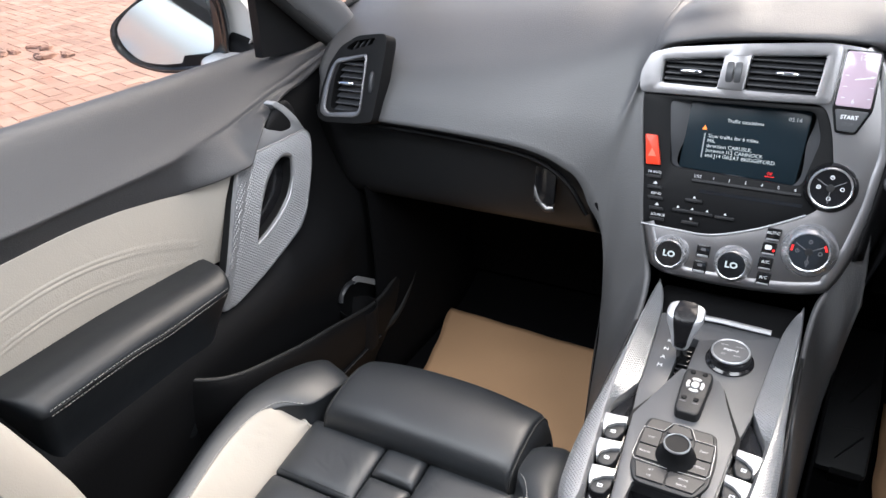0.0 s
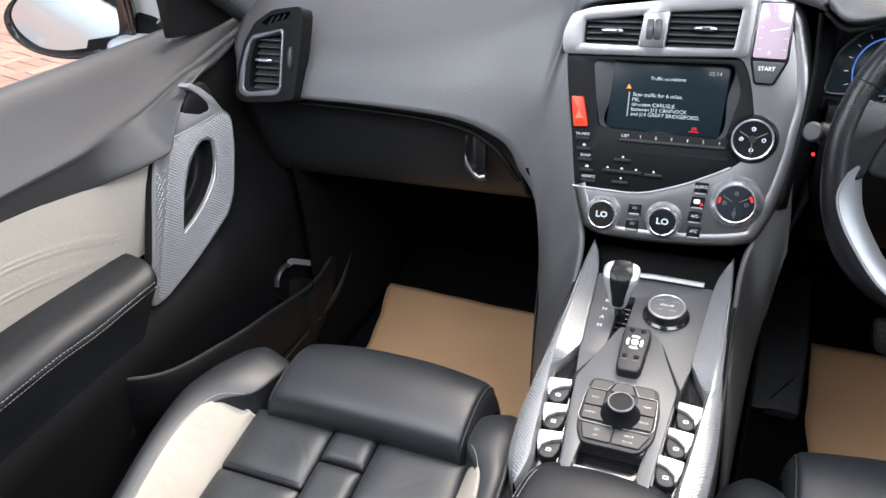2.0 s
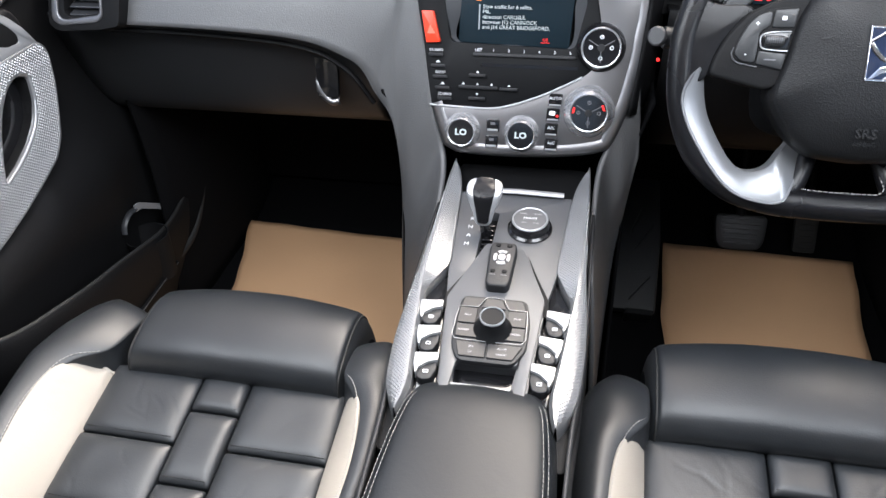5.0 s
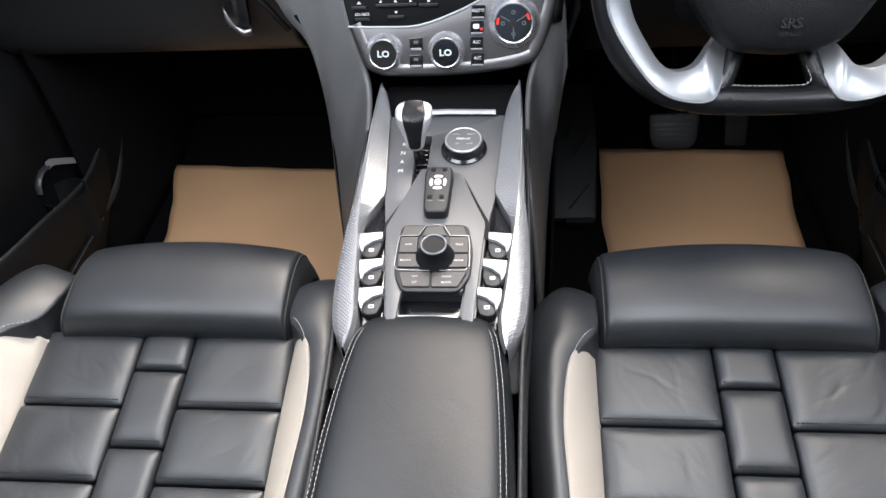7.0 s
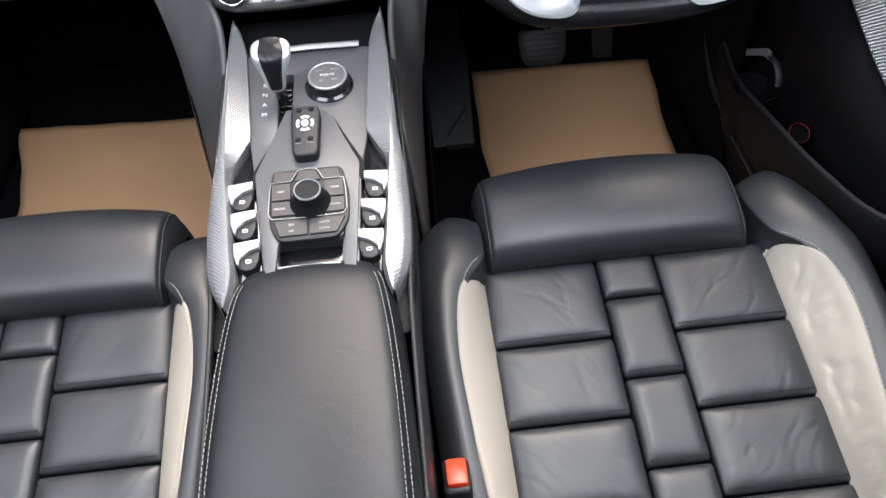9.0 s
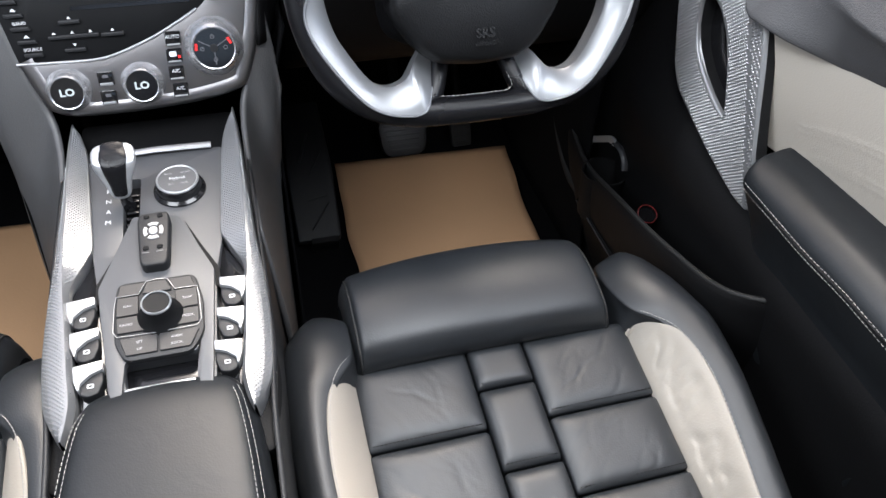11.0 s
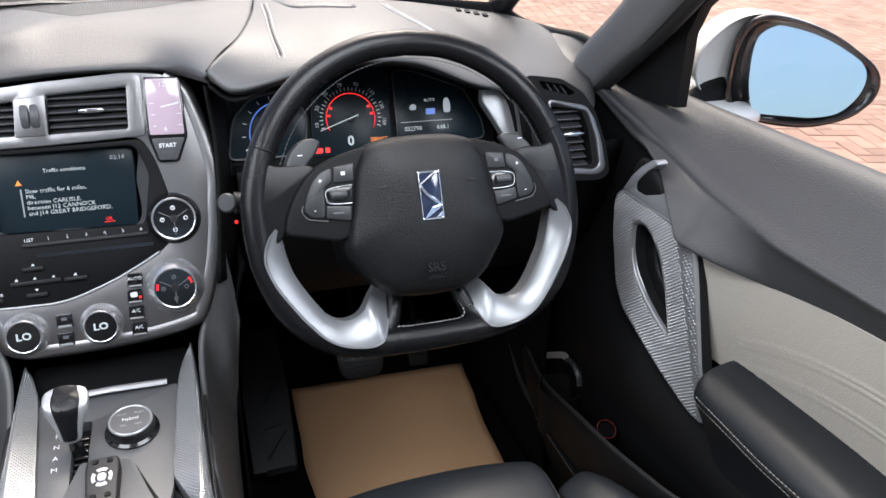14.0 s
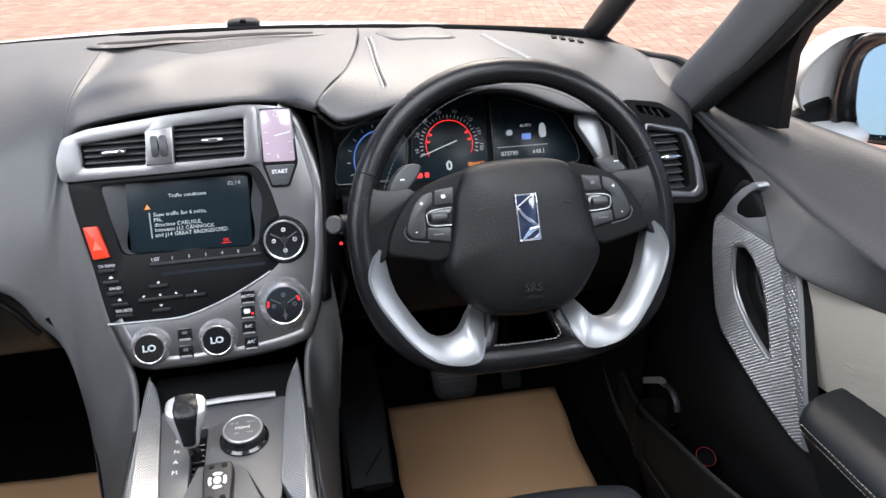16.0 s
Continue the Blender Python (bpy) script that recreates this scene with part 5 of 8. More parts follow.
def build_mirror(s):
    mr = thing("door_mirror", "white door mirror with black surround and tinted glass", "mirror", "door mirrors", at=(0.86 * s, 0.12, 1.03))
    U, N = Vector((0.92, -0.39, 0.0)).normalized(), Vector((-0.39, -0.92, 0.06)).normalized()
    V = N.cross(U).normalized()
    if V.z < 0:
        V = -V
    C = Vector((0.915, 0.10, 1.09))
    outl = [(-0.134, -0.01), (-0.131, 0.021), (-0.116, 0.044), (-0.093, 0.066), (-0.066, 0.076), (-0.021, 0.074), (0.043, 0.055), (0.115, 0.010), (0.118, -0.028), (0.093, -0.054), (0.036, -0.073), (-0.036, -0.069), (-0.12, -0.037)]
    surr = [(-0.085, -0.055), (-0.092, -0.01), (-0.088, 0.050), (-0.066, 0.076), (-0.021, 0.074), (0.043, 0.055), (0.115, 0.010), (0.118, -0.028), (0.093, -0.054), (0.036, -0.073), (-0.036, -0.069)]
    face = [(-0.05, -0.057), (-0.061, -0.022), (-0.063, 0.024), (-0.057, 0.051), (-0.026, 0.065), (0.021, 0.057), (0.063, 0.038), (0.096, 0.009), (0.093, -0.022), (0.069, -0.051), (0.033, -0.059)]

    def ring(o, k, depth, du=0.0, dv=0.0):
        r = rounded([(p[0] * k + du, p[1] * k + dv) for p in o], 0.03, 4)
        return [tuple(C + U * a + V * b - N * depth) for a, b in r]
    n = len(ring(outl, 1, 0))
    bm = loft_bm([ring(outl, 0.5, 0.030), ring(outl, 0.94, 0.020), ring(outl, 0.98, 0.004), ring(outl, 1.0, 0.002), ring(outl, 1.02, 0.012), ring(outl, 1.03, 0.04), ring(outl, 0.98, 0.075, -0.005), ring(outl, 0.82, 0.105, -0.01), ring(outl, 0.50, 0.125, -0.02), ring(outl, 0.1, 0.130, -0.02)], 40, n, s, closed=True, caps=True)
    part("housing", bm, BODY, mr, "white painted housing", sharp=70)
    n = len(ring(surr, 1, 0))
    bm = loft_bm([ring(surr, 0.10, 0.007), ring(surr, 0.70, 0.007), ring(surr, 0.84, 0.004), ring(surr, 0.92, -0.004), ring(surr, 0.97, -0.006), ring(surr, 1.0, -0.003), ring(surr, 1.005, 0.006)], 24, n, s, closed=True)
    part("surround", bm, GLOSS, mr, "gloss black surround", sharp=60)
    # dark lower half of the shell
    low = [(-0.122, -0.039), (-0.06, -0.045), (0.05, -0.045), (0.112, -0.030), (0.093, -0.056), (0.036, -0.075), (-0.036, -0.071)]
    n = len(ring(low, 1, 0))
    bm = loft_bm([ring(low, 1.02, 0.000), ring(low, 1.05, 0.015), ring(low, 1.06, 0.04), ring(low, 1.0, 0.08), ring(low, 0.8, 0.10)], 12, n, s, closed=True, caps=True)
    part("lower_shell", bm, DARK, mr, "dark lower shell", sharp=60)
    # the glass is set a little more upward than its shell
    N = (N + Vector((0, 0, 0.16))).normalized() if s > 0 else Vector((-0.52, -0.85, -0.02)).normalized()
    if s < 0:
        U = Vector((0.85, -0.52, 0.0)).normalized()
    V = N.cross(U).normalized()
    if V.z < 0:
        V = -V
    M = Matrix(((U.x, V.x, N.x, C.x), (U.y, V.y, N.y, C.y), (U.z, V.z, N.z, C.z), (0, 0, 0, 1)))
    plate("glass", rounded(face, 0.016, 4), M, -0.002, 0.0045, MIRROR, mr, "tinted mirror glass", bevel=0.0, side=s)
    puff("foot", (0.13, 0.16, 0.035), pose(0.825, 0.165, 1.030), BODY, mr, "white painted foot", p=3, n=6, side=s)
    tube("stalk", [(0.745, 0.14, 1.035), (0.79, 0.15, 1.035), (0.85, 0.16, 1.05)], [0.026, 0.022, 0.026], DARK, mr, n=10, side=s, res=8)
    return mr


mirror_left = build_mirror(-1)
mirror_right = build_mirror(1)


# ---- centre console ----
def build_console():
    c = thing("centre_console", "grey centre console with dimpled silver side rails", "console", at=(0, -0.1, 0.345))
    # carrier under the panels
    plate("carrier", rounded([(-0.090, 0.29), (0.090, 0.29), (0.100, 0.02), (0.104, -0.10), (0.095, -0.19), (-0.095, -0.19), (-0.104, -0.10), (-0.100, 0.02)], 0.01), CONSOLE, -0.08, -0.018, DARK, c, bevel=0.004)
    for s in (-1, 1):
        sheet("side_wall", [[(0.104, 0.06, 0.765), (0.110, 0.05, 0.70), (0.118, 0.05, 0.55), (0.13, 0.05, 0.34)], [(0.104, -0.20, 0.745), (0.106, -0.20, 0.68), (0.107, -0.20, 0.55), (0.108, -0.20, 0.34)],
                            [(0.096, -0.32, 0.735), (0.100, -0.32, 0.68), (0.102, -0.32, 0.55), (0.104, -0.32, 0.34)], [(0.092, -0.70, 0.70), (0.096, -0.70, 0.66), (0.100, -0.70, 0.5), (0.102, -0.70, 0.34)]], 24, 14, HARD, c, "black console side", side=s, thick=0.004)
        # silver rail: a broad flat facet in front that folds into a narrow rounded strip, with the switches cut into it
        # stations along the car: inner edge, fold, outer edge
        run = [(0.264, 0.0900, 0.0918, 0.0935), (0.250, 0.0840, 0.0925, 0.0950), (0.220, 0.0765, 0.0935, 0.0963), (0.190, 0.0728, 0.0932, 0.0967), (0.140, 0.0690, 0.0920, 0.0972), (0.100, 0.0662, 0.0912, 0.0982),
               (0.066, 0.0640, 0.0904, 0.0990), (0.052, 0.0683, 0.0898, 0.0994), (0.037, 0.0745, 0.0892, 0.1003), (0.018, 0.0826, 0.0882, 0.1016), (0.000, 0.0830, 0.0868, 0.1025), (-0.030, 0.0802, 0.0838, 0.1032),
               (-0.060, 0.0775, 0.0812, 0.1031), (-0.095, 0.0738, 0.0776, 0.1010), (-0.120, 0.0712, 0.0750, 0.0975), (-0.140, 0.0735, 0.0766, 0.0900), (-0.156, 0.0785, 0.0795, 0.0815)]
        secs = []
        for v, i, r, o in run:
            secs.append([(i, v, -0.024), (i, v, -0.0015), (i + 0.0006, v, -0.0002), (r - 0.0006, v, 0.0062), (r, v, 0.0068), (r + (o - r) * 0.35, v, 0.0062), (r + (o - r) * 0.7, v, 0.0036), (o - 0.0004, v, -0.002), (o, v, -0.006), (o + 0.001, v, -0.03)])
        bm = ribbon_bm(secs, 110)
        bm.transform(CONSOLE)
        if s < 0:
            bm.transform(Matrix.Diagonal((-1, 1, 1, 1)))
        rail = part("side_rail", bm, DIMPLE, c, "dimpled silver side rail", sharp=22)
        spots = []
        vs_, cols = [q[0] for q in run][::-1], [[q[k] for q in run][::-1] for k in (1, 2, 3)]
        for j in range(int(0.412 / 0.0020)):
            v = -0.152 + 0.0020 * j
            i, r, o = (float(np.interp(v, vs_, q)) for q in cols)
            xs = [i + 0.0006, r - 0.0006, r + (o - r) * 0.35, r + (o - r) * 0.7, o - 0.0004]
            zs = [-0.0002, 0.0062, 0.0062, 0.0036, -0.002]
            for k in range(11):
                x = 0.0625 + 0.0040 * k + (0.0020 if j % 2 else 0.0)
                if i + 0.0020 < x < o - 0.0014 and abs(x - r) > 0.0013:
                    z0, z1 = float(np.interp(x - 0.0005, xs, zs)), float(np.interp(x + 0.0005, xs, zs))
                    spots.append(((x, v, (z0 + z1) / 2), ((z0 - z1) / 0.001, 0.0, 1.0)))
        bm = studs_bm(spots, 0.0014, 0.0010)
        bm.transform(CONSOLE)
        if s < 0:
            bm.transform(Matrix.Diagonal((-1, 1, 1, 1)))
        part("stud_pattern", bm, DIMPLE, rail, "field of small raised studs", smooth=False)
    # satin deck between the rails
    plate("deck", rounded([(-0.074, 0.205), (0.074, 0.205), (0.064, 0.055), (0.056, 0.010), (0.0475, -0.127), (-0.0435, -0.127), (-0.058, 0.010), (-0.064, 0.055)], 0.005), CONSOLE, -0.02, -0.004, SATIN, c, "satin grey deck",
          bevel=0.002, holes=[rounded([(-0.036, 0.166), (-0.017, 0.166), (-0.020, 0.060), (-0.035, 0.055)][::-1], 0.004), rounded([(-0.033, -0.082), (0.034, -0.082), (0.030, -0.1265), (-0.029, -0.1265)][::-1], 0.002)])
    # raised chevron that carries the rotary controller
    plate("raised_panel", rounded([(-0.041, -0.126), (-0.056, 0.006), (-0.024, 0.100), (0.022, 0.094), (0.0545, 0.012), (0.0455, -0.126), (0.034, -0.126), (0.038, -0.06), (0.034, -0.084), (-0.030, -0.084), (-0.033, -0.126)], 0.004), CONSOLE, -0.006, 0.002, SATIN, c, bevel=0.002)
    for s in (-1, 1):
        plate("shadow_gap", rounded([(0.0275, 0.090), (0.0440, 0.050), (0.0590, 0.017), (0.0600, -0.010), (0.0540, -0.006), (0.0530, 0.012)], 0.001), CONSOLE, -0.006, -0.0034, DARK, c, "dark gap beside the raised panel", bevel=0, side=s)
    tube("front_strip", [tuple(CONSOLE @ Vector(q)) for q in ((-0.060, 0.205, 0.0), (0.0, 0.207, 0.001), (0.062, 0.206, 0.0))], 0.0050, SILVER, c, "bright strip at the front of the deck", n=8, flat=0.6)
    # tray behind the controller
    plate("tray", rounded([(-0.033, -0.083), (0.034, -0.083), (0.030, -0.118), (-0.030, -0.118)], 0.003), CONSOLE, -0.03, -0.016, GLOSS, c, "gloss black tray")
    plate("tray_lip", rounded([(-0.031, -0.112), (0.031, -0.112), (0.029, -0.122), (-0.029, -0.122)], 0.002), CONSOLE, -0.016, 0.0, SILVER, c)
    # dark wells for the window switches
    for s in (-1, 1):
        plate("switch_well", rounded([(0.0635, 0.056), (0.084, 0.012), (0.083, -0.03), (0.077, -0.075), (0.069, -0.127), (0.047, -0.127), (0.057, 0.010)], 0.002), CONSOLE, -0.03, -0.012, GLOSS, c, side=s, bevel=0.001)
        for u, v in ((0.0587, -0.0020), (0.0539, -0.0400), (0.0491, -0.0780)):
            sw = plate("window_switch", rounded([(u + 0.0005, v - 0.008), (u + 0.0100, v - 0.0120), (u + 0.0195, v - 0.0200), (u + 0.0190, v - 0.0310), (u + 0.0120, v - 0.0345), (u + 0.0035, v - 0.0320), (u - 0.0005, v - 0.0200)][::-1], 0.003), CONSOLE, -0.014, -0.001, HARD, c, "black window switch", bevel=0.003, seg=3, side=s)
            plate("switch_cap", rounded([(u, v), (u + 0.0254, v - 0.0026), (u + 0.0242, v - 0.0170), (u + 0.0205, v - 0.0285), (u + 0.0190, v - 0.0280), (u + 0.0185, v - 0.0215), (u + 0.0098, v - 0.0135), (u - 0.0002, v - 0.0096)][::-1], 0.0010), CONSOLE, -0.008, 0.003, SILVER, sw, "satin silver switch cap", bevel=0.0016, side=s)
            plate("symbol", rounded([(u + 0.0075, v - 0.0215), (u + 0.0130, v - 0.0215), (u + 0.0130, v - 0.0255), (u + 0.0075, v - 0.0255)][::-1], 0.001), CONSOLE, -0.001, -0.0005, PRINT, sw, bevel=0, side=s,
                  holes=[[(u + 0.0083, v - 0.0224), (u + 0.0122, v - 0.0224), (u + 0.0122, v - 0.0247), (u + 0.0083, v - 0.0247)]])
    # gear gate letters
    for ch, v in (("R", 0.150), ("N", 0.134), ("A", 0.118), ("M", 0.102)):
        words(ch, 0.0085, on(CONSOLE, -0.0505, v, -0.0034), PRINT, c)
    # ribbed gate
    for k in range(9):
        box("gate_rib", (0.014, 0.0035, 0.004), on(CONSOLE, -0.0275, 0.075 + 0.009 * k, -0.012), GLOSS, c, bevel=0.0008)
    # gear lever
    lv = CONSOLE
    tube("lever_stem", [tuple(lv @ Vector(q)) for q in ((-0.030, 0.130, -0.012), (-0.031, 0.128, 0.004), (-0.032, 0.129, 0.016))], [0.008, 0.006, 0.006], GLOSS, c, n=12)
    def head(rows, p=2.8):
        """Rounded-square sections of the lever's head, leaning forward as it widens."""
        out = []
        for w, d, y, z in rows:
            ring = []
            for k in range(32):
                a = 2 * math.pi * k / 32
                ca, sa = math.cos(a), math.sin(a)
                ring.append(tuple(lv @ Vector((-0.0328 + 1.10 * w * math.copysign(abs(ca) ** (2 / p), ca), y - 0.13 * z + d * math.copysign(abs(sa) ** (2 / p), sa), 0.9 * z + 0.35 * d * sa))))
            out.append(ring)
        return loft_bm(out, 26, 32, closed=True, caps=True)
    kn = part("lever_knob", head([(0.0080, 0.0065, 0.1300, 0.0140), (0.0098, 0.0080, 0.1315, 0.0170), (0.0110, 0.0090, 0.1340, 0.0230), (0.0128, 0.0105, 0.1380, 0.0310), (0.0162, 0.0125, 0.1435, 0.0410), (0.0196, 0.0140, 0.1485, 0.0500), (0.0202, 0.0140, 0.1515, 0.0560), (0.0186, 0.0120, 0.1535, 0.0595), (0.0060, 0.0040, 0.1545, 0.0610)]), SILVER, c, "silver and black gear lever knob", sharp=60)
    part("knob_insert", head([(0.0070, 0.0085, 0.1312, 0.0200), (0.0076, 0.0100, 0.1335, 0.0240), (0.0086, 0.0116, 0.1375, 0.0315), (0.0104, 0.0136, 0.1430, 0.0415), (0.0122, 0.0152, 0.1480, 0.0505), (0.0126, 0.0152, 0.1512, 0.0570), (0.0116, 0.0130, 0.1532, 0.0606), (0.0040, 0.0040, 0.1545, 0.0622)], 3.6), RIM, kn, "black leather knob face", sharp=60)
    tube("knob_collar", [tuple(lv @ Vector((-0.0328 + 0.0100 * math.cos(a), 0.1308 + 0.0082 * math.sin(a), 0.0160))) for a in np.linspace(0, 2 * math.pi, 25)[:-1]], 0.0012, CHROME, kn, "bright collar", n=6, closed=True)
    # rotary drive selector
    q = on(CONSOLE, 0.0243, 0.1400, -0.004)
    lathe("selector_base", [(0.0, 0.0), (0.0285, 0.0), (0.028, 0.002), (0.0245, 0.004), (0.024, 0.013), (0.023, 0.0145), (0.0, 0.0145)], q, GLOSS, c, "black rotary drive selector", n=40)
    lathe("selector_ring", [(0.0204, 0.014), (0.0228, 0.014), (0.0226, 0.0162), (0.0216, 0.0170), (0.0204, 0.0162)], q, SILVER, c, "bright selector ring", n=40)
    lathe("selector_face", [(0.0, 0.0165), (0.0206, 0.0162), (0.0206, 0.014)], q, SATIN, c, n=40)
    words("Hybrid", 0.0060, q @ Matrix.Translation((0, 0.001, 0.0169)), PRINT, c)
    for tx, u, v in (("AUTO", -0.009, 0.009), ("SPORT", 0.009, 0.009), ("ZEV", -0.007, -0.008), ("4WD", 0.008, -0.008)):
        words(tx, 0.0034, q @ Matrix.Translation((u, v, 0.0169)), PRINT_MID, c)
    # rotary menu controller with its key field
    KEYS = on(CONSOLE, 0.0, -0.006, 0.0)
    plate("key_field", rounded([(-0.037, 0.012), (0.036, 0.012), (0.0425, -0.022), (0.0415, -0.060), (0.030, -0.081), (-0.029, -0.081), (-0.0385, -0.060), (-0.041, -0.022)], 0.008), KEYS, 0.0, 0.006, HARD, c, "black key field", bevel=0.002)
    keys = [((-0.034, 0.008), (-0.010, 0.008), (-0.0165, -0.006), (-0.0365, -0.006)), ((-0.037, -0.0075), (-0.017, -0.0075), (-0.017, -0.030), (-0.037, -0.030)), ((-0.037, -0.0315), (-0.017, -0.0315), (-0.010, -0.050), (-0.036, -0.050)),
            ((0.032, 0.008), (0.010, 0.008), (0.0165, -0.006), (0.036, -0.006)), ((0.037, -0.0075), (0.017, -0.0075), (0.017, -0.030), (0.038, -0.030)), ((0.038, -0.0315), (0.017, -0.0315), (0.010, -0.050), (0.038, -0.050)),
            ((-0.0085, 0.008), (0.0085, 0.008), (0.014, -0.006), (-0.014, -0.006)), ((-0.034, -0.0565), (0.0, -0.0565), (0.0, -0.076), (-0.028, -0.076)), ((0.0015, -0.0565), (0.038, -0.0565), (0.029, -0.076), (0.0015, -0.076))]
    for kq in keys:
        plate("key", rounded(kq if (kq[1][0] - kq[0][0]) * (kq[2][1] - kq[1][1]) < 0 else kq[::-1], 0.002, 3), KEYS, 0.006, 0.0078, KEYGREY, c, bevel=0.0006, seg=1)
    for tx, u, v in (("SET", -0.016, -0.063), ("UP", -0.016, -0.0705), ("ADDR", 0.017, -0.063), ("BOOK", 0.017, -0.0705), ("NAV", -0.027, -0.019), ("RADIO", -0.028, -0.041), ("TRAF", 0.028, -0.019), ("MEDIA", 0.028, -0.041)):
        words(tx, 0.0038, on(KEYS, u, v, 0.0081), PRINT_MID, c)
    loop = [(-0.039, -0.019, 0.0075), (-0.0375, -0.006, 0.0075), (-0.017, -0.006, 0.0078), (-0.010, 0.0085, 0.0078), (0.0, 0.010, 0.0078), (0.010, 0.0085, 0.0078), (0.017, -0.006, 0.0078), (0.0375, -0.006, 0.0075), (0.039, -0.019, 0.0075), (0.040, -0.047, 0.0075), (0.036, -0.0535, 0.0075),
            (0.0, -0.055, 0.0078), (-0.036, -0.0535, 0.0075), (-0.0395, -0.047, 0.0075)]
    tube("key_loop", [tuple(KEYS @ Vector(p)) for p in loop], 0.0004, SILVER, c, "bright line round the keys", n=6, closed=True)
    q = on(CONSOLE, 0.0030, -0.0410, 0.000)
    lathe("controller_knob", [(0.0, 0.0), (0.0225, 0.0), (0.0225, 0.006), (0.0190, 0.010), (0.0152, 0.018), (0.0143, 0.0235), (0.0136, 0.026), (0.0, 0.026)], q, CTRL, c, "black rotary menu controller", n=40)
    lathe("controller_ring", [(0.0121, 0.0258), (0.0138, 0.0255), (0.0138, 0.0272), (0.0130, 0.0280), (0.0122, 0.0272)], q, SILVER, c, "silver controller ring", n=40)
    lathe("controller_cap", [(0.0, 0.0250), (0.008, 0.0254), (0.0124, 0.0264)], q, CTRL, c, "dark controller cap", n=40)
    return c


console = build_console()


def build_armrest():
    a = thing("armrest_box", "black leather centre armrest with double white seams", "armrest", at=(0, -0.45, 0.66))
    # the lid is wider behind and rounds off at its front
    def sec(y, w, h):
        return [(-w, y, 0.690), (-w - 0.002, y, h - 0.035), (-w + 0.006, y, h - 0.012), (-w * 0.72, y, h - 0.002), (0, y, h + 0.002), (w * 0.72, y, h - 0.002), (w - 0.006, y, h - 0.012), (w + 0.002, y, h - 0.035), (w, y, 0.690)]
    S = [sec(-0.238, 0.043, 0.700), sec(-0.242, 0.059, 0.732), sec(-0.254, 0.0705, 0.748), sec(-0.280, 0.078, 0.756), sec(-0.33, 0.0835, 0.758), sec(-0.42, 0.087, 0.758), sec(-0.55, 0.088, 0.752), sec(-0.68, 0.088, 0.745)]
    bm = loft_bm(S, 50, 40)
    es = [e for e in bm.edges if e.is_boundary]
    bmesh.ops.holes_fill(bm, edges=es)
    part("lid", bm, ARMHIDE, a, "worn black leather lid", sharp=60)
    for s in (-1, 1):
        for k, dx in ((0, 0.0), (1, 0.0075)):
            w = [(0.0555 - 0.006 * (1 - k), -0.256, 0.7415), (0.0635 - 0.005 * (1 - k), -0.272, 0.7505), (0.0690 - 0.0048 * (1 - k), -0.30, 0.7550), (0.0745 - 0.0048 * (1 - k), -0.36, 0.7570), (0.0780 - 0.0048 * (1 - k), -0.46, 0.7565), (0.0795 - 0.0048 * (1 - k), -0.66, 0.7470)]
            off = 0.0 if k == 0 else -0.0022
            stitches("seam", [(x + 0.004, y, z + off) for x, y, z in w], THREAD, a, side=s, r=0.00026, length=0.0034, gap=0.0018)
    box("bin", (0.17, 0.42, 0.30), pose(0, -0.48, 0.53), HARD, a, "black storage bin", bevel=0.01)
    return a


armrest = build_armrest()


# ---- centre stack ----
def vent_slats(parent, fr, u0, u1, v0, v1, n, name="slat", depth=-0.012):
    for k in range(n):
        v = v0 + (v1 - v0) * (k + 0.5) / n
        box(name, (u1 - u0, 0.016, 0.0030), on(fr, (u0 + u1) / 2, v, depth) @ Matrix.Rotation(radians(-62), 4, 'X'), SLAT, parent, bevel=0.001, seg=1)


def dial(parent, u, v, rf, rc, name, label, h, collar):
    """A turned dial: a coned collar, a bright ring and a black face; returns the frame of its face."""
    q = on(STACK, u, v, 0.0)
    d = lathe(name, [(0.0, -0.004), (rc * 1.05, -0.004), (rc * 1.04, 0.0), (rc * 1.01, 0.0025), (rc * 0.97, 0.0042), (rf * 1.14, h - 0.0012), (rf * 1.10, h - 0.0004), (rf * 0.96, h - 0.0012), (0.0, h - 0.0012)], q, collar, parent, label, n=48)
    lathe("dial_ring", [(rf * 0.97, h - 0.0016), (rf * 1.10, h - 0.0012), (rf * 1.10, h + 0.0004), (rf * 1.05, h + 0.0014), (rf * 0.99, h + 0.0008)], q, RING, d, "bright dial ring", n=48)
    lathe("dial_face", [(0.0, h - 0.0002), (rf * 0.98, h - 0.0002), (rf * 0.98, h - 0.002)], q, GLOSS, d, n=48)
    return d, q @ Matrix.Translation((0, 0, h + 0.0002))


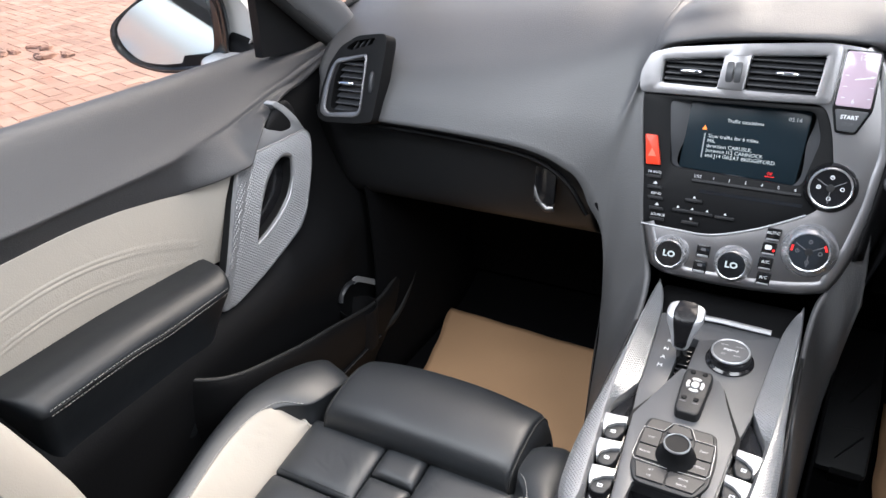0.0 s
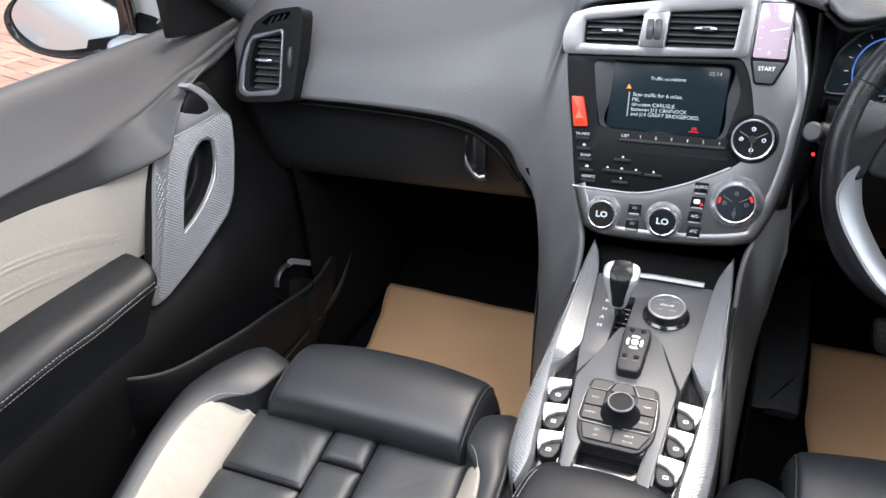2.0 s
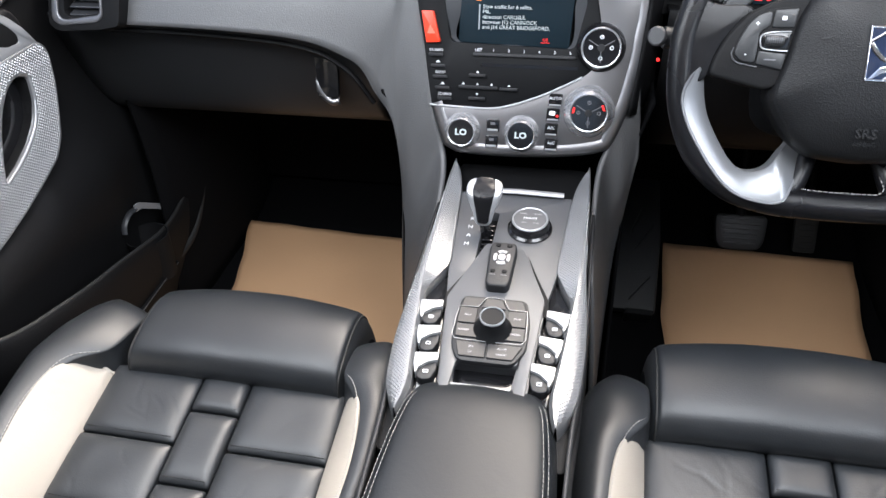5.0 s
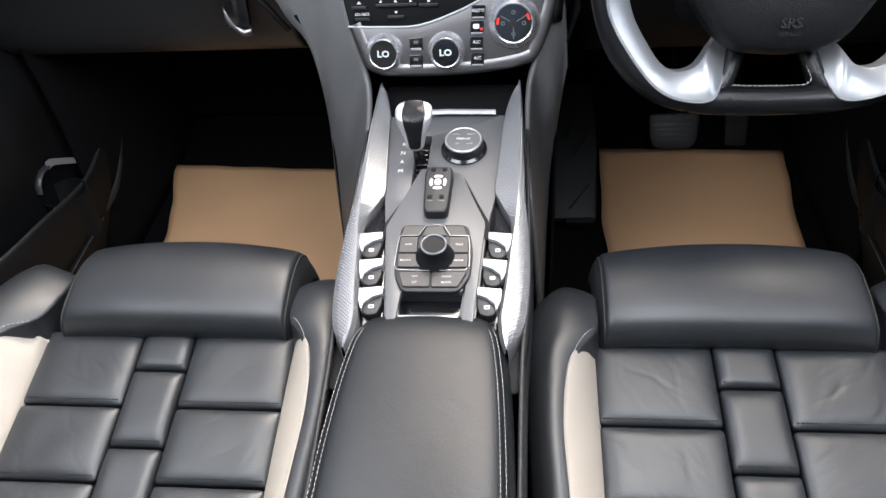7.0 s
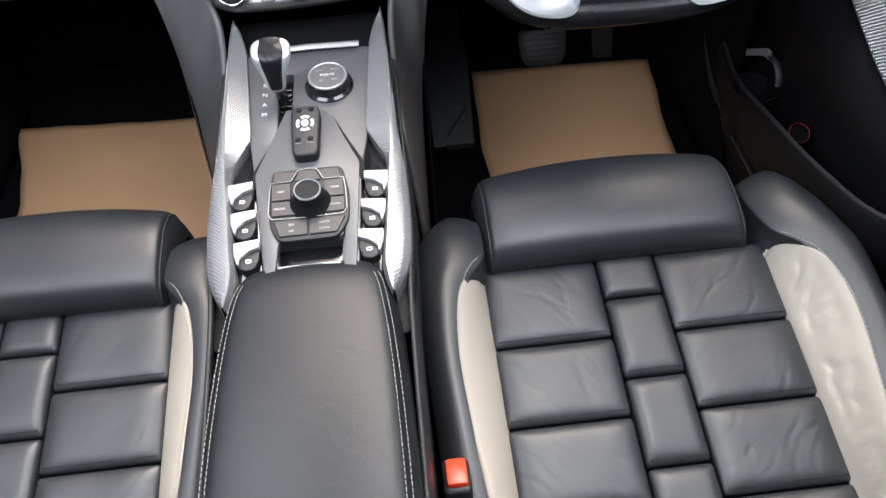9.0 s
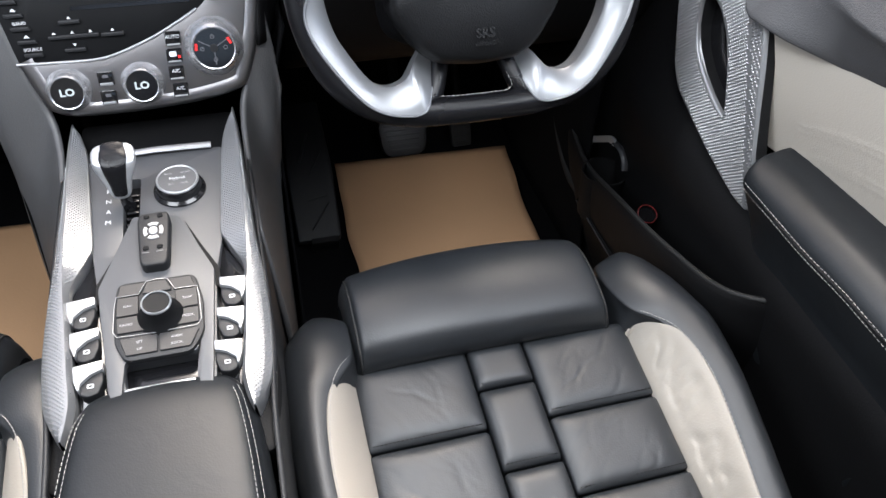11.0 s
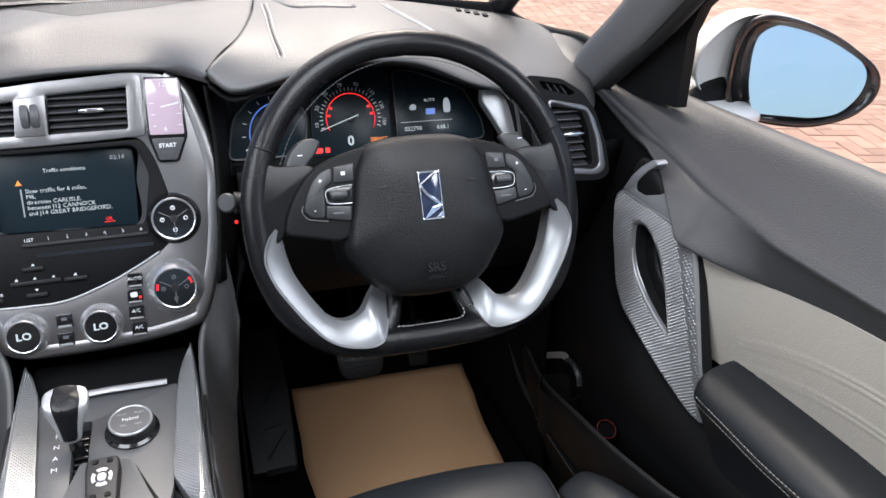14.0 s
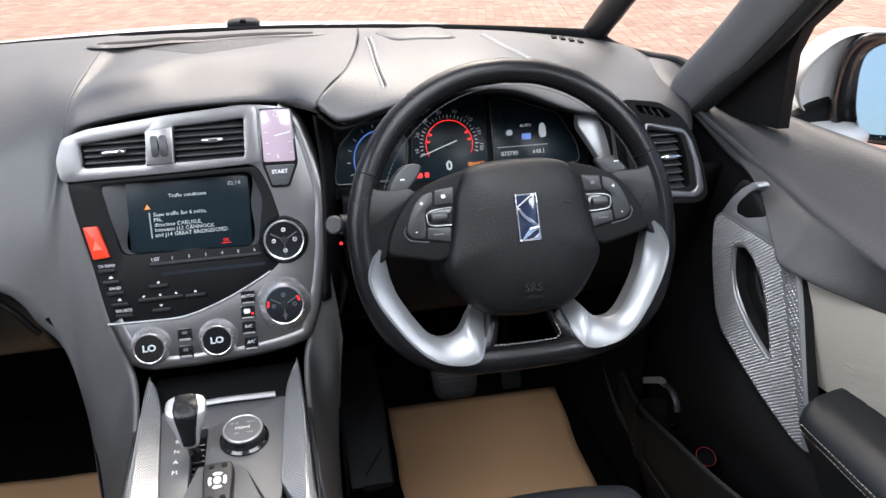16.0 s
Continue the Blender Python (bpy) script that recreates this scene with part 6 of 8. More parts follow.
def build_stack():
    st = thing("centre_stack", "gunmetal centre stack with air vents, display and climate dials", "control panel", at=(0, 0.12, 0.80))
    # backing body
    plate("backing", rounded([(-0.155, 0.21), (-0.148, 0.262), (-0.03, 0.280), (0.115, 0.284), (0.150, 0.20), (0.152, 0.165), (0.140, 0.026), (0.104, -0.026), (-0.084, -0.030), (-0.106, -0.018), (-0.128, 0.035)], 0.01), STACK, -0.09, -0.040, DARK, st, bevel=0.003)
    # fascia: a flat face with the vent openings, and an edge that rolls back down its side and foot
    edge = [(0.108, 0.2905), (0.130, 0.270), (0.1410, 0.238), (0.1490, 0.201), (0.1535, 0.165), (0.150, 0.128), (0.1464, 0.0926), (0.1362, 0.0422), (0.121, -0.0005), (0.105, -0.0175), (0.06, -0.0270), (0.0, -0.0315), (-0.05, -0.0320), (-0.085, -0.0300), (-0.103, -0.0235), (-0.1114, -0.0132), (-0.1285, 0.0345)]
    inner, roll = [], []
    for k, p in enumerate(edge):
        a, b = Vector(edge[max(0, k - 1)]), Vector(edge[min(len(edge) - 1, k + 1)])
        t = (b - a).normalized()
        nrm = Vector((t.y, -t.x))
        p = Vector(p)
        inner.append(tuple(p + nrm * 0.009))
        roll.append([(*(p + nrm * d), n) for d, n in ((0.019, -0.001), (0.017, 0.0008), (0.012, 0.0020), (0.007, 0.0014), (0.0032, -0.0012), (0.001, -0.0058), (0.0, -0.012), (0.001, -0.026))])
    bez = [(-0.157, 0.210), (-0.160, 0.235), (-0.150, 0.262), (-0.120, 0.271), (-0.03, 0.281), (0.061, 0.288)] + inner[:-1] + [(-0.122, 0.034),
           (-0.035, 0.0335), (0.014, 0.049), (0.073, 0.078), (0.088, 0.092), (0.092, 0.14), (0.083, 0.180), (0.075, 0.202), (0.066, 0.215), (-0.034, 0.2115)]
    plate("fascia", rounded(bez, 0.010, 4), STACK, -0.014, 0.0, GUN, st, "polished gunmetal fascia", bevel=0.002, seg=2,
          holes=[rounded([(-0.131, 0.2535), (-0.056, 0.262), (-0.060, 0.2235), (-0.131, 0.2245)][::-1], 0.004), rounded([(-0.024, 0.2665), (0.060, 0.272), (0.056, 0.2245), (-0.028, 0.2235)][::-1], 0.003)])
    bm = ribbon_bm(roll, 120)
    bm.transform(STACK)
    part("fascia_edge", bm, GUN, st, "rolled gunmetal edge of the fascia", sharp=50)
    # brighter frame round the vents
    plate("vent_frame", rounded([(-0.157, 0.2105), (-0.160, 0.235), (-0.150, 0.262), (-0.120, 0.271), (-0.03, 0.281), (0.061, 0.287), (0.076, 0.285), (0.074, 0.216), (0.066, 0.2155), (-0.034, 0.212)], 0.008, 4), STACK, -0.004, 0.003, BRUSHED, st, "brushed silver vent frame", bevel=0.0025, seg=3,
          holes=[rounded([(-0.132, 0.2545), (-0.056, 0.263), (-0.059, 0.2225), (-0.132, 0.2235)][::-1], 0.004), rounded([(-0.024, 0.2675), (0.061, 0.273), (0.057, 0.2235), (-0.027, 0.2225)][::-1], 0.003)])
    vl = plate("air_vent", rounded([(-0.131, 0.254), (-0.056, 0.262), (-0.060, 0.2235), (-0.131, 0.2245)], 0.002), STACK, -0.035, -0.028, DARK, st, "black louvred air vent")
    vent_slats(vl, STACK, -0.130, -0.058, 0.2225, 0.260, 5)
    vr = plate("air_vent", rounded([(-0.024, 0.2665), (0.060, 0.272), (0.056, 0.2245), (-0.028, 0.2235)], 0.002), STACK, -0.035, -0.028, DARK, st, "black louvred air vent")
    vent_slats(vr, STACK, -0.026, 0.058, 0.2225, 0.270, 6)
    puff("vent_tab", (0.030, 0.006, 0.010), on(STACK, -0.095, 0.2415, 0.000), CHROME, vl, "chrome vent tab", p=3, n=4)
    puff("vent_tab", (0.030, 0.006, 0.010), on(STACK, 0.020, 0.2475, 0.000), CHROME, vr, "chrome vent tab", p=3, n=4)
    wh = plate("wheel_housing", rounded([(-0.056, 0.264), (-0.024, 0.2675), (-0.028, 0.2225), (-0.060, 0.2225)], 0.002), STACK, -0.020, 0.0045, GUN, st, "grey vent wheel housing")
    for du in (-0.005, 0.005):
        lathe("thumb_wheel", [(0.0, -0.004), (0.017, -0.004), (0.018, -0.002), (0.018, 0.002), (0.017, 0.004), (0.0, 0.004)], on(STACK, -0.042 + du, 0.2445, -0.008) @ Matrix.Rotation(radians(90), 4, 'Y'), SATIN, wh, n=24)
    # hazard-side black panel with the display sunk in it
    blk = [(-0.152, 0.2085), (0.070, 0.212), (0.084, 0.180), (0.092, 0.14), (0.087, 0.092), (0.073, 0.077), (0.014, 0.048), (-0.035, 0.0325), (-0.1285, 0.0335)]
    plate("control_face", rounded(blk, 0.006, 4), STACK, -0.016, -0.004, CTRL, st, "dark satin control face", bevel=0.0015,
          holes=[rounded([(-0.116, 0.2045), (0.060, 0.2065), (0.072, 0.172), (0.060, 0.1125), (-0.102, 0.1165)][::-1], 0.010)])
    sheet("display_recess", [[tuple(STACK @ Vector(q)) for q in r] for r in (
        [(-0.117, 0.2055, -0.0045), (-0.03, 0.2065, -0.0045), (0.061, 0.2075, -0.0045), (0.073, 0.172, -0.0045), (0.061, 0.1115, -0.0045), (-0.03, 0.1135, -0.0045), (-0.103, 0.1155, -0.0045), (-0.110, 0.16, -0.0045), (-0.117, 0.2055, -0.0045)],
        [(-0.090, 0.2055, -0.024), (-0.02, 0.206, -0.024), (0.055, 0.207, -0.024), (0.056, 0.165, -0.024), (0.050, 0.1130, -0.024), (-0.02, 0.1150, -0.024), (-0.093, 0.1175, -0.024), (-0.092, 0.16, -0.024), (-0.090, 0.2055, -0.024)])], 6, 80, SATIN, st, thick=0)
    scr = plate("display_screen", rounded([(-0.092, 0.207), (0.057, 0.208), (0.052, 0.112), (-0.095, 0.116)], 0.003), STACK, -0.030, -0.023, SCREEN, st, "navigation display showing a traffic message")
    zt = -0.0224
    words("Traffic conditions", 0.0064, on(STACK, -0.0200, 0.1840, zt), LIT_WHITE, scr)
    for k, tx in enumerate(("Slow traffic for 6 miles,", "M6,", "direction CARLISLE,", "between J12 CANNOCK", "and J14 GREAT BRIDGEFORD.")):
        words(tx, 0.0069, on(STACK, -0.0635, 0.1620 - 0.0064 * k, zt), LIT_WHITE, scr, align='LEFT')
    plate("scroll_bar", [(-0.0685, 0.165), (-0.0670, 0.165), (-0.0670, 0.133), (-0.0685, 0.133)], STACK, zt - 0.001, zt, LIT_DIM, scr, bevel=0)
    plate("warning_symbol", [(-0.0725, 0.1695), (-0.0660, 0.1695), (-0.0692, 0.1755)], STACK, zt - 0.001, zt, LIT_AMBER, scr, bevel=0)
    words("02:14", 0.0072, on(STACK, 0.0380, 0.1935, zt), LIT_DIM, scr)
    words("OK", 0.0052, on(STACK, 0.0205, 0.1225, zt), LIT_RED, scr)
    plate("key_line", [(0.0145, 0.1185), (0.0265, 0.1185), (0.0265, 0.1192), (0.0145, 0.1192)], STACK, zt - 0.001, zt, LIT_RED, scr, bevel=0)
    # hazard switch
    hz = plate("hazard_switch", rounded([(-0.1405, 0.1555), (-0.1245, 0.1555), (-0.1145, 0.1165), (-0.1335, 0.1155)], 0.002), STACK, -0.006, 0.002, RED, st, "red hazard light switch")
    plate("triangle", [(-0.1325, 0.127), (-0.1215, 0.127), (-0.1285, 0.138)], STACK, 0.002, 0.0026, TRIANGLE, hz, bevel=0)
    # key strip under the display, disc slot, side and arrow keys
    plate("key_strip", rounded([(-0.071, 0.1045), (0.062, 0.1045), (0.062, 0.1005), (-0.071, 0.1005)], 0.001), STACK, -0.006, -0.001, HARD, st, bevel=0.0008)
    for k, tx in enumerate(("LIST", "1", "2", "3", "4", "5", "6")):
        words(tx, 0.0055, on(STACK, -0.064 + 0.0198 * k, 0.1080, -0.0034), PRINT, st)
    plate("disc_slot", rounded([(-0.060, 0.0915), (0.066, 0.0915), (0.066, 0.0870), (-0.060, 0.0870)], 0.001), STACK, -0.0042, -0.0032, GLOSS, st, bevel=0)
    for k, tx in enumerate(("TA INFO", "", "BAND", "", "SOURCE")):
        u, v = -0.121 + 0.0033 * k, 0.1005 - 0.0142 * k
        plate("side_key", rounded([(u - 0.010, v + 0.0018), (u + 0.009, v + 0.0018), (u + 0.010, v - 0.0022), (u - 0.009, v - 0.0022)], 0.001), STACK, -0.005, 0.0, HARD, st, bevel=0.001)
        if tx:
            words(tx, 0.0050, on(STACK, u, v + 0.0055, -0.0034), PRINT, st)
        else:
            plate("symbol", [(u - 0.003, v + 0.004), (u + 0.003, v + 0.004), (u, v + 0.0075)], STACK, -0.0042, -0.0034, PRINT, st, bevel=0)
    for u, v, w in ((-0.064, 0.0755, 0.011), (-0.064, 0.0455, 0.011), (-0.063, 0.0600, 0.026), (-0.022, 0.0592, 0.012)):
        plate("arrow_key", rounded([(u - w, v + 0.002), (u + w, v + 0.002), (u + w, v - 0.002), (u - w, v - 0.002)], 0.001), STACK, -0.005, 0.0005, HARD, st, bevel=0.001)
    for u, v, f in ((-0.064, 0.0800, 1), (-0.064, 0.0505, -1), (-0.083, 0.0645, 1), (-0.064, 0.0645, 1), (-0.045, 0.0645, 1), (-0.022, 0.0640, 1)):
        plate("symbol", [(u - 0.002, v - 0.0015 * f), (u + 0.002, v - 0.0015 * f), (u, v + 0.0015 * f)][::f], STACK, -0.0042, -0.0034, PRINT, st, bevel=0)
    # silver edge between the control face and the climate panel
    tube("edge_strip", [tuple(STACK @ Vector((u, v, 0.0005))) for u, v in ((-0.127, 0.035), (-0.08, 0.0335), (-0.035, 0.0345), (0.014, 0.050), (0.05, 0.067), (0.072, 0.079))], 0.0016, SILVER, st, n=8, res=30)
    # dials
    for u, v in ((-0.0811, 0.0020), (-0.0013, 0.0020)):
        d, q = dial(st, u, v, 0.0172, 0.0236, "temperature_dial", "silver ringed temperature dial reading LO", 0.0150, RING)
        words("LO", 0.0112, q, LIT_WHITE, d, bold=0.0004, sx=1.1)
    for u, v, h, rc, red, nm, mt in ((0.0928, 0.1171, 0.0095, 0.0295, 0, "volume_dial", GLOSS), (0.0842, 0.0359, 0.0135, 0.0325, 1, "fan_dial", RING)):
        d, q = dial(st, u, v, 0.0228, rc, nm, "round dial with printed symbols and bright ring", h, mt)
        for a in (150, 30, 270):
            box("spoke", (0.0011, 0.014, 0.0008), q @ Matrix.Rotation(radians(a - 90), 4, 'Z') @ Matrix.Translation((0, 0.0115, 0)), PRINT_DIM, d, bevel=0)
        lathe("dial_cap", [(0.0, 0.0006), (0.0042, 0.0006), (0.0048, 0.0)], q, HARD, d, n=20)
        for a in (90, 0, 180, 270):
            m = q @ Matrix.Rotation(radians(a), 4, 'Z') @ Matrix.Translation((0.0130, 0, 0)) @ Matrix.Rotation(radians(-a), 4, 'Z')
            ring = [(0.0026 * math.cos(radians(t)), 0.0026 * math.sin(radians(t))) for t in range(0, 360, 30)]
            plate("symbol", ring, m, -0.0003, 0.0003, PRINT if not red else PRINT_DIM, d, bevel=0, holes=[[(x * 0.62, y * 0.62) for x, y in ring][::-1]])
            if a in (90, 180):
                box("symbol", (0.0009, 0.0030, 0.0005), m @ Matrix.Translation((0, 0.0012, 0.0002)), PRINT if not red else PRINT_DIM, d, bevel=0)
        if red:
            for a in (22, 172):
                box("red_mark", (0.0026, 0.0075, 0.0006), q @ Matrix.Rotation(radians(a), 4, 'Z') @ Matrix.Translation((0.0195, 0, 0.0002)), LIT_RED, d, bevel=0)
    # small climate keys
    for u, v, tx in ((-0.0400, 0.0115, ""), (-0.0410, -0.0100, "")):
        kk = plate("climate_key", rounded([(u - 0.0085, v + 0.008), (u + 0.0085, v + 0.008), (u + 0.0085, v - 0.008), (u - 0.0085, v - 0.008)], 0.0015), STACK, -0.002, 0.003, GLOSS, st, bevel=0.001)
        plate("key_lip", [(u - 0.007, v - 0.0045), (u + 0.007, v - 0.0045), (u + 0.007, v - 0.0075), (u - 0.007, v - 0.0075)], STACK, 0.003, 0.005, SILVER, kk, bevel=0.0005)
        plate("symbol", [(u - 0.003, v + 0.001), (u + 0.003, v + 0.001), (u + 0.003, v + 0.0045), (u - 0.003, v + 0.0045)], STACK, 0.003, 0.0034, PRINT_DIM, kk, bevel=0)
    for u, v, tx in ((0.0405, 0.0490, "AUTO"), (0.0385, 0.0300, ""), (0.0375, 0.0105, "A/C"), (0.0385, -0.0095, "A/C")):
        kk = plate("climate_key", rounded([(u - 0.0080, v + 0.008), (u + 0.0090, v + 0.008), (u + 0.0080, v - 0.008), (u - 0.0090, v - 0.008)], 0.0015), STACK, -0.002, 0.003, GLOSS, st, bevel=0.001)
        plate("key_lip", [(u - 0.0075, v - 0.0055), (u + 0.007, v - 0.0055), (u + 0.007, v - 0.0075), (u - 0.0075, v - 0.0075)], STACK, 0.003, 0.005, SILVER, kk, bevel=0.0005)
        if tx:
            words(tx, 0.0058, on(STACK, u, v + 0.002, 0.0034), PRINT, kk)
        else:
            plate("symbol", rounded([(u - 0.005, v - 0.001), (u + 0.003, v - 0.001), (u + 0.003, v + 0.005), (u - 0.005, v + 0.005)], 0.002), STACK, 0.003, 0.0034, PRINT, kk, bevel=0)
            plate("warning_light", [(u + 0.004, v - 0.003), (u + 0.007, v - 0.003), (u + 0.007, v), (u + 0.004, v)], STACK, 0.003, 0.0034, LIT_RED, kk, bevel=0)
    # pink clock panel and start button
    sp = plate("start_surround", rounded([(0.078, 0.2815), (0.119, 0.2800), (0.120, 0.2120), (0.107, 0.1830), (0.084, 0.1835), (0.076, 0.2130)], 0.004), STACK, -0.004, 0.004, GLOSS, st, "gloss black surround", bevel=0.001)
    clock = plate("clock_glass", rounded([(0.0805, 0.2795), (0.1165, 0.2785), (0.1168, 0.2145), (0.0785, 0.2155)], 0.003), STACK, 0.003, 0.0052, PINK, st, "pinkish reflective clock glass", bevel=0.0008)
    for k in range(4):
        for u in (0.083, 0.111):
            plate("clock_mark", [(u, 0.225 + 0.013 * k), (u + 0.004, 0.225 + 0.013 * k), (u + 0.004, 0.2258 + 0.013 * k), (u, 0.2258 + 0.013 * k)], STACK, 0.005, 0.0055, PRINT, clock, bevel=0)
    plate("clock_hand", [(0.094, 0.2475), (0.1135, 0.2515), (0.1135, 0.2495), (0.094, 0.2462)][::-1], STACK, 0.005, 0.0056, PRINT, clock, bevel=0)
    words("6", 0.008, on(STACK, 0.0965, 0.2215, 0.0056), PRINT, clock)
    words("12", 0.008, on(STACK, 0.098, 0.272, 0.0056), PRINT, clock)
    sb = plate("start_button", rounded([(0.0795, 0.2115), (0.1165, 0.2108), (0.1050, 0.1855), (0.0860, 0.1860)], 0.003), STACK, 0.003, 0.007, SATIN, st, "grey start button", bevel=0.0015)
    words("START", 0.0066, on(STACK, 0.0965, 0.2025, 0.0074), PRINT, sb, bold=0.0002)
    words("STOP", 0.0054, on(STACK, 0.0960, 0.1945, 0.0074), PRINT_DIM, sb)
    return st


stack = build_stack()


# ---- side vents ----
def build_side_vent(s):
    fr = plane_frame((0.0, 0.12, 0.95), 22)
    v = thing("side_vent", "black side air vent pod with chrome frame", "air vent", "side vents", at=(0.61 * s, 0.15, 0.95))
    pod = rounded([(0.548, 0.010), (0.580, 0.0045), (0.640, 0.001), (0.6545, 0.0100), (0.6500, 0.050), (0.6385, 0.092), (0.6200, 0.120), (0.590, 0.1385), (0.541, 0.1450), (0.536, 0.135), (0.540, 0.080)], 0.008, 4)
    opening = rounded([(0.574, 0.026), (0.622, 0.021), (0.6285, 0.026), (0.6255, 0.068), (0.617, 0.0955), (0.5705, 0.104)], 0.006, 4)
    mini = rounded([(0.603, 0.1155), (0.609, 0.1185), (0.5935, 0.1300), (0.557, 0.1370), (0.5630, 0.1262)], 0.003, 3)
    plate("pod", pod, fr, -0.016, 0.012, DARK, v, bevel=0.006, seg=4, side=s, holes=[opening[::-1], mini[::-1]])
    ch = rounded([(0.570, 0.022), (0.5785, 0.0140), (0.636, 0.0085), (0.6480, 0.0165), (0.6440, 0.0515), (0.6345, 0.085), (0.6235, 0.1015), (0.5675, 0.1130)], 0.007, 4)
    inner = rounded([(0.5740, 0.0245), (0.6290, 0.0165), (0.6375, 0.0225), (0.6345, 0.058), (0.6240, 0.0935), (0.5710, 0.1080)], 0.006, 4)
    plate("chrome_frame", ch, fr, 0.006, 0.0145, BRUSHED, v, "bright metal vent frame", bevel=0.002, seg=3, side=s, holes=[inner[::-1]])
    plate("vent_back", opening, fr, -0.045, -0.03, DARK, v, bevel=0, side=s)
    plate("vent_back", mini, fr, -0.03, -0.012, DARK, v, bevel=0, side=s)
    for k in range(8):
        vv = 0.0275 + 0.0102 * k
        box("slat", (0.052 - 0.0010 * k, 0.016, 0.0028), on(fr, 0.5985 - 0.0006 * k, vv, 0.000) @ Matrix.Rotation(radians(-55), 4, 'X'), SLAT, v, bevel=0.001, seg=1, side=s)
    for k in range(3):
        box("fin", (0.003, 0.016, 0.012), on(fr, 0.573 + 0.011 * k, 0.1305 - 0.003 * k, 0.0) @ Matrix.Rotation(radians(35), 4, 'Z'), HARD, v, bevel=0.0008, seg=1, side=s)
    puff("vent_tab", (0.032, 0.007, 0.012), on(fr, 0.6035, 0.0650, 0.010), CHROME, v, "chrome vent tab", p=3, n=4, side=s)
    puff("thumb_wheel", (0.008, 0.034, 0.012), on(fr, 0.5550, 0.0700, 0.012), SLAT, v, p=2.6, n=4, side=s)
    return v


vent_left = build_side_vent(-1)
vent_right = build_side_vent(1)


# ---- instrument cluster ----
def build_cluster():
    c = thing("instrument_cluster", "black instrument cluster with red lit speedometer", "instrument cluster", at=(0.33, 0.24, 0.97))
    fr = plane_frame((0.325, 0.235, 1.02), 22)
    plate("backplate", rounded([(-0.18, -0.06), (0.20, -0.06), (0.21, 0.0), (0.16, 0.07), (0.0, 0.085), (-0.12, 0.06), (-0.185, 0.03)], 0.02), fr, -0.02, -0.004, DARK, c)
    # hood inside
    sheet("binnacle", [[(0.150, 0.150, 1.100), (0.150, 0.25, 1.09)], [(0.176, 0.145, 1.084), (0.18, 0.26, 1.07)], [(0.232, 0.15, 1.102), (0.232, 0.27, 1.09)], [(0.306, 0.155, 1.113), (0.306, 0.27, 1.105)],
                        [(0.386, 0.155, 1.110), (0.386, 0.27, 1.105)], [(0.468, 0.16, 1.079), (0.468, 0.26, 1.08)], [(0.53, 0.19, 1.06), (0.53, 0.26, 1.04)], [(0.55, 0.18, 0.98), (0.55, 0.25, 0.97)]], 30, 6, DARK, c, "black binnacle lining", thick=0.004)
    sheet("binnacle_floor", [[(0.172, 0.17, 0.985), (0.17, 0.25, 0.97)], [(0.25, 0.15, 0.975), (0.25, 0.25, 0.965)], [(0.40, 0.13, 0.965), (0.40, 0.25, 0.955)], [(0.54, 0.15, 0.975), (0.54, 0.25, 0.97)]], 16, 6, DARK, c, thick=0.004)
    # power dial
    f1 = rounded([(-0.160, -0.040), (-0.064, -0.040), (-0.056, 0.010), (-0.080, 0.044), (-0.125, 0.036), (-0.150, 0.010)], 0.010)
    d1 = plate("power_dial", f1, fr, -0.005, 0.0, SCREEN, c, "blue tinted power dial")
    tube("dial_rim", [tuple(fr @ Vector((*p, 0.001))) for p in f1], 0.0014, SATIN, c, n=6, closed=True)
    for a0, a1, mt in ((100, 185, LIT_BLUE), (60, 95, LIT_RED), (186, 230, LIT_BLUE)):
        arc = [tuple(fr @ Vector((-0.095 + 0.036 * math.cos(radians(a)), -0.012 + 0.040 * math.sin(radians(a)), 0.0012))) for a in np.linspace(a0, a1, 14)]
        tube("scale_arc", arc, 0.0009, mt, d1, n=6)
    for k in range(8):
        a = radians(60 + 20 * k)
        box("tick", (0.0045, 0.0010, 0.0005), fr @ Matrix.Translation((-0.095 + 0.043 * math.cos(a), -0.012 + 0.047 * math.sin(a), 0.0006)) @ Matrix.Rotation(a, 4, 'Z'), PRINT, d1, bevel=0)
    # speedometer
    f2 = rounded([(-0.054, -0.045), (0.054, -0.045), (0.056, 0.066), (0.0, 0.075), (-0.050, 0.062)], 0.006)
    sp = plate("speedometer", f2, fr, -0.005, 0.0, SCREEN, c, "black speedometer with red arc")
    cx, cy = 0.0005, 0.0025
    nums = ("10", "30", "50", "70", "90", "110", "130", "150")
    for k, tx in enumerate(nums):
        a = radians(188 - k * 28)
        words(tx, 0.0072, fr @ Matrix.Translation((cx + 0.0455 * math.cos(a), cy + 0.0445 * math.sin(a), 0.0008)) @ Matrix.Rotation(a - math.pi / 2, 4, 'Z'), PRINT, sp)
    for k in range(29):
        a = radians(196 - k * 7.6)
        box("tick", (0.0036 if k % 2 else 0.005, 0.0009, 0.0005), fr @ Matrix.Translation((cx + 0.0390 * math.cos(a), cy + 0.0382 * math.sin(a), 0.0006)) @ Matrix.Rotation(a, 4, 'Z'), PRINT, sp, bevel=0)
    arc = [tuple(fr @ Vector((cx + 0.0325 * math.cos(radians(a)), cy + 0.0325 * math.sin(radians(a)), 0.0014))) for a in np.linspace(205, -25, 40)]
    tube("red_arc", arc, 0.00055, LIT_RED, sp, n=6)
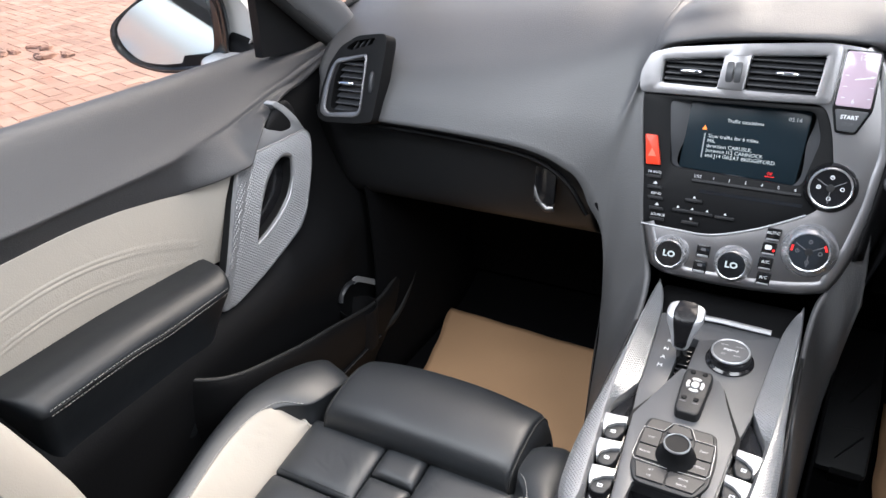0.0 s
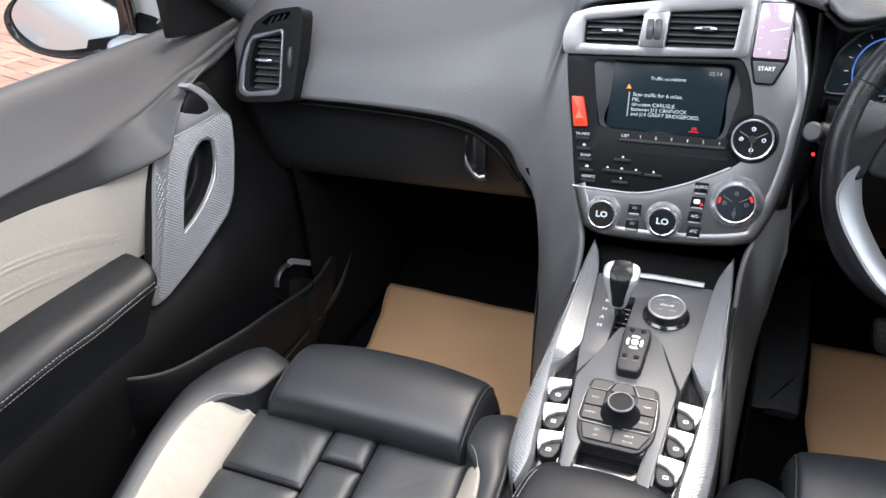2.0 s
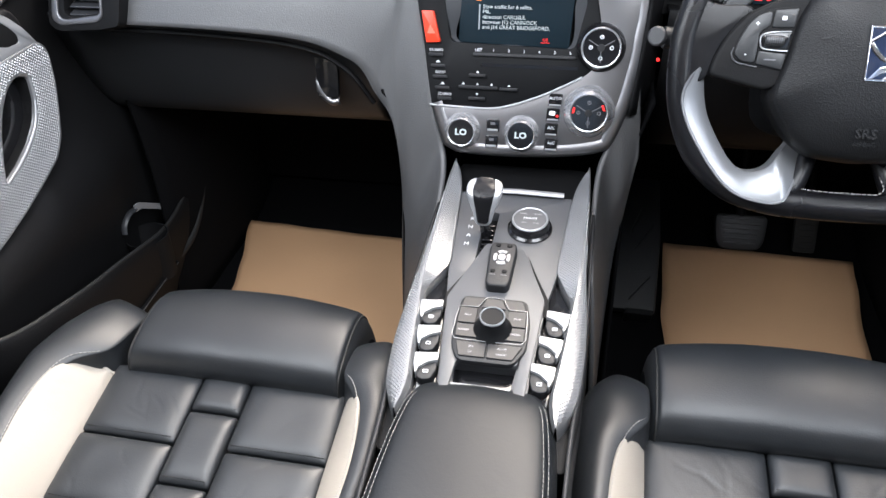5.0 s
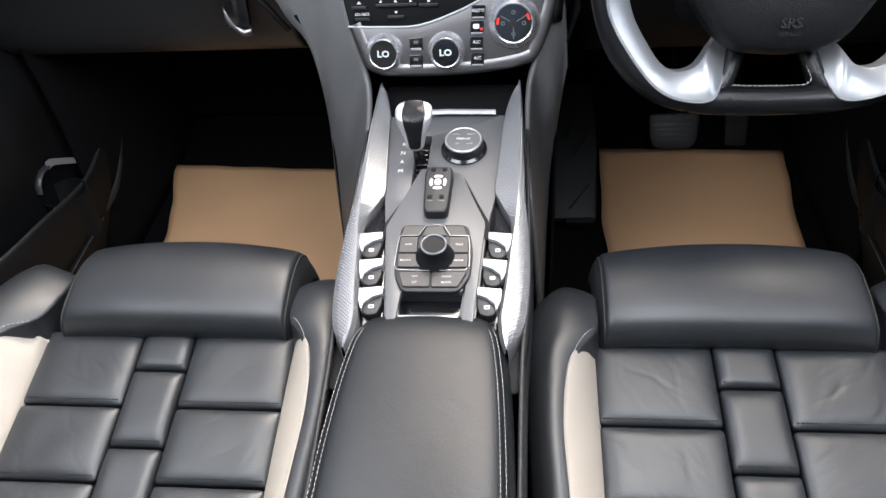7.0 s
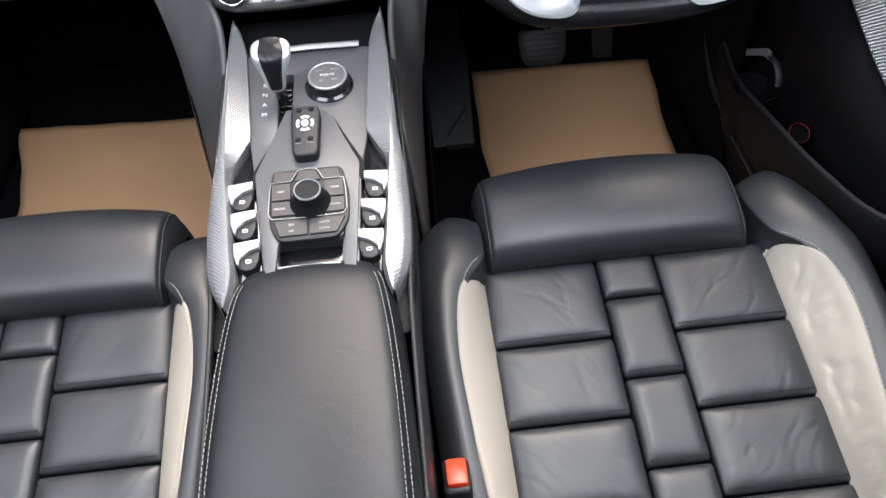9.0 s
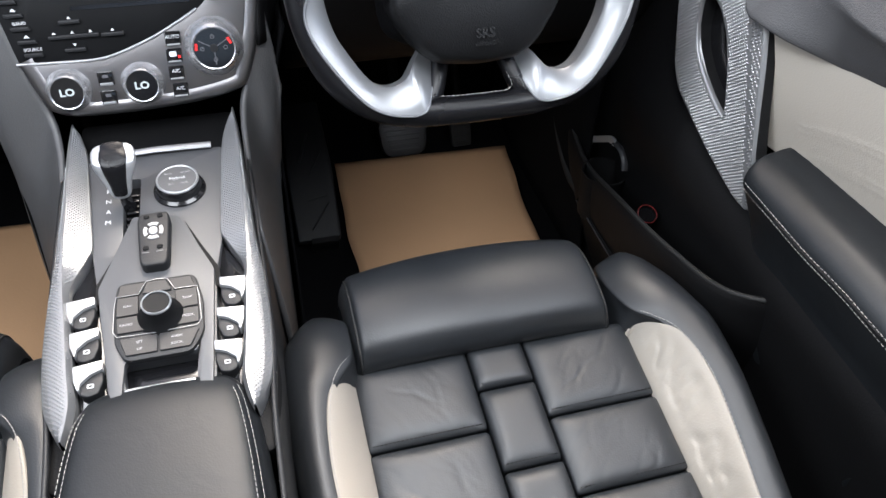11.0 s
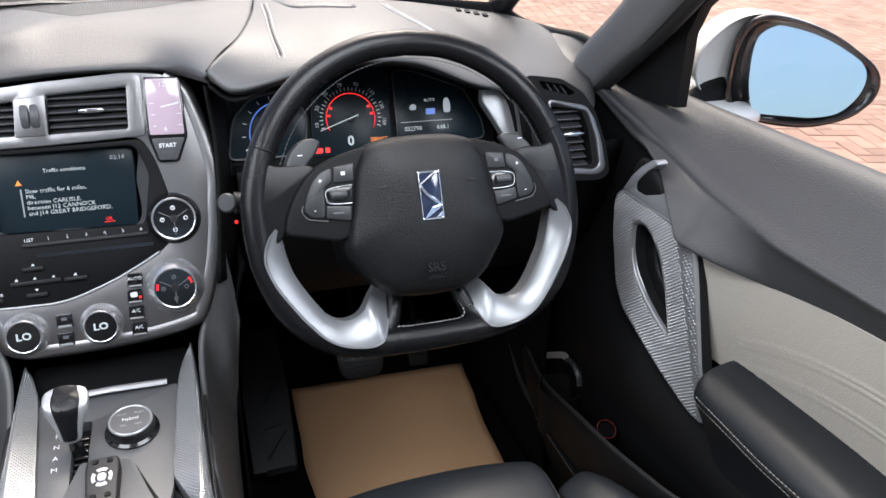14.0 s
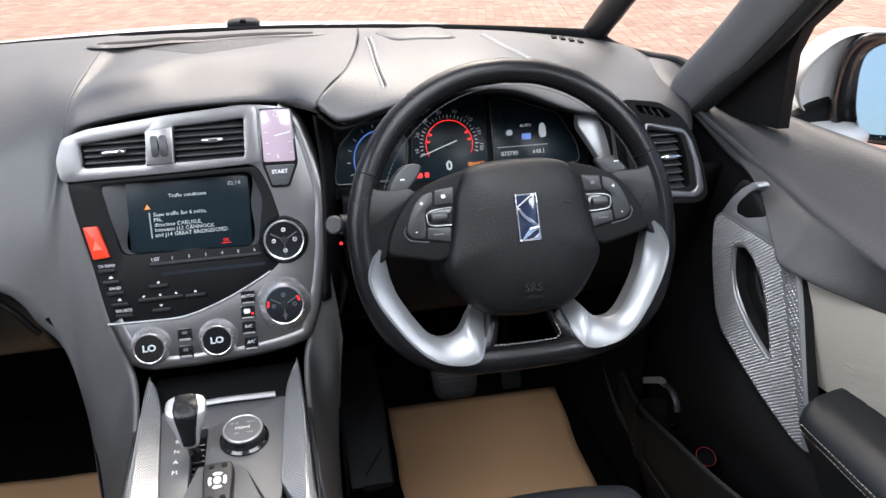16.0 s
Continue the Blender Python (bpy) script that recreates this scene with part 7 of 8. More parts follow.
    for a in (150, 170, 30, 10):
        box("red_mark", (0.004, 0.003, 0.0006), fr @ Matrix.Translation((cx + 0.029 * math.cos(radians(a)), cy + 0.029 * math.sin(radians(a)), 0.0008)), LIT_RED, sp, bevel=0)
    tube("needle", [tuple(fr @ Vector((cx + 0.010, cy + 0.004, 0.004))), tuple(fr @ Vector((cx - 0.042, cy - 0.014, 0.003)))], [0.0009, 0.0006], LIT_WHITE, sp, n=8)
    lathe("needle_hub", [(0.0, 0.0), (0.005, 0.0), (0.005, 0.002), (0.004, 0.003), (0.0, 0.003)], fr @ Matrix.Translation((cx, cy, 0)), HARD, sp, n=24)
    words("0", 0.018, on(fr, -0.002, -0.027, 0.0008), LIT_WHITE, sp, bold=0.0004)
    words("SERVICE", 0.0066, on(fr, 0.036, -0.027, 0.0008), LIT_AMBER, sp)
    plate("warning_light", rounded([(-0.052, -0.040), (-0.040, -0.040), (-0.040, -0.033), (-0.052, -0.033)], 0.003), fr, 0.0, 0.0008, LIT_RED, sp, bevel=0)
    plate("warning_light", rounded([(-0.037, -0.040), (-0.031, -0.040), (-0.031, -0.033), (-0.037, -0.033)], 0.002), fr, 0.0, 0.0008, LIT_RED, sp, bevel=0)
    # trip display
    f3 = rounded([(0.062, -0.040), (0.062, 0.062), (0.090, 0.060), (0.160, 0.034), (0.185, -0.010), (0.188, -0.036)], 0.010)
    tp = plate("trip_display", f3, fr, -0.005, 0.0, SCREEN, c, "black trip display")
    tube("dial_rim", [tuple(fr @ Vector((*p, 0.001))) for p in f3], 0.0009, SATIN, c, n=6, closed=True)
    words("AUTO", 0.0056, on(fr, 0.111, 0.020, 0.0008), LIT_WHITE, tp)
    plate("battery_symbol", rounded([(0.105, 0.001), (0.118, 0.001), (0.118, 0.009), (0.105, 0.009)], 0.001), fr, 0, 0.0008, LIT_BLUE, tp, bevel=0)
    plate("car_symbol", rounded([(0.131, 0.002), (0.140, 0.002), (0.141, 0.012), (0.139, 0.021), (0.1355, 0.0225), (0.132, 0.021), (0.130, 0.012)], 0.004), fr, 0, 0.0008, LIT_DIM, tp, bevel=0)
    plate("engine_symbol", rounded([(0.083, 0.008), (0.091, 0.008), (0.092, 0.014), (0.087, 0.0165), (0.082, 0.013)], 0.002), fr, 0, 0.0008, LIT_DIM, tp, bevel=0)
    plate("rule_line", [(0.068, -0.008), (0.142, -0.008), (0.142, -0.0072), (0.068, -0.0072)], fr, 0, 0.0008, LIT_DIM, tp, bevel=0)
    words("032790", 0.0082, on(fr, 0.085, -0.017, 0.0008), LIT_WHITE, tp)
    words("648.1", 0.0082, on(fr, 0.128, -0.017, 0.0008), LIT_WHITE, tp)
    # bright trim beside the trip display
    T = plane_frame((0, 0.195, 1.02), 24) @ Matrix.Translation((0, -1.02, 0))
    plate("side_trim", rounded([(0.500, 1.068), (0.528, 1.071), (0.578, 1.028), (0.606, 0.974), (0.538, 0.973), (0.517, 1.012), (0.497, 1.046)][::-1], 0.006), T, -0.010, 0.004, SILVER, c, "satin silver side trim", bevel=0.004, seg=3)
    return c


cluster = build_cluster()


# ---- steering wheel ----
def build_wheel():
    w = thing("steering_wheel", "black leather flat-bottomed steering wheel with silver lower spokes", "steering wheel", at=(0.348, 0.0, 1.0))
    # centre line of the rim: round above, drawn in to a flat foot
    ctrl = [(0, 0.1730), (0.045, 0.1680), (0.090, 0.1495), (0.1275, 0.1195), (0.1555, 0.079), (0.1715, 0.030), (0.1735, -0.015), (0.167, -0.058), (0.147, -0.100), (0.112, -0.130), (0.070, -0.1415), (0.035, -0.1435), (0, -0.144)]
    right = [(x, y) for x, y in ctrl]
    full = right + [(-x, y) for x, y in right[-2:0:-1]]
    base = [Vector((p[0], p[1], 0)) for p in catmull(full + [full[0]], 121)[:-1]]
    rad = []
    for p in base:
        rad.append(0.0140 + 0.0008 * max(0.0, min(1.0, (-0.06 - p.y) / 0.06)))
    tube("rim", [tuple(WHEEL @ p) for p in base], rad, RIM, w, "black leather rim", n=16, closed=True, up=tuple(WHEEL.to_3x3() @ Vector((0, 0, 1))), flat=0.95)
    for k, side in ((0, -1), (1, 1)):
        # seams between leather sections
        for y in (0.070, ):
            x = 0.1590 * side
            lathe("rim_seam", [(0.0135, -0.0006), (0.0145, -0.0006), (0.0145, 0.0006), (0.0135, 0.0006)], WHEEL @ Matrix.Translation((x, y, 0)) @ Matrix.Rotation(radians(22 * side), 4, 'Z') @ Matrix.Rotation(radians(90), 4, 'X'), DARK, w, n=24)
        # silver lower spoke, a bent blade from the side of the rim to a foot tucked under the hub
        # stations: outer edge and its height, inner edge and its height
        run = [((0.1568, -0.009), 0.0135, (0.1555, -0.010), 0.0130), ((0.1655, -0.0185), 0.0150, (0.1515, -0.0170), 0.002), ((0.1715, -0.0345), 0.0150, (0.1480, -0.036), -0.006), ((0.1705, -0.0500), 0.0150, (0.1452, -0.048), -0.008),
               ((0.1625, -0.0700), 0.0152, (0.1405, -0.061), -0.008), ((0.1490, -0.0920), 0.0156, (0.1305, -0.079), -0.008), ((0.1340, -0.1125), 0.0162, (0.1183, -0.0975), -0.008), ((0.1183, -0.1290), 0.0168, (0.1080, -0.1080), -0.008),
               ((0.1008, -0.1388), 0.0172, (0.0975, -0.1125), -0.008), ((0.0810, -0.1430), 0.0172, (0.0862, -0.1120), -0.009), ((0.0665, -0.1428), 0.0168, (0.0765, -0.1075), -0.010), ((0.0570, -0.1370), 0.0145, (0.0700, -0.1000), -0.012),
               ((0.0485, -0.1200), 0.0020, (0.0640, -0.0915), -0.016), ((0.0390, -0.0970), -0.0150, (0.0570, -0.0840), -0.022), ((0.0350, -0.0850), -0.0220, (0.0520, -0.0740), -0.026)]
        secs = []
        for o, zo, i, zi in run:
            o, i = Vector(o), Vector(i)
            lip = min(0.10, 0.0016 / max((o - i).length, 0.001))
            sec = [(o, zo - 0.016), (o, zo - 0.0012), (o.lerp(i, lip * 0.5), zo), (o.lerp(i, lip * 1.2), zo - 0.0002), (o.lerp(i, lip * 1.9), zo - 0.0016)]
            for k in (0.22, 0.34, 0.46, 0.58, 0.70, 0.82, 0.92):
                z = zo - 0.0016 + (zi - zo + 0.0016) * 0.62 * k ** 2.0
                sec.append((o.lerp(i, max(k, lip * 2.2)), z))
            sec += [(i, zo + (zi - zo) * 0.68), (i, zi - 0.014)]
            secs.append([(q.x * side, q.y, z) for q, z in sec])
        bm = ribbon_bm(secs, 90)
        bm.transform(WHEEL)
        part("lower_spoke", bm, SPOKE, w, "satin silver lower spoke", sharp=28)
        # leather sleeve along the foot
        tube("spoke_sleeve", [tuple(WHEEL @ Vector((x * side, y, z))) for x, y, z in ((0.060, -0.140, -0.004), (0.0475, -0.126, -0.006), (0.0385, -0.105, -0.013), (0.032, -0.082, -0.022))], [0.0115, 0.0105, 0.0095, 0.0095], RIM, w, "black leather spoke sleeve", n=14, res=16)
        # leather web where the upper spoke meets the rim
        g = [(-0.174, 0.070), (-0.158, 0.056), (-0.143, 0.0515), (-0.118, 0.053), (-0.108, 0.046), (-0.130, 0.026), (-0.142, 0.006), (-0.148, -0.020), (-0.168, -0.030), (-0.174, 0.02)]
        pts = [(x * -side, y) for x, y in g]
        if side > 0:
            pts = pts[::-1]
        plate("thumb_grip", rounded(pts, 0.010, 4), WHEEL, -0.012, 0.0105, RIM, w, "black leather web of the spoke", bevel=0.007, seg=4)
        # upper spoke carrying the switches
        u = [(-0.149, -0.017), (-0.144, 0.003), (-0.134, 0.0235), (-0.117, 0.045), (-0.091, 0.058), (-0.056, 0.067), (-0.060, 0.02), (-0.076, -0.022), (-0.092, -0.030)]
        pts = [(x * -side, y) for x, y in u]
        if side > 0:
            pts = pts[::-1]
        sp = plate("upper_spoke", rounded(pts, 0.008, 4), WHEEL, -0.014, 0.0165, DARK, w, "black plastic upper spoke", bevel=0.0045, seg=4)

        def raised(name, poly, z0, z1, mat, r=0.003, bevel=0.0012, label=""):
            q = [(x * -side, y) for x, y in poly]
            if side > 0:
                q = q[::-1]
            return plate(name, rounded(q, r, 4), WHEEL, z0, z1, mat, sp, label, bevel=bevel)
        raised("switch_pad", [(-0.129, 0.004), (-0.126, 0.018), (-0.118, 0.035), (-0.109, 0.0445), (-0.092, 0.0495), (-0.070, 0.0515), (-0.0795, -0.0105), (-0.106, -0.0065), (-0.123, -0.003)], 0.0145, 0.0172, DARK, 0.006, 0.001, "black switch pad")
        raised("switch_key", [(-0.127, 0.005), (-0.124, 0.018), (-0.1165, 0.0335), (-0.108, 0.0425), (-0.0955, 0.0465), (-0.0965, 0.0320), (-0.1055, 0.0265), (-0.1060, 0.008), (-0.1075, -0.0035), (-0.121, -0.0015)], 0.016, 0.0192, LID, 0.004)
        raised("switch_key", [(-0.0935, 0.0470), (-0.0720, 0.0495), (-0.0745, 0.0315), (-0.0950, 0.0310)], 0.016, 0.0192, LID, 0.002)
        raised("switch_key", [(-0.1045, 0.0085), (-0.0785, 0.0065), (-0.0810, -0.0090), (-0.1055, -0.0040)], 0.016, 0.0192, LID, 0.002)
        raised("roller_recess", [(-0.1040, 0.0250), (-0.0750, 0.0295), (-0.0775, 0.0085), (-0.1045, 0.0105)], 0.016, 0.0178, GLOSS, 0.004)
        fx = lambda x: x * -side
        tube("roller_rim", [tuple(WHEEL @ Vector((fx(x), y, 0.0188))) for x, y in ((-0.0765, 0.0275), (-0.094, 0.0265), (-0.1030, 0.0235), (-0.1040, 0.0170), (-0.1015, 0.0112), (-0.092, 0.0095), (-0.0780, 0.0092))], 0.0008, SILVER, sp, "thin bright rim of the roller", n=6, res=24)
        tube("pad_rim", [tuple(WHEEL @ Vector((fx(x), y, 0.0172))) for x, y in ((-0.1275, 0.011), (-0.1292, 0.0045), (-0.1245, -0.0026), (-0.115, -0.0052), (-0.104, -0.0070))], 0.0008, SATIN, sp, n=6, res=18)
        lathe("scroll_roller", [(0.0, -0.0085), (0.0045, -0.0085), (0.0052, -0.0070), (0.0052, 0.0070), (0.0045, 0.0085), (0.0, 0.0085)], WHEEL @ Matrix.Translation((fx(-0.0910), 0.0186, 0.0182)) @ Matrix.Rotation(radians(90), 4, 'Y'), SLAT, sp, "ribbed scroll roller", n=20)
        for k in range(7):
            tube("roller_rib", [tuple(WHEEL @ Vector((fx(-0.0970 + 0.002 * k), 0.0186 + 0.0052 * math.sin(a), 0.0182 + 0.0053 * math.cos(a)))) for a in np.linspace(-1.2, 1.2, 7)], 0.0004, SATIN, sp, n=5)
        for tx, q in (("+", (-0.1085, 0.0340)), ("-", (-0.1165, 0.0055))):
            words(tx, 0.0085, WHEEL @ Matrix.Translation((fx(q[0]), q[1], 0.0195)), PRINT, sp)
        box("key_symbol", (0.0042, 0.0036, 0.0004), WHEEL @ Matrix.Translation((fx(-0.0845), 0.0400, 0.0194)), PRINT_DIM if side > 0 else PRINT, sp, bevel=0)
        box("key_symbol", (0.0110, 0.0014, 0.0004), WHEEL @ Matrix.Translation((fx(-0.0930), 0.0005, 0.0194)), PRINT_DIM, sp, bevel=0)
        # shift paddle behind the spoke
        pd = [(-0.139, 0.050), (-0.132, 0.066), (-0.120, 0.0775), (-0.106, 0.0800), (-0.096, 0.0760), (-0.104, 0.062), (-0.120, 0.046)]
        pts = [(x * -side, y - (0.009 if side > 0 else 0.0)) for x, y in pd]
        if side > 0:
            pts = pts[::-1]
        pad = plate("shift_paddle", rounded(pts, 0.006, 4), WHEEL @ Matrix.Rotation(radians(-10 * side), 4, 'Y'), -0.030, -0.020, LID, w, "black shift paddle", bevel=0.004, seg=4)
        box("paddle_mark", (0.0052, 0.0011, 0.0004), WHEEL @ Matrix.Rotation(radians(-10 * side), 4, 'Y') @ Matrix.Translation((0.1215 * side, 0.0625, -0.0197)), PRINT, pad, bevel=0)
    # hub: a domed shield
    half = [(0.034, 0.0735), (0.0605, 0.0670), (0.0725, 0.044), (0.080, 0.0), (0.0900, -0.034), (0.086, -0.047), (0.064, -0.079), (0.044, -0.094)]
    hub = [(0.0, 0.0745)] + half + [(0.0, -0.098)] + [(-x, y) for x, y in half[::-1]]
    rh = rounded(hub, 0.010, 3)
    def ring_at(k, z, dy=0.0):
        return [tuple(WHEEL @ Vector((p[0] * k, p[1] * k + dy, z))) for p in rh]
    bm = loft_bm([ring_at(0.98, -0.03), ring_at(1.0, -0.006), ring_at(1.0, 0.006), ring_at(0.98, 0.015), ring_at(0.90, 0.026), ring_at(0.6, 0.035), ring_at(0.25, 0.038), ring_at(0.02, 0.038)], 26, len(rh), closed=True, caps=True)
    hb = part("airbag_cover", bm, GRAINED, w, "grained black airbag cover", sharp=70)
    words("SRS", 0.013, on(WHEEL, 0.0, -0.066, 0.0365), GRAINED, hb, bold=0.0004)
    words("AIRBAG", 0.006, on(WHEEL, 0.0, -0.076, 0.0355), GRAINED, hb)
    for x in (-0.048, 0.048):
        box("mould_mark", (0.008, 0.0012, 0.001), on(WHEEL, x, 0.022, 0.0355, -8 if x > 0 else 8), HARD, hb, bevel=0)
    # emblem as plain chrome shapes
    ol = [(-0.0125, 0.034), (0.0115, 0.034), (0.0125, -0.016), (-0.0115, -0.016)]
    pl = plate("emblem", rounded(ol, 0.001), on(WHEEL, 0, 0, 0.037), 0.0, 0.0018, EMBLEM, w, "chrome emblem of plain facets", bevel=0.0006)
    plate("rim_line", rounded(ol, 0.001), on(WHEEL, 0, 0, 0.0385), 0.0, 0.0014, CHROME, pl, bevel=0.0005, holes=[[(q[0] * 0.86, 0.009 + (q[1] - 0.009) * 0.93) for q in rounded(ol, 0.001)][::-1]])
    for blade in (((0.0105, 0.0325), (0.0055, 0.0325), (-0.0115, 0.0205), (-0.0115, 0.0185), (-0.0070, 0.0205)), ((-0.0115, 0.0180), (-0.0085, 0.0195), (-0.0030, 0.0125), (0.0115, -0.0005), (0.0115, -0.0030), (-0.0005, 0.0040), (-0.0070, 0.0100)),
                  ((0.0118, -0.0035), (0.0118, -0.0010), (0.0010, -0.0030), (-0.0085, -0.0145), (-0.0050, -0.0145)), ((0.0040, -0.0145), (0.0118, -0.0145), (0.0118, -0.0080))):
        bm = plate_bm(list(blade) if sum((b[0] - a[0]) * (b[1] + a[1]) for a, b in zip(blade, blade[1:] + blade[:1])) < 0 else list(blade)[::-1], -0.0002, 0.0016, 0.0009, 1)
        bm.transform(on(WHEEL, 0, 0, 0.0388))
        part("facet", bm, CHROME, pl, smooth=False)
    # foot bridge of leather between the silver spokes
    stitches("seam", [tuple(WHEEL @ Vector(p)) for p in ((-0.040, -0.1265, 0.008), (-0.02, -0.1275, 0.0085), (0.02, -0.1275, 0.0085), (0.030, -0.1265, 0.008), (0.036, -0.122, 0.004), (0.034, -0.112, -0.004), (0.029, -0.098, -0.012))], THREAD, w)
    stitches("seam", [tuple(WHEEL @ Vector((0.1545 * math.cos(a), 0.155 * math.sin(a), 0.006))) for a in np.linspace(radians(20), radians(160), 12)], SATIN, w, r=0.0004)
    # column shroud
    bm = puff_bm((0.15, 0.13, 0.16), 4, 6)
    bm.transform(WHEEL @ Matrix.Translation((0, -0.02, -0.12)))
    part("column_shroud", bm, DARK, w, "black column shroud", sharp=70)
    # stalk with bright tip
    tube("stalk", [tuple(WHEEL @ Vector(p)) for p in ((-0.06, 0.01, -0.06), (-0.14, 0.02, -0.06), (-0.19, 0.022, -0.055))], [0.008, 0.009, 0.012], HARD, w, "black column stalk", n=12, res=10)
    lathe("stalk_cap", [(0.0, 0.0), (0.0105, 0.0), (0.0105, 0.006), (0.0085, 0.008), (0.0, 0.008)], WHEEL @ Matrix.Translation((-0.196, 0.0225, -0.050)) @ Matrix.Rotation(radians(-20), 4, 'Y'), SLAT, w, "dark stalk cap", n=20)
    lathe("warning_light", [(0.0, 0.0), (0.0022, 0.0), (0.0022, 0.002), (0.0, 0.003)], pose(0.163, 0.150, 0.931, 80), LIT_RED, w, "small red warning light", n=12)
    return w


wheel = build_wheel()


# ---- loose things and footwell ----
def build_key():
    k = thing("remote_key", "black remote key standing in the console slot", "remote key", at=tuple(CONSOLE @ Vector((-0.003, 0.066, 0.0))))
    q = on(CONSOLE, -0.001, 0.054, 0.004) @ Matrix.Diagonal((0.84, 1, 1, 1))
    plate("case", rounded([(-0.0165, 0.038), (0.0165, 0.038), (0.0195, 0.028), (0.0165, -0.030), (0.012, -0.036), (-0.012, -0.036), (-0.0165, -0.030), (-0.0195, 0.028)], 0.004), q, -0.006, 0.010, HARD, k, "black key case", bevel=0.003, seg=3)
    for a in (45, 135, 225, 315):
        arc = [(0.012 * math.cos(radians(a + t)), 0.012 * math.sin(radians(a + t))) for t in np.linspace(-34, 34, 8)] + [(0.0075 * math.cos(radians(a + t)), 0.0075 * math.sin(radians(a + t))) for t in np.linspace(34, -34, 8)]
        plate("ring_button", arc, q @ Matrix.Translation((0, 0.010, 0.010)) @ Matrix.Rotation(radians(45), 4, 'Z'), -0.0005, 0.0012, SILVER, k, "pale button", bevel=0.0004, seg=1)
    lathe("round_button", [(0.0, -0.001), (0.0055, -0.001), (0.0055, 0.001), (0.0045, 0.0018), (0.0, 0.0018)], q @ Matrix.Translation((0, 0.010, 0.010)), SILVER, k, n=20)
    for u, v in ((-0.008, 0.031), (0.008, 0.031), (-0.009, -0.013), (0.007, -0.013)):
        puff("button", (0.007, 0.006, 0.003), q @ Matrix.Translation((u, v, 0.010)), DARK, k, p=3, n=4)
    for u in (-0.009, 0.007):
        plate("label_bar", [(u - 0.004, -0.0195), (u + 0.004, -0.0195), (u + 0.004, -0.0185), (u - 0.004, -0.0185)], q, 0.010, 0.0104, PRINT_DIM, k, bevel=0)
    return k


key = build_key()


def build_mat(name, rows, label):
    """A sheet of paper laid on the carpet."""
    bm = loft_bm(rows, 24, 24)
    for v in bm.verts:
        v.co.z += 0.0035 * noise.noise(Vector((v.co.x * 9, v.co.y * 9, 3)))
        v.co.x += 0.005 * noise.noise(Vector((v.co.x * 4, v.co.y * 11, 7)))
        v.co.y += 0.004 * noise.noise(Vector((v.co.x * 13, v.co.y * 4, 9)))
    bmesh.ops.recalc_face_normals(bm, faces=bm.faces)
    me = bpy.data.meshes.new(name)
    bm.to_mesh(me)
    bm.free()
    me.materials.append(KRAFT)
    me.shade_smooth()
    ob = add(name, me)
    so = ob.modifiers.new("thickness", 'SOLIDIFY')
    so.thickness, so.offset = 0.0012, 1
    return tagged(ob, label, "paper mat", "paper mats")


build_mat("paper_mat", [[(-0.641, 0.479, 0.368), (-0.615, 0.36, 0.356), (-0.60, 0.24, 0.352), (-0.66, 0.05, 0.352)],
                        [(-0.46, 0.470, 0.366), (-0.45, 0.36, 0.356), (-0.45, 0.24, 0.352), (-0.45, 0.05, 0.352)],
                        [(-0.20, 0.455, 0.370), (-0.20, 0.36, 0.357), (-0.20, 0.24, 0.353), (-0.20, 0.05, 0.353)]], "brown kraft paper mat laid in the passenger footwell")
build_mat("paper_mat", [[(0.257, 0.525, 0.364), (0.252, 0.38, 0.356), (0.250, 0.21, 0.352), (0.248, 0.05, 0.352)],
                        [(0.44, 0.520, 0.364), (0.435, 0.38, 0.356), (0.43, 0.21, 0.352), (0.42, 0.05, 0.352)],
                        [(0.622, 0.514, 0.364), (0.610, 0.38, 0.356), (0.596, 0.22, 0.352), (0.585, 0.05, 0.352)]], "brown kraft paper mat laid in the driver footwell")


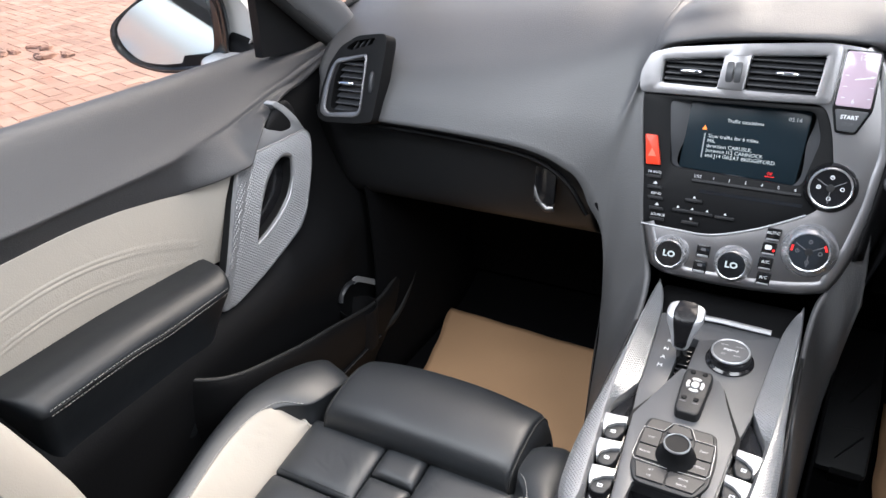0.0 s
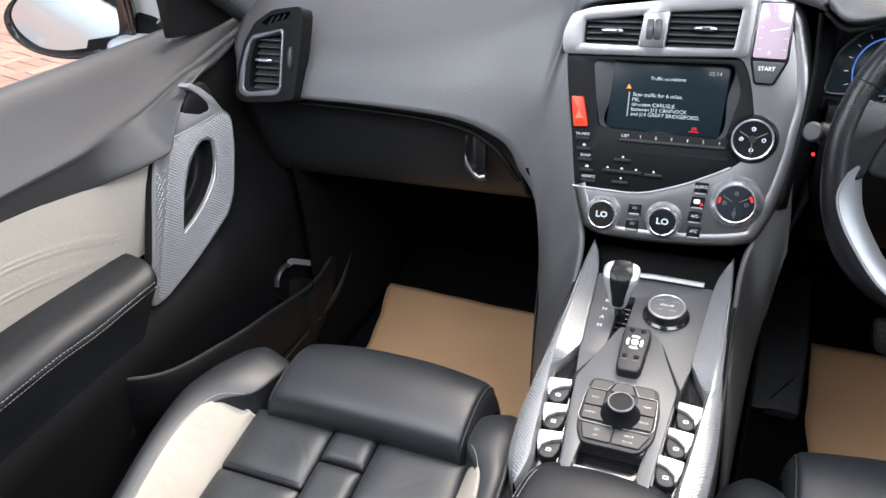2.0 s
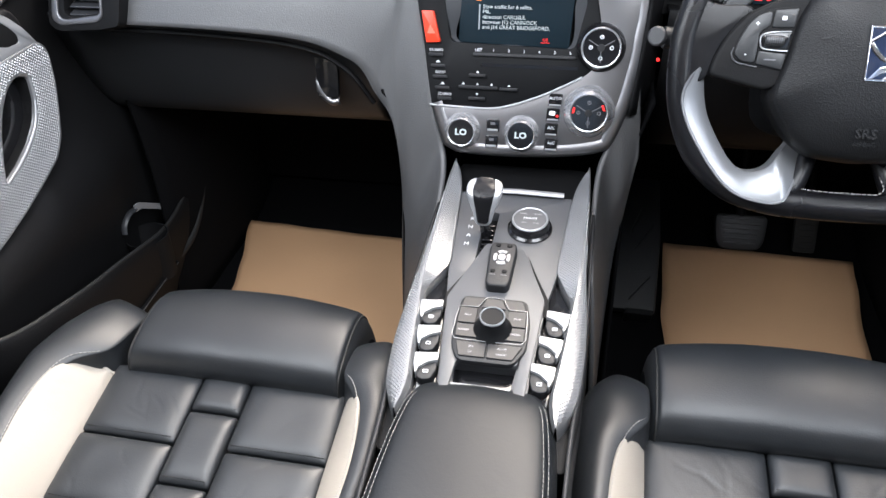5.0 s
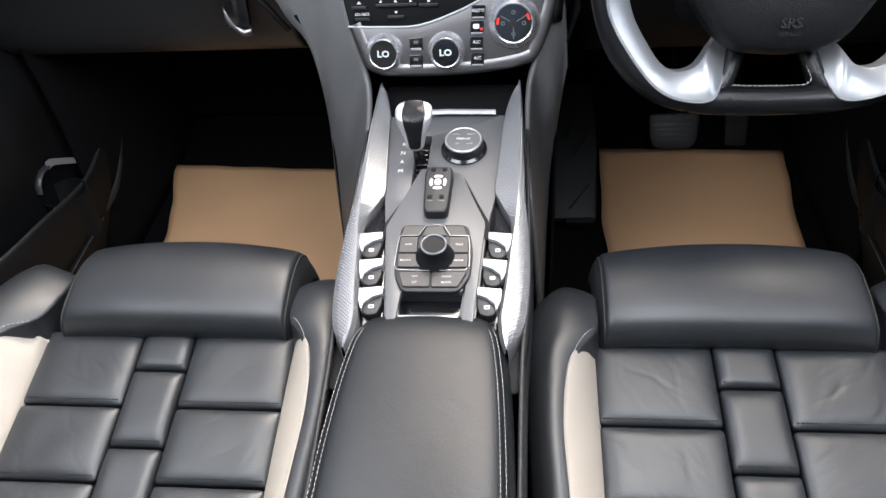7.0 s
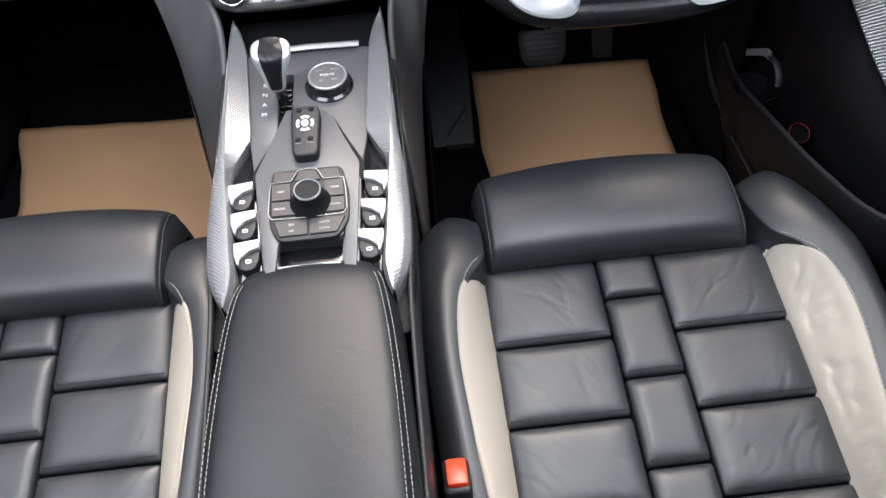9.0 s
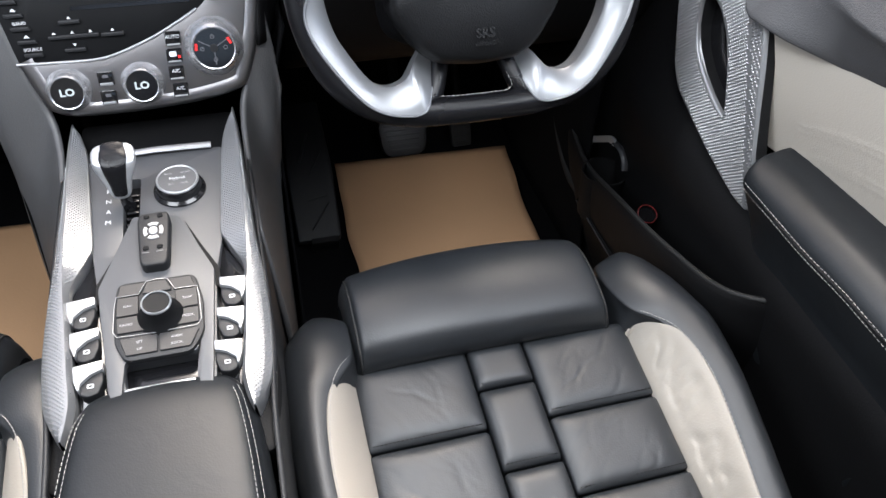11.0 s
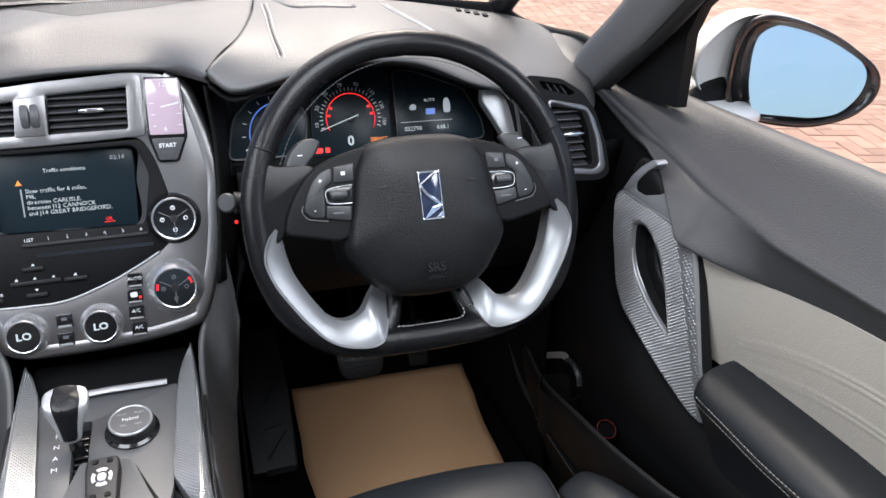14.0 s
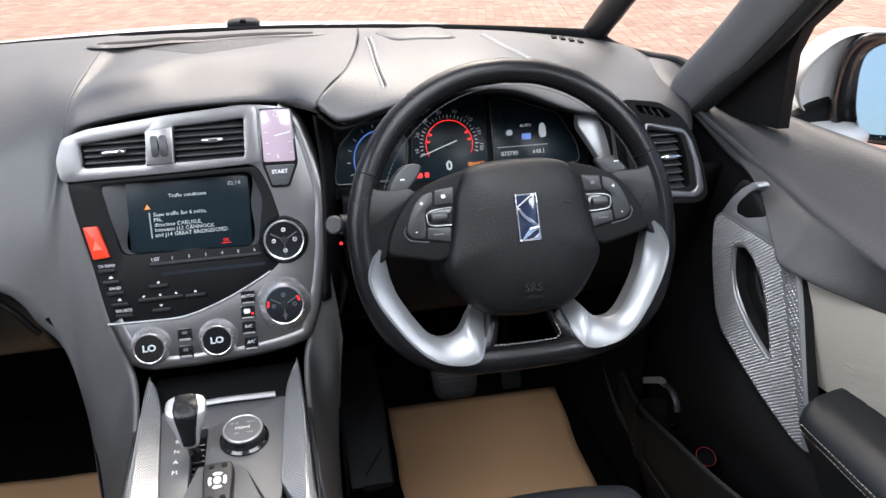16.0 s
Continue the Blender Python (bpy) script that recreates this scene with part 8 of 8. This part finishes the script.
def build_pedals():
    p = thing("brake_pedal", "broad ribbed rubber brake pedal", "pedal", at=(0.405, 0.56, 0.40))
    q = pose(0.405, 0.545, 0.400, 55)
    plate("pad", rounded([(-0.052, 0.030), (0.052, 0.030), (0.046, -0.030), (0.030, -0.042), (-0.030, -0.042), (-0.046, -0.030)], 0.014), q, -0.008, 0.008, SLAT, p, "ribbed rubber pad", bevel=0.004)
    for k in range(6):
        box("rib", (0.080 - 0.004 * k, 0.004, 0.004), q @ Matrix.Translation((0, 0.022 - 0.010 * k, 0.009)), SLAT, p, bevel=0.001, seg=1)
    tube("arm", [(0.405, 0.555, 0.41), (0.40, 0.62, 0.52), (0.40, 0.66, 0.70)], 0.010, DARK, p, n=8, res=10)
    a = thing("accelerator_pedal", "narrow black accelerator pedal", "pedal", at=(0.53, 0.56, 0.40))
    q = pose(0.530, 0.550, 0.395, 60)
    plate("pad", rounded([(-0.022, 0.060), (0.024, 0.060), (0.022, -0.036), (-0.020, -0.036)], 0.008), q, -0.006, 0.006, RUBBER, a, bevel=0.003)
    for k in range(7):
        box("rib", (0.034, 0.003, 0.003), q @ Matrix.Translation((0, 0.045 - 0.012 * k, 0.007)), RUBBER, a, bevel=0.001, seg=1)
    tube("arm", [(0.53, 0.575, 0.44), (0.53, 0.64, 0.56), (0.53, 0.66, 0.70)], 0.008, DARK, a, n=8, res=10)
    f = thing("footrest", "grey grained plastic footrest beside the tunnel", "footrest", at=(0.205, 0.42, 0.36))
    pts = [(-0.048, -0.13), (0.030, -0.13), (0.036, 0.02), (0.030, 0.16), (-0.036, 0.16), (-0.048, 0.02)]
    q = Matrix.Translation((0.205, 0.42, 0.424)) @ Matrix.Rotation(math.atan(0.45), 4, 'X')
    plate("plate", rounded(pts, 0.006), q, -0.012, 0.004, HARD, f, bevel=0.003)
    for (x0, y0, x1, y1) in ((-0.02, -0.11, 0.018, -0.06), (-0.02, -0.05, 0.018, -0.045), (-0.01, 0.0, 0.02, 0.05), (-0.022, 0.03, 0.0, 0.09)):
        tube("relief_line", [tuple(q @ Vector((x0, y0, 0.004))), tuple(q @ Vector((x1, y1, 0.004)))], 0.002, HARD, f, n=6)
    box("bracket", (0.05, 0.26, 0.03), Matrix.Translation((0.205, 0.42, 0.395)) @ Matrix.Rotation(math.atan(0.3), 4, 'X'), DARK, f)


build_pedals()


def build_buckle(s):
    b = thing("belt_buckle", "red and black seat belt buckle beside the armrest", "belt buckle", "belt buckles", at=(0.118 * s, -0.40, 0.60))
    q = pose(0.120, -0.448, 0.592, -16)
    box("case", (0.026, 0.040, 0.10), q, HARD, b, "black buckle case", bevel=0.005, seg=3, side=s)
    box("button", (0.020, 0.030, 0.010), q @ Matrix.Translation((0, 0.0, 0.051)), RED, b, "red release button", bevel=0.003, side=s)
    tube("stem", [(0.122, -0.43, 0.58), (0.124, -0.44, 0.50), (0.13, -0.45, 0.40)], 0.008, DARK, b, n=8, side=s)


build_buckle(1)


# ---- paving pieces ----
def paver_mesh(w, l, h=0.03):
    bm = bmesh.new()
    bmesh.ops.create_cube(bm, size=1.0)
    bm.transform(Matrix.Diagonal((l - 0.005, w - 0.005, h, 1)))
    es = [e for e in bm.edges if all(v.co.z > 0 for v in e.verts)]
    bmesh.ops.bevel(bm, geom=es, offset=0.004, segments=1, affect='EDGES')
    me = bpy.data.meshes.new("paver")
    bm.to_mesh(me)
    bm.free()
    me.materials.append(PAVER)
    return me


def build_paving():
    w, l = 0.105, 0.21
    me = paver_mesh(w, l)
    turn = Matrix.Rotation(radians(-15), 4, 'Z')
    spots = []
    # herringbone cells: each step places one lying and one standing block
    for i in range(-110, 130):
        for j in range(-60, 90):
            ox = (i + 2 * j) * w
            oy = (i - 2 * j) * w
            for dx, dy, a in ((w, w / 2, 0), (2.5 * w, 0.0, 90)):
                p = turn @ Vector((ox + dx, oy + dy, 0))
                spots.append((p.x, p.y, a))
    near, rest = [], []
    for x, y, a in spots:
        if not (-9.0 < x < 9.0 and -5.5 < y < 11.5):
            continue
        if -5.0 < x < -3.2 and 1.3 < y < 2.9 or 2.9 < x < 3.9 and 2.4 < y < 3.6:
            near.append((x, y, a))
        else:
            rest.append((x, y, a))
    rng = random.Random(4)
    near.sort(key=lambda q: abs(q[0]))
    for x, y, a in near[:300]:
        ob = new("paver", me)
        ob.parent = ground
        ob.matrix_basis = pose(x, y, -0.010 + rng.uniform(-0.002, 0.002), rng.uniform(-0.5, 0.5), rng.uniform(-0.5, 0.5), a - 15)
    rest += near[300:]
    cv = [v.co.copy() for v in me.vertices]
    cf = [tuple(p.vertices) for p in me.polygons if p.normal.z > -0.5]
    verts, faces = [], []
    for x, y, a in rest:
        m = pose(x, y, -0.010 + rng.uniform(-0.002, 0.002), rng.uniform(-0.4, 0.4), rng.uniform(-0.4, 0.4), a - 15)
        b = len(verts)
        verts += [tuple(m @ v) for v in cv]
        faces += [tuple(b + k for k in f) for f in cf]
    ob = add("pavers", mesh_of("pavers", verts, faces, PAVER, smooth=False))
    ob.parent = ground
    tagged(ob, "orange clay block paving laid in herringbone", "", kind="stuff")


build_paving()


def build_rubble():
    """Broken paving blocks lying loose beside a hollow in the yard."""
    rr = random.Random(11)
    for k in range(7):
        bm = puff_bm((rr.uniform(0.08, 0.16), rr.uniform(0.06, 0.10), rr.uniform(0.03, 0.045)), 5, 3)
        for v in bm.verts:
            v.co += Vector((rr.uniform(-1, 1), rr.uniform(-1, 1), rr.uniform(-1, 1))) * 0.008
        bm.transform(pose(-5.35 - 0.10 * k + rr.uniform(-0.08, 0.08), 2.80 + rr.uniform(-0.16, 0.16), 0.016, rr.uniform(-12, 12), rr.uniform(-12, 12), rr.uniform(0, 180)))
        ob = part("broken_paver", bm, PAVER, None, smooth=False)
        tagged(ob, "broken orange paving block lying loose on the yard", "paving block", "loose paving blocks")


build_rubble()
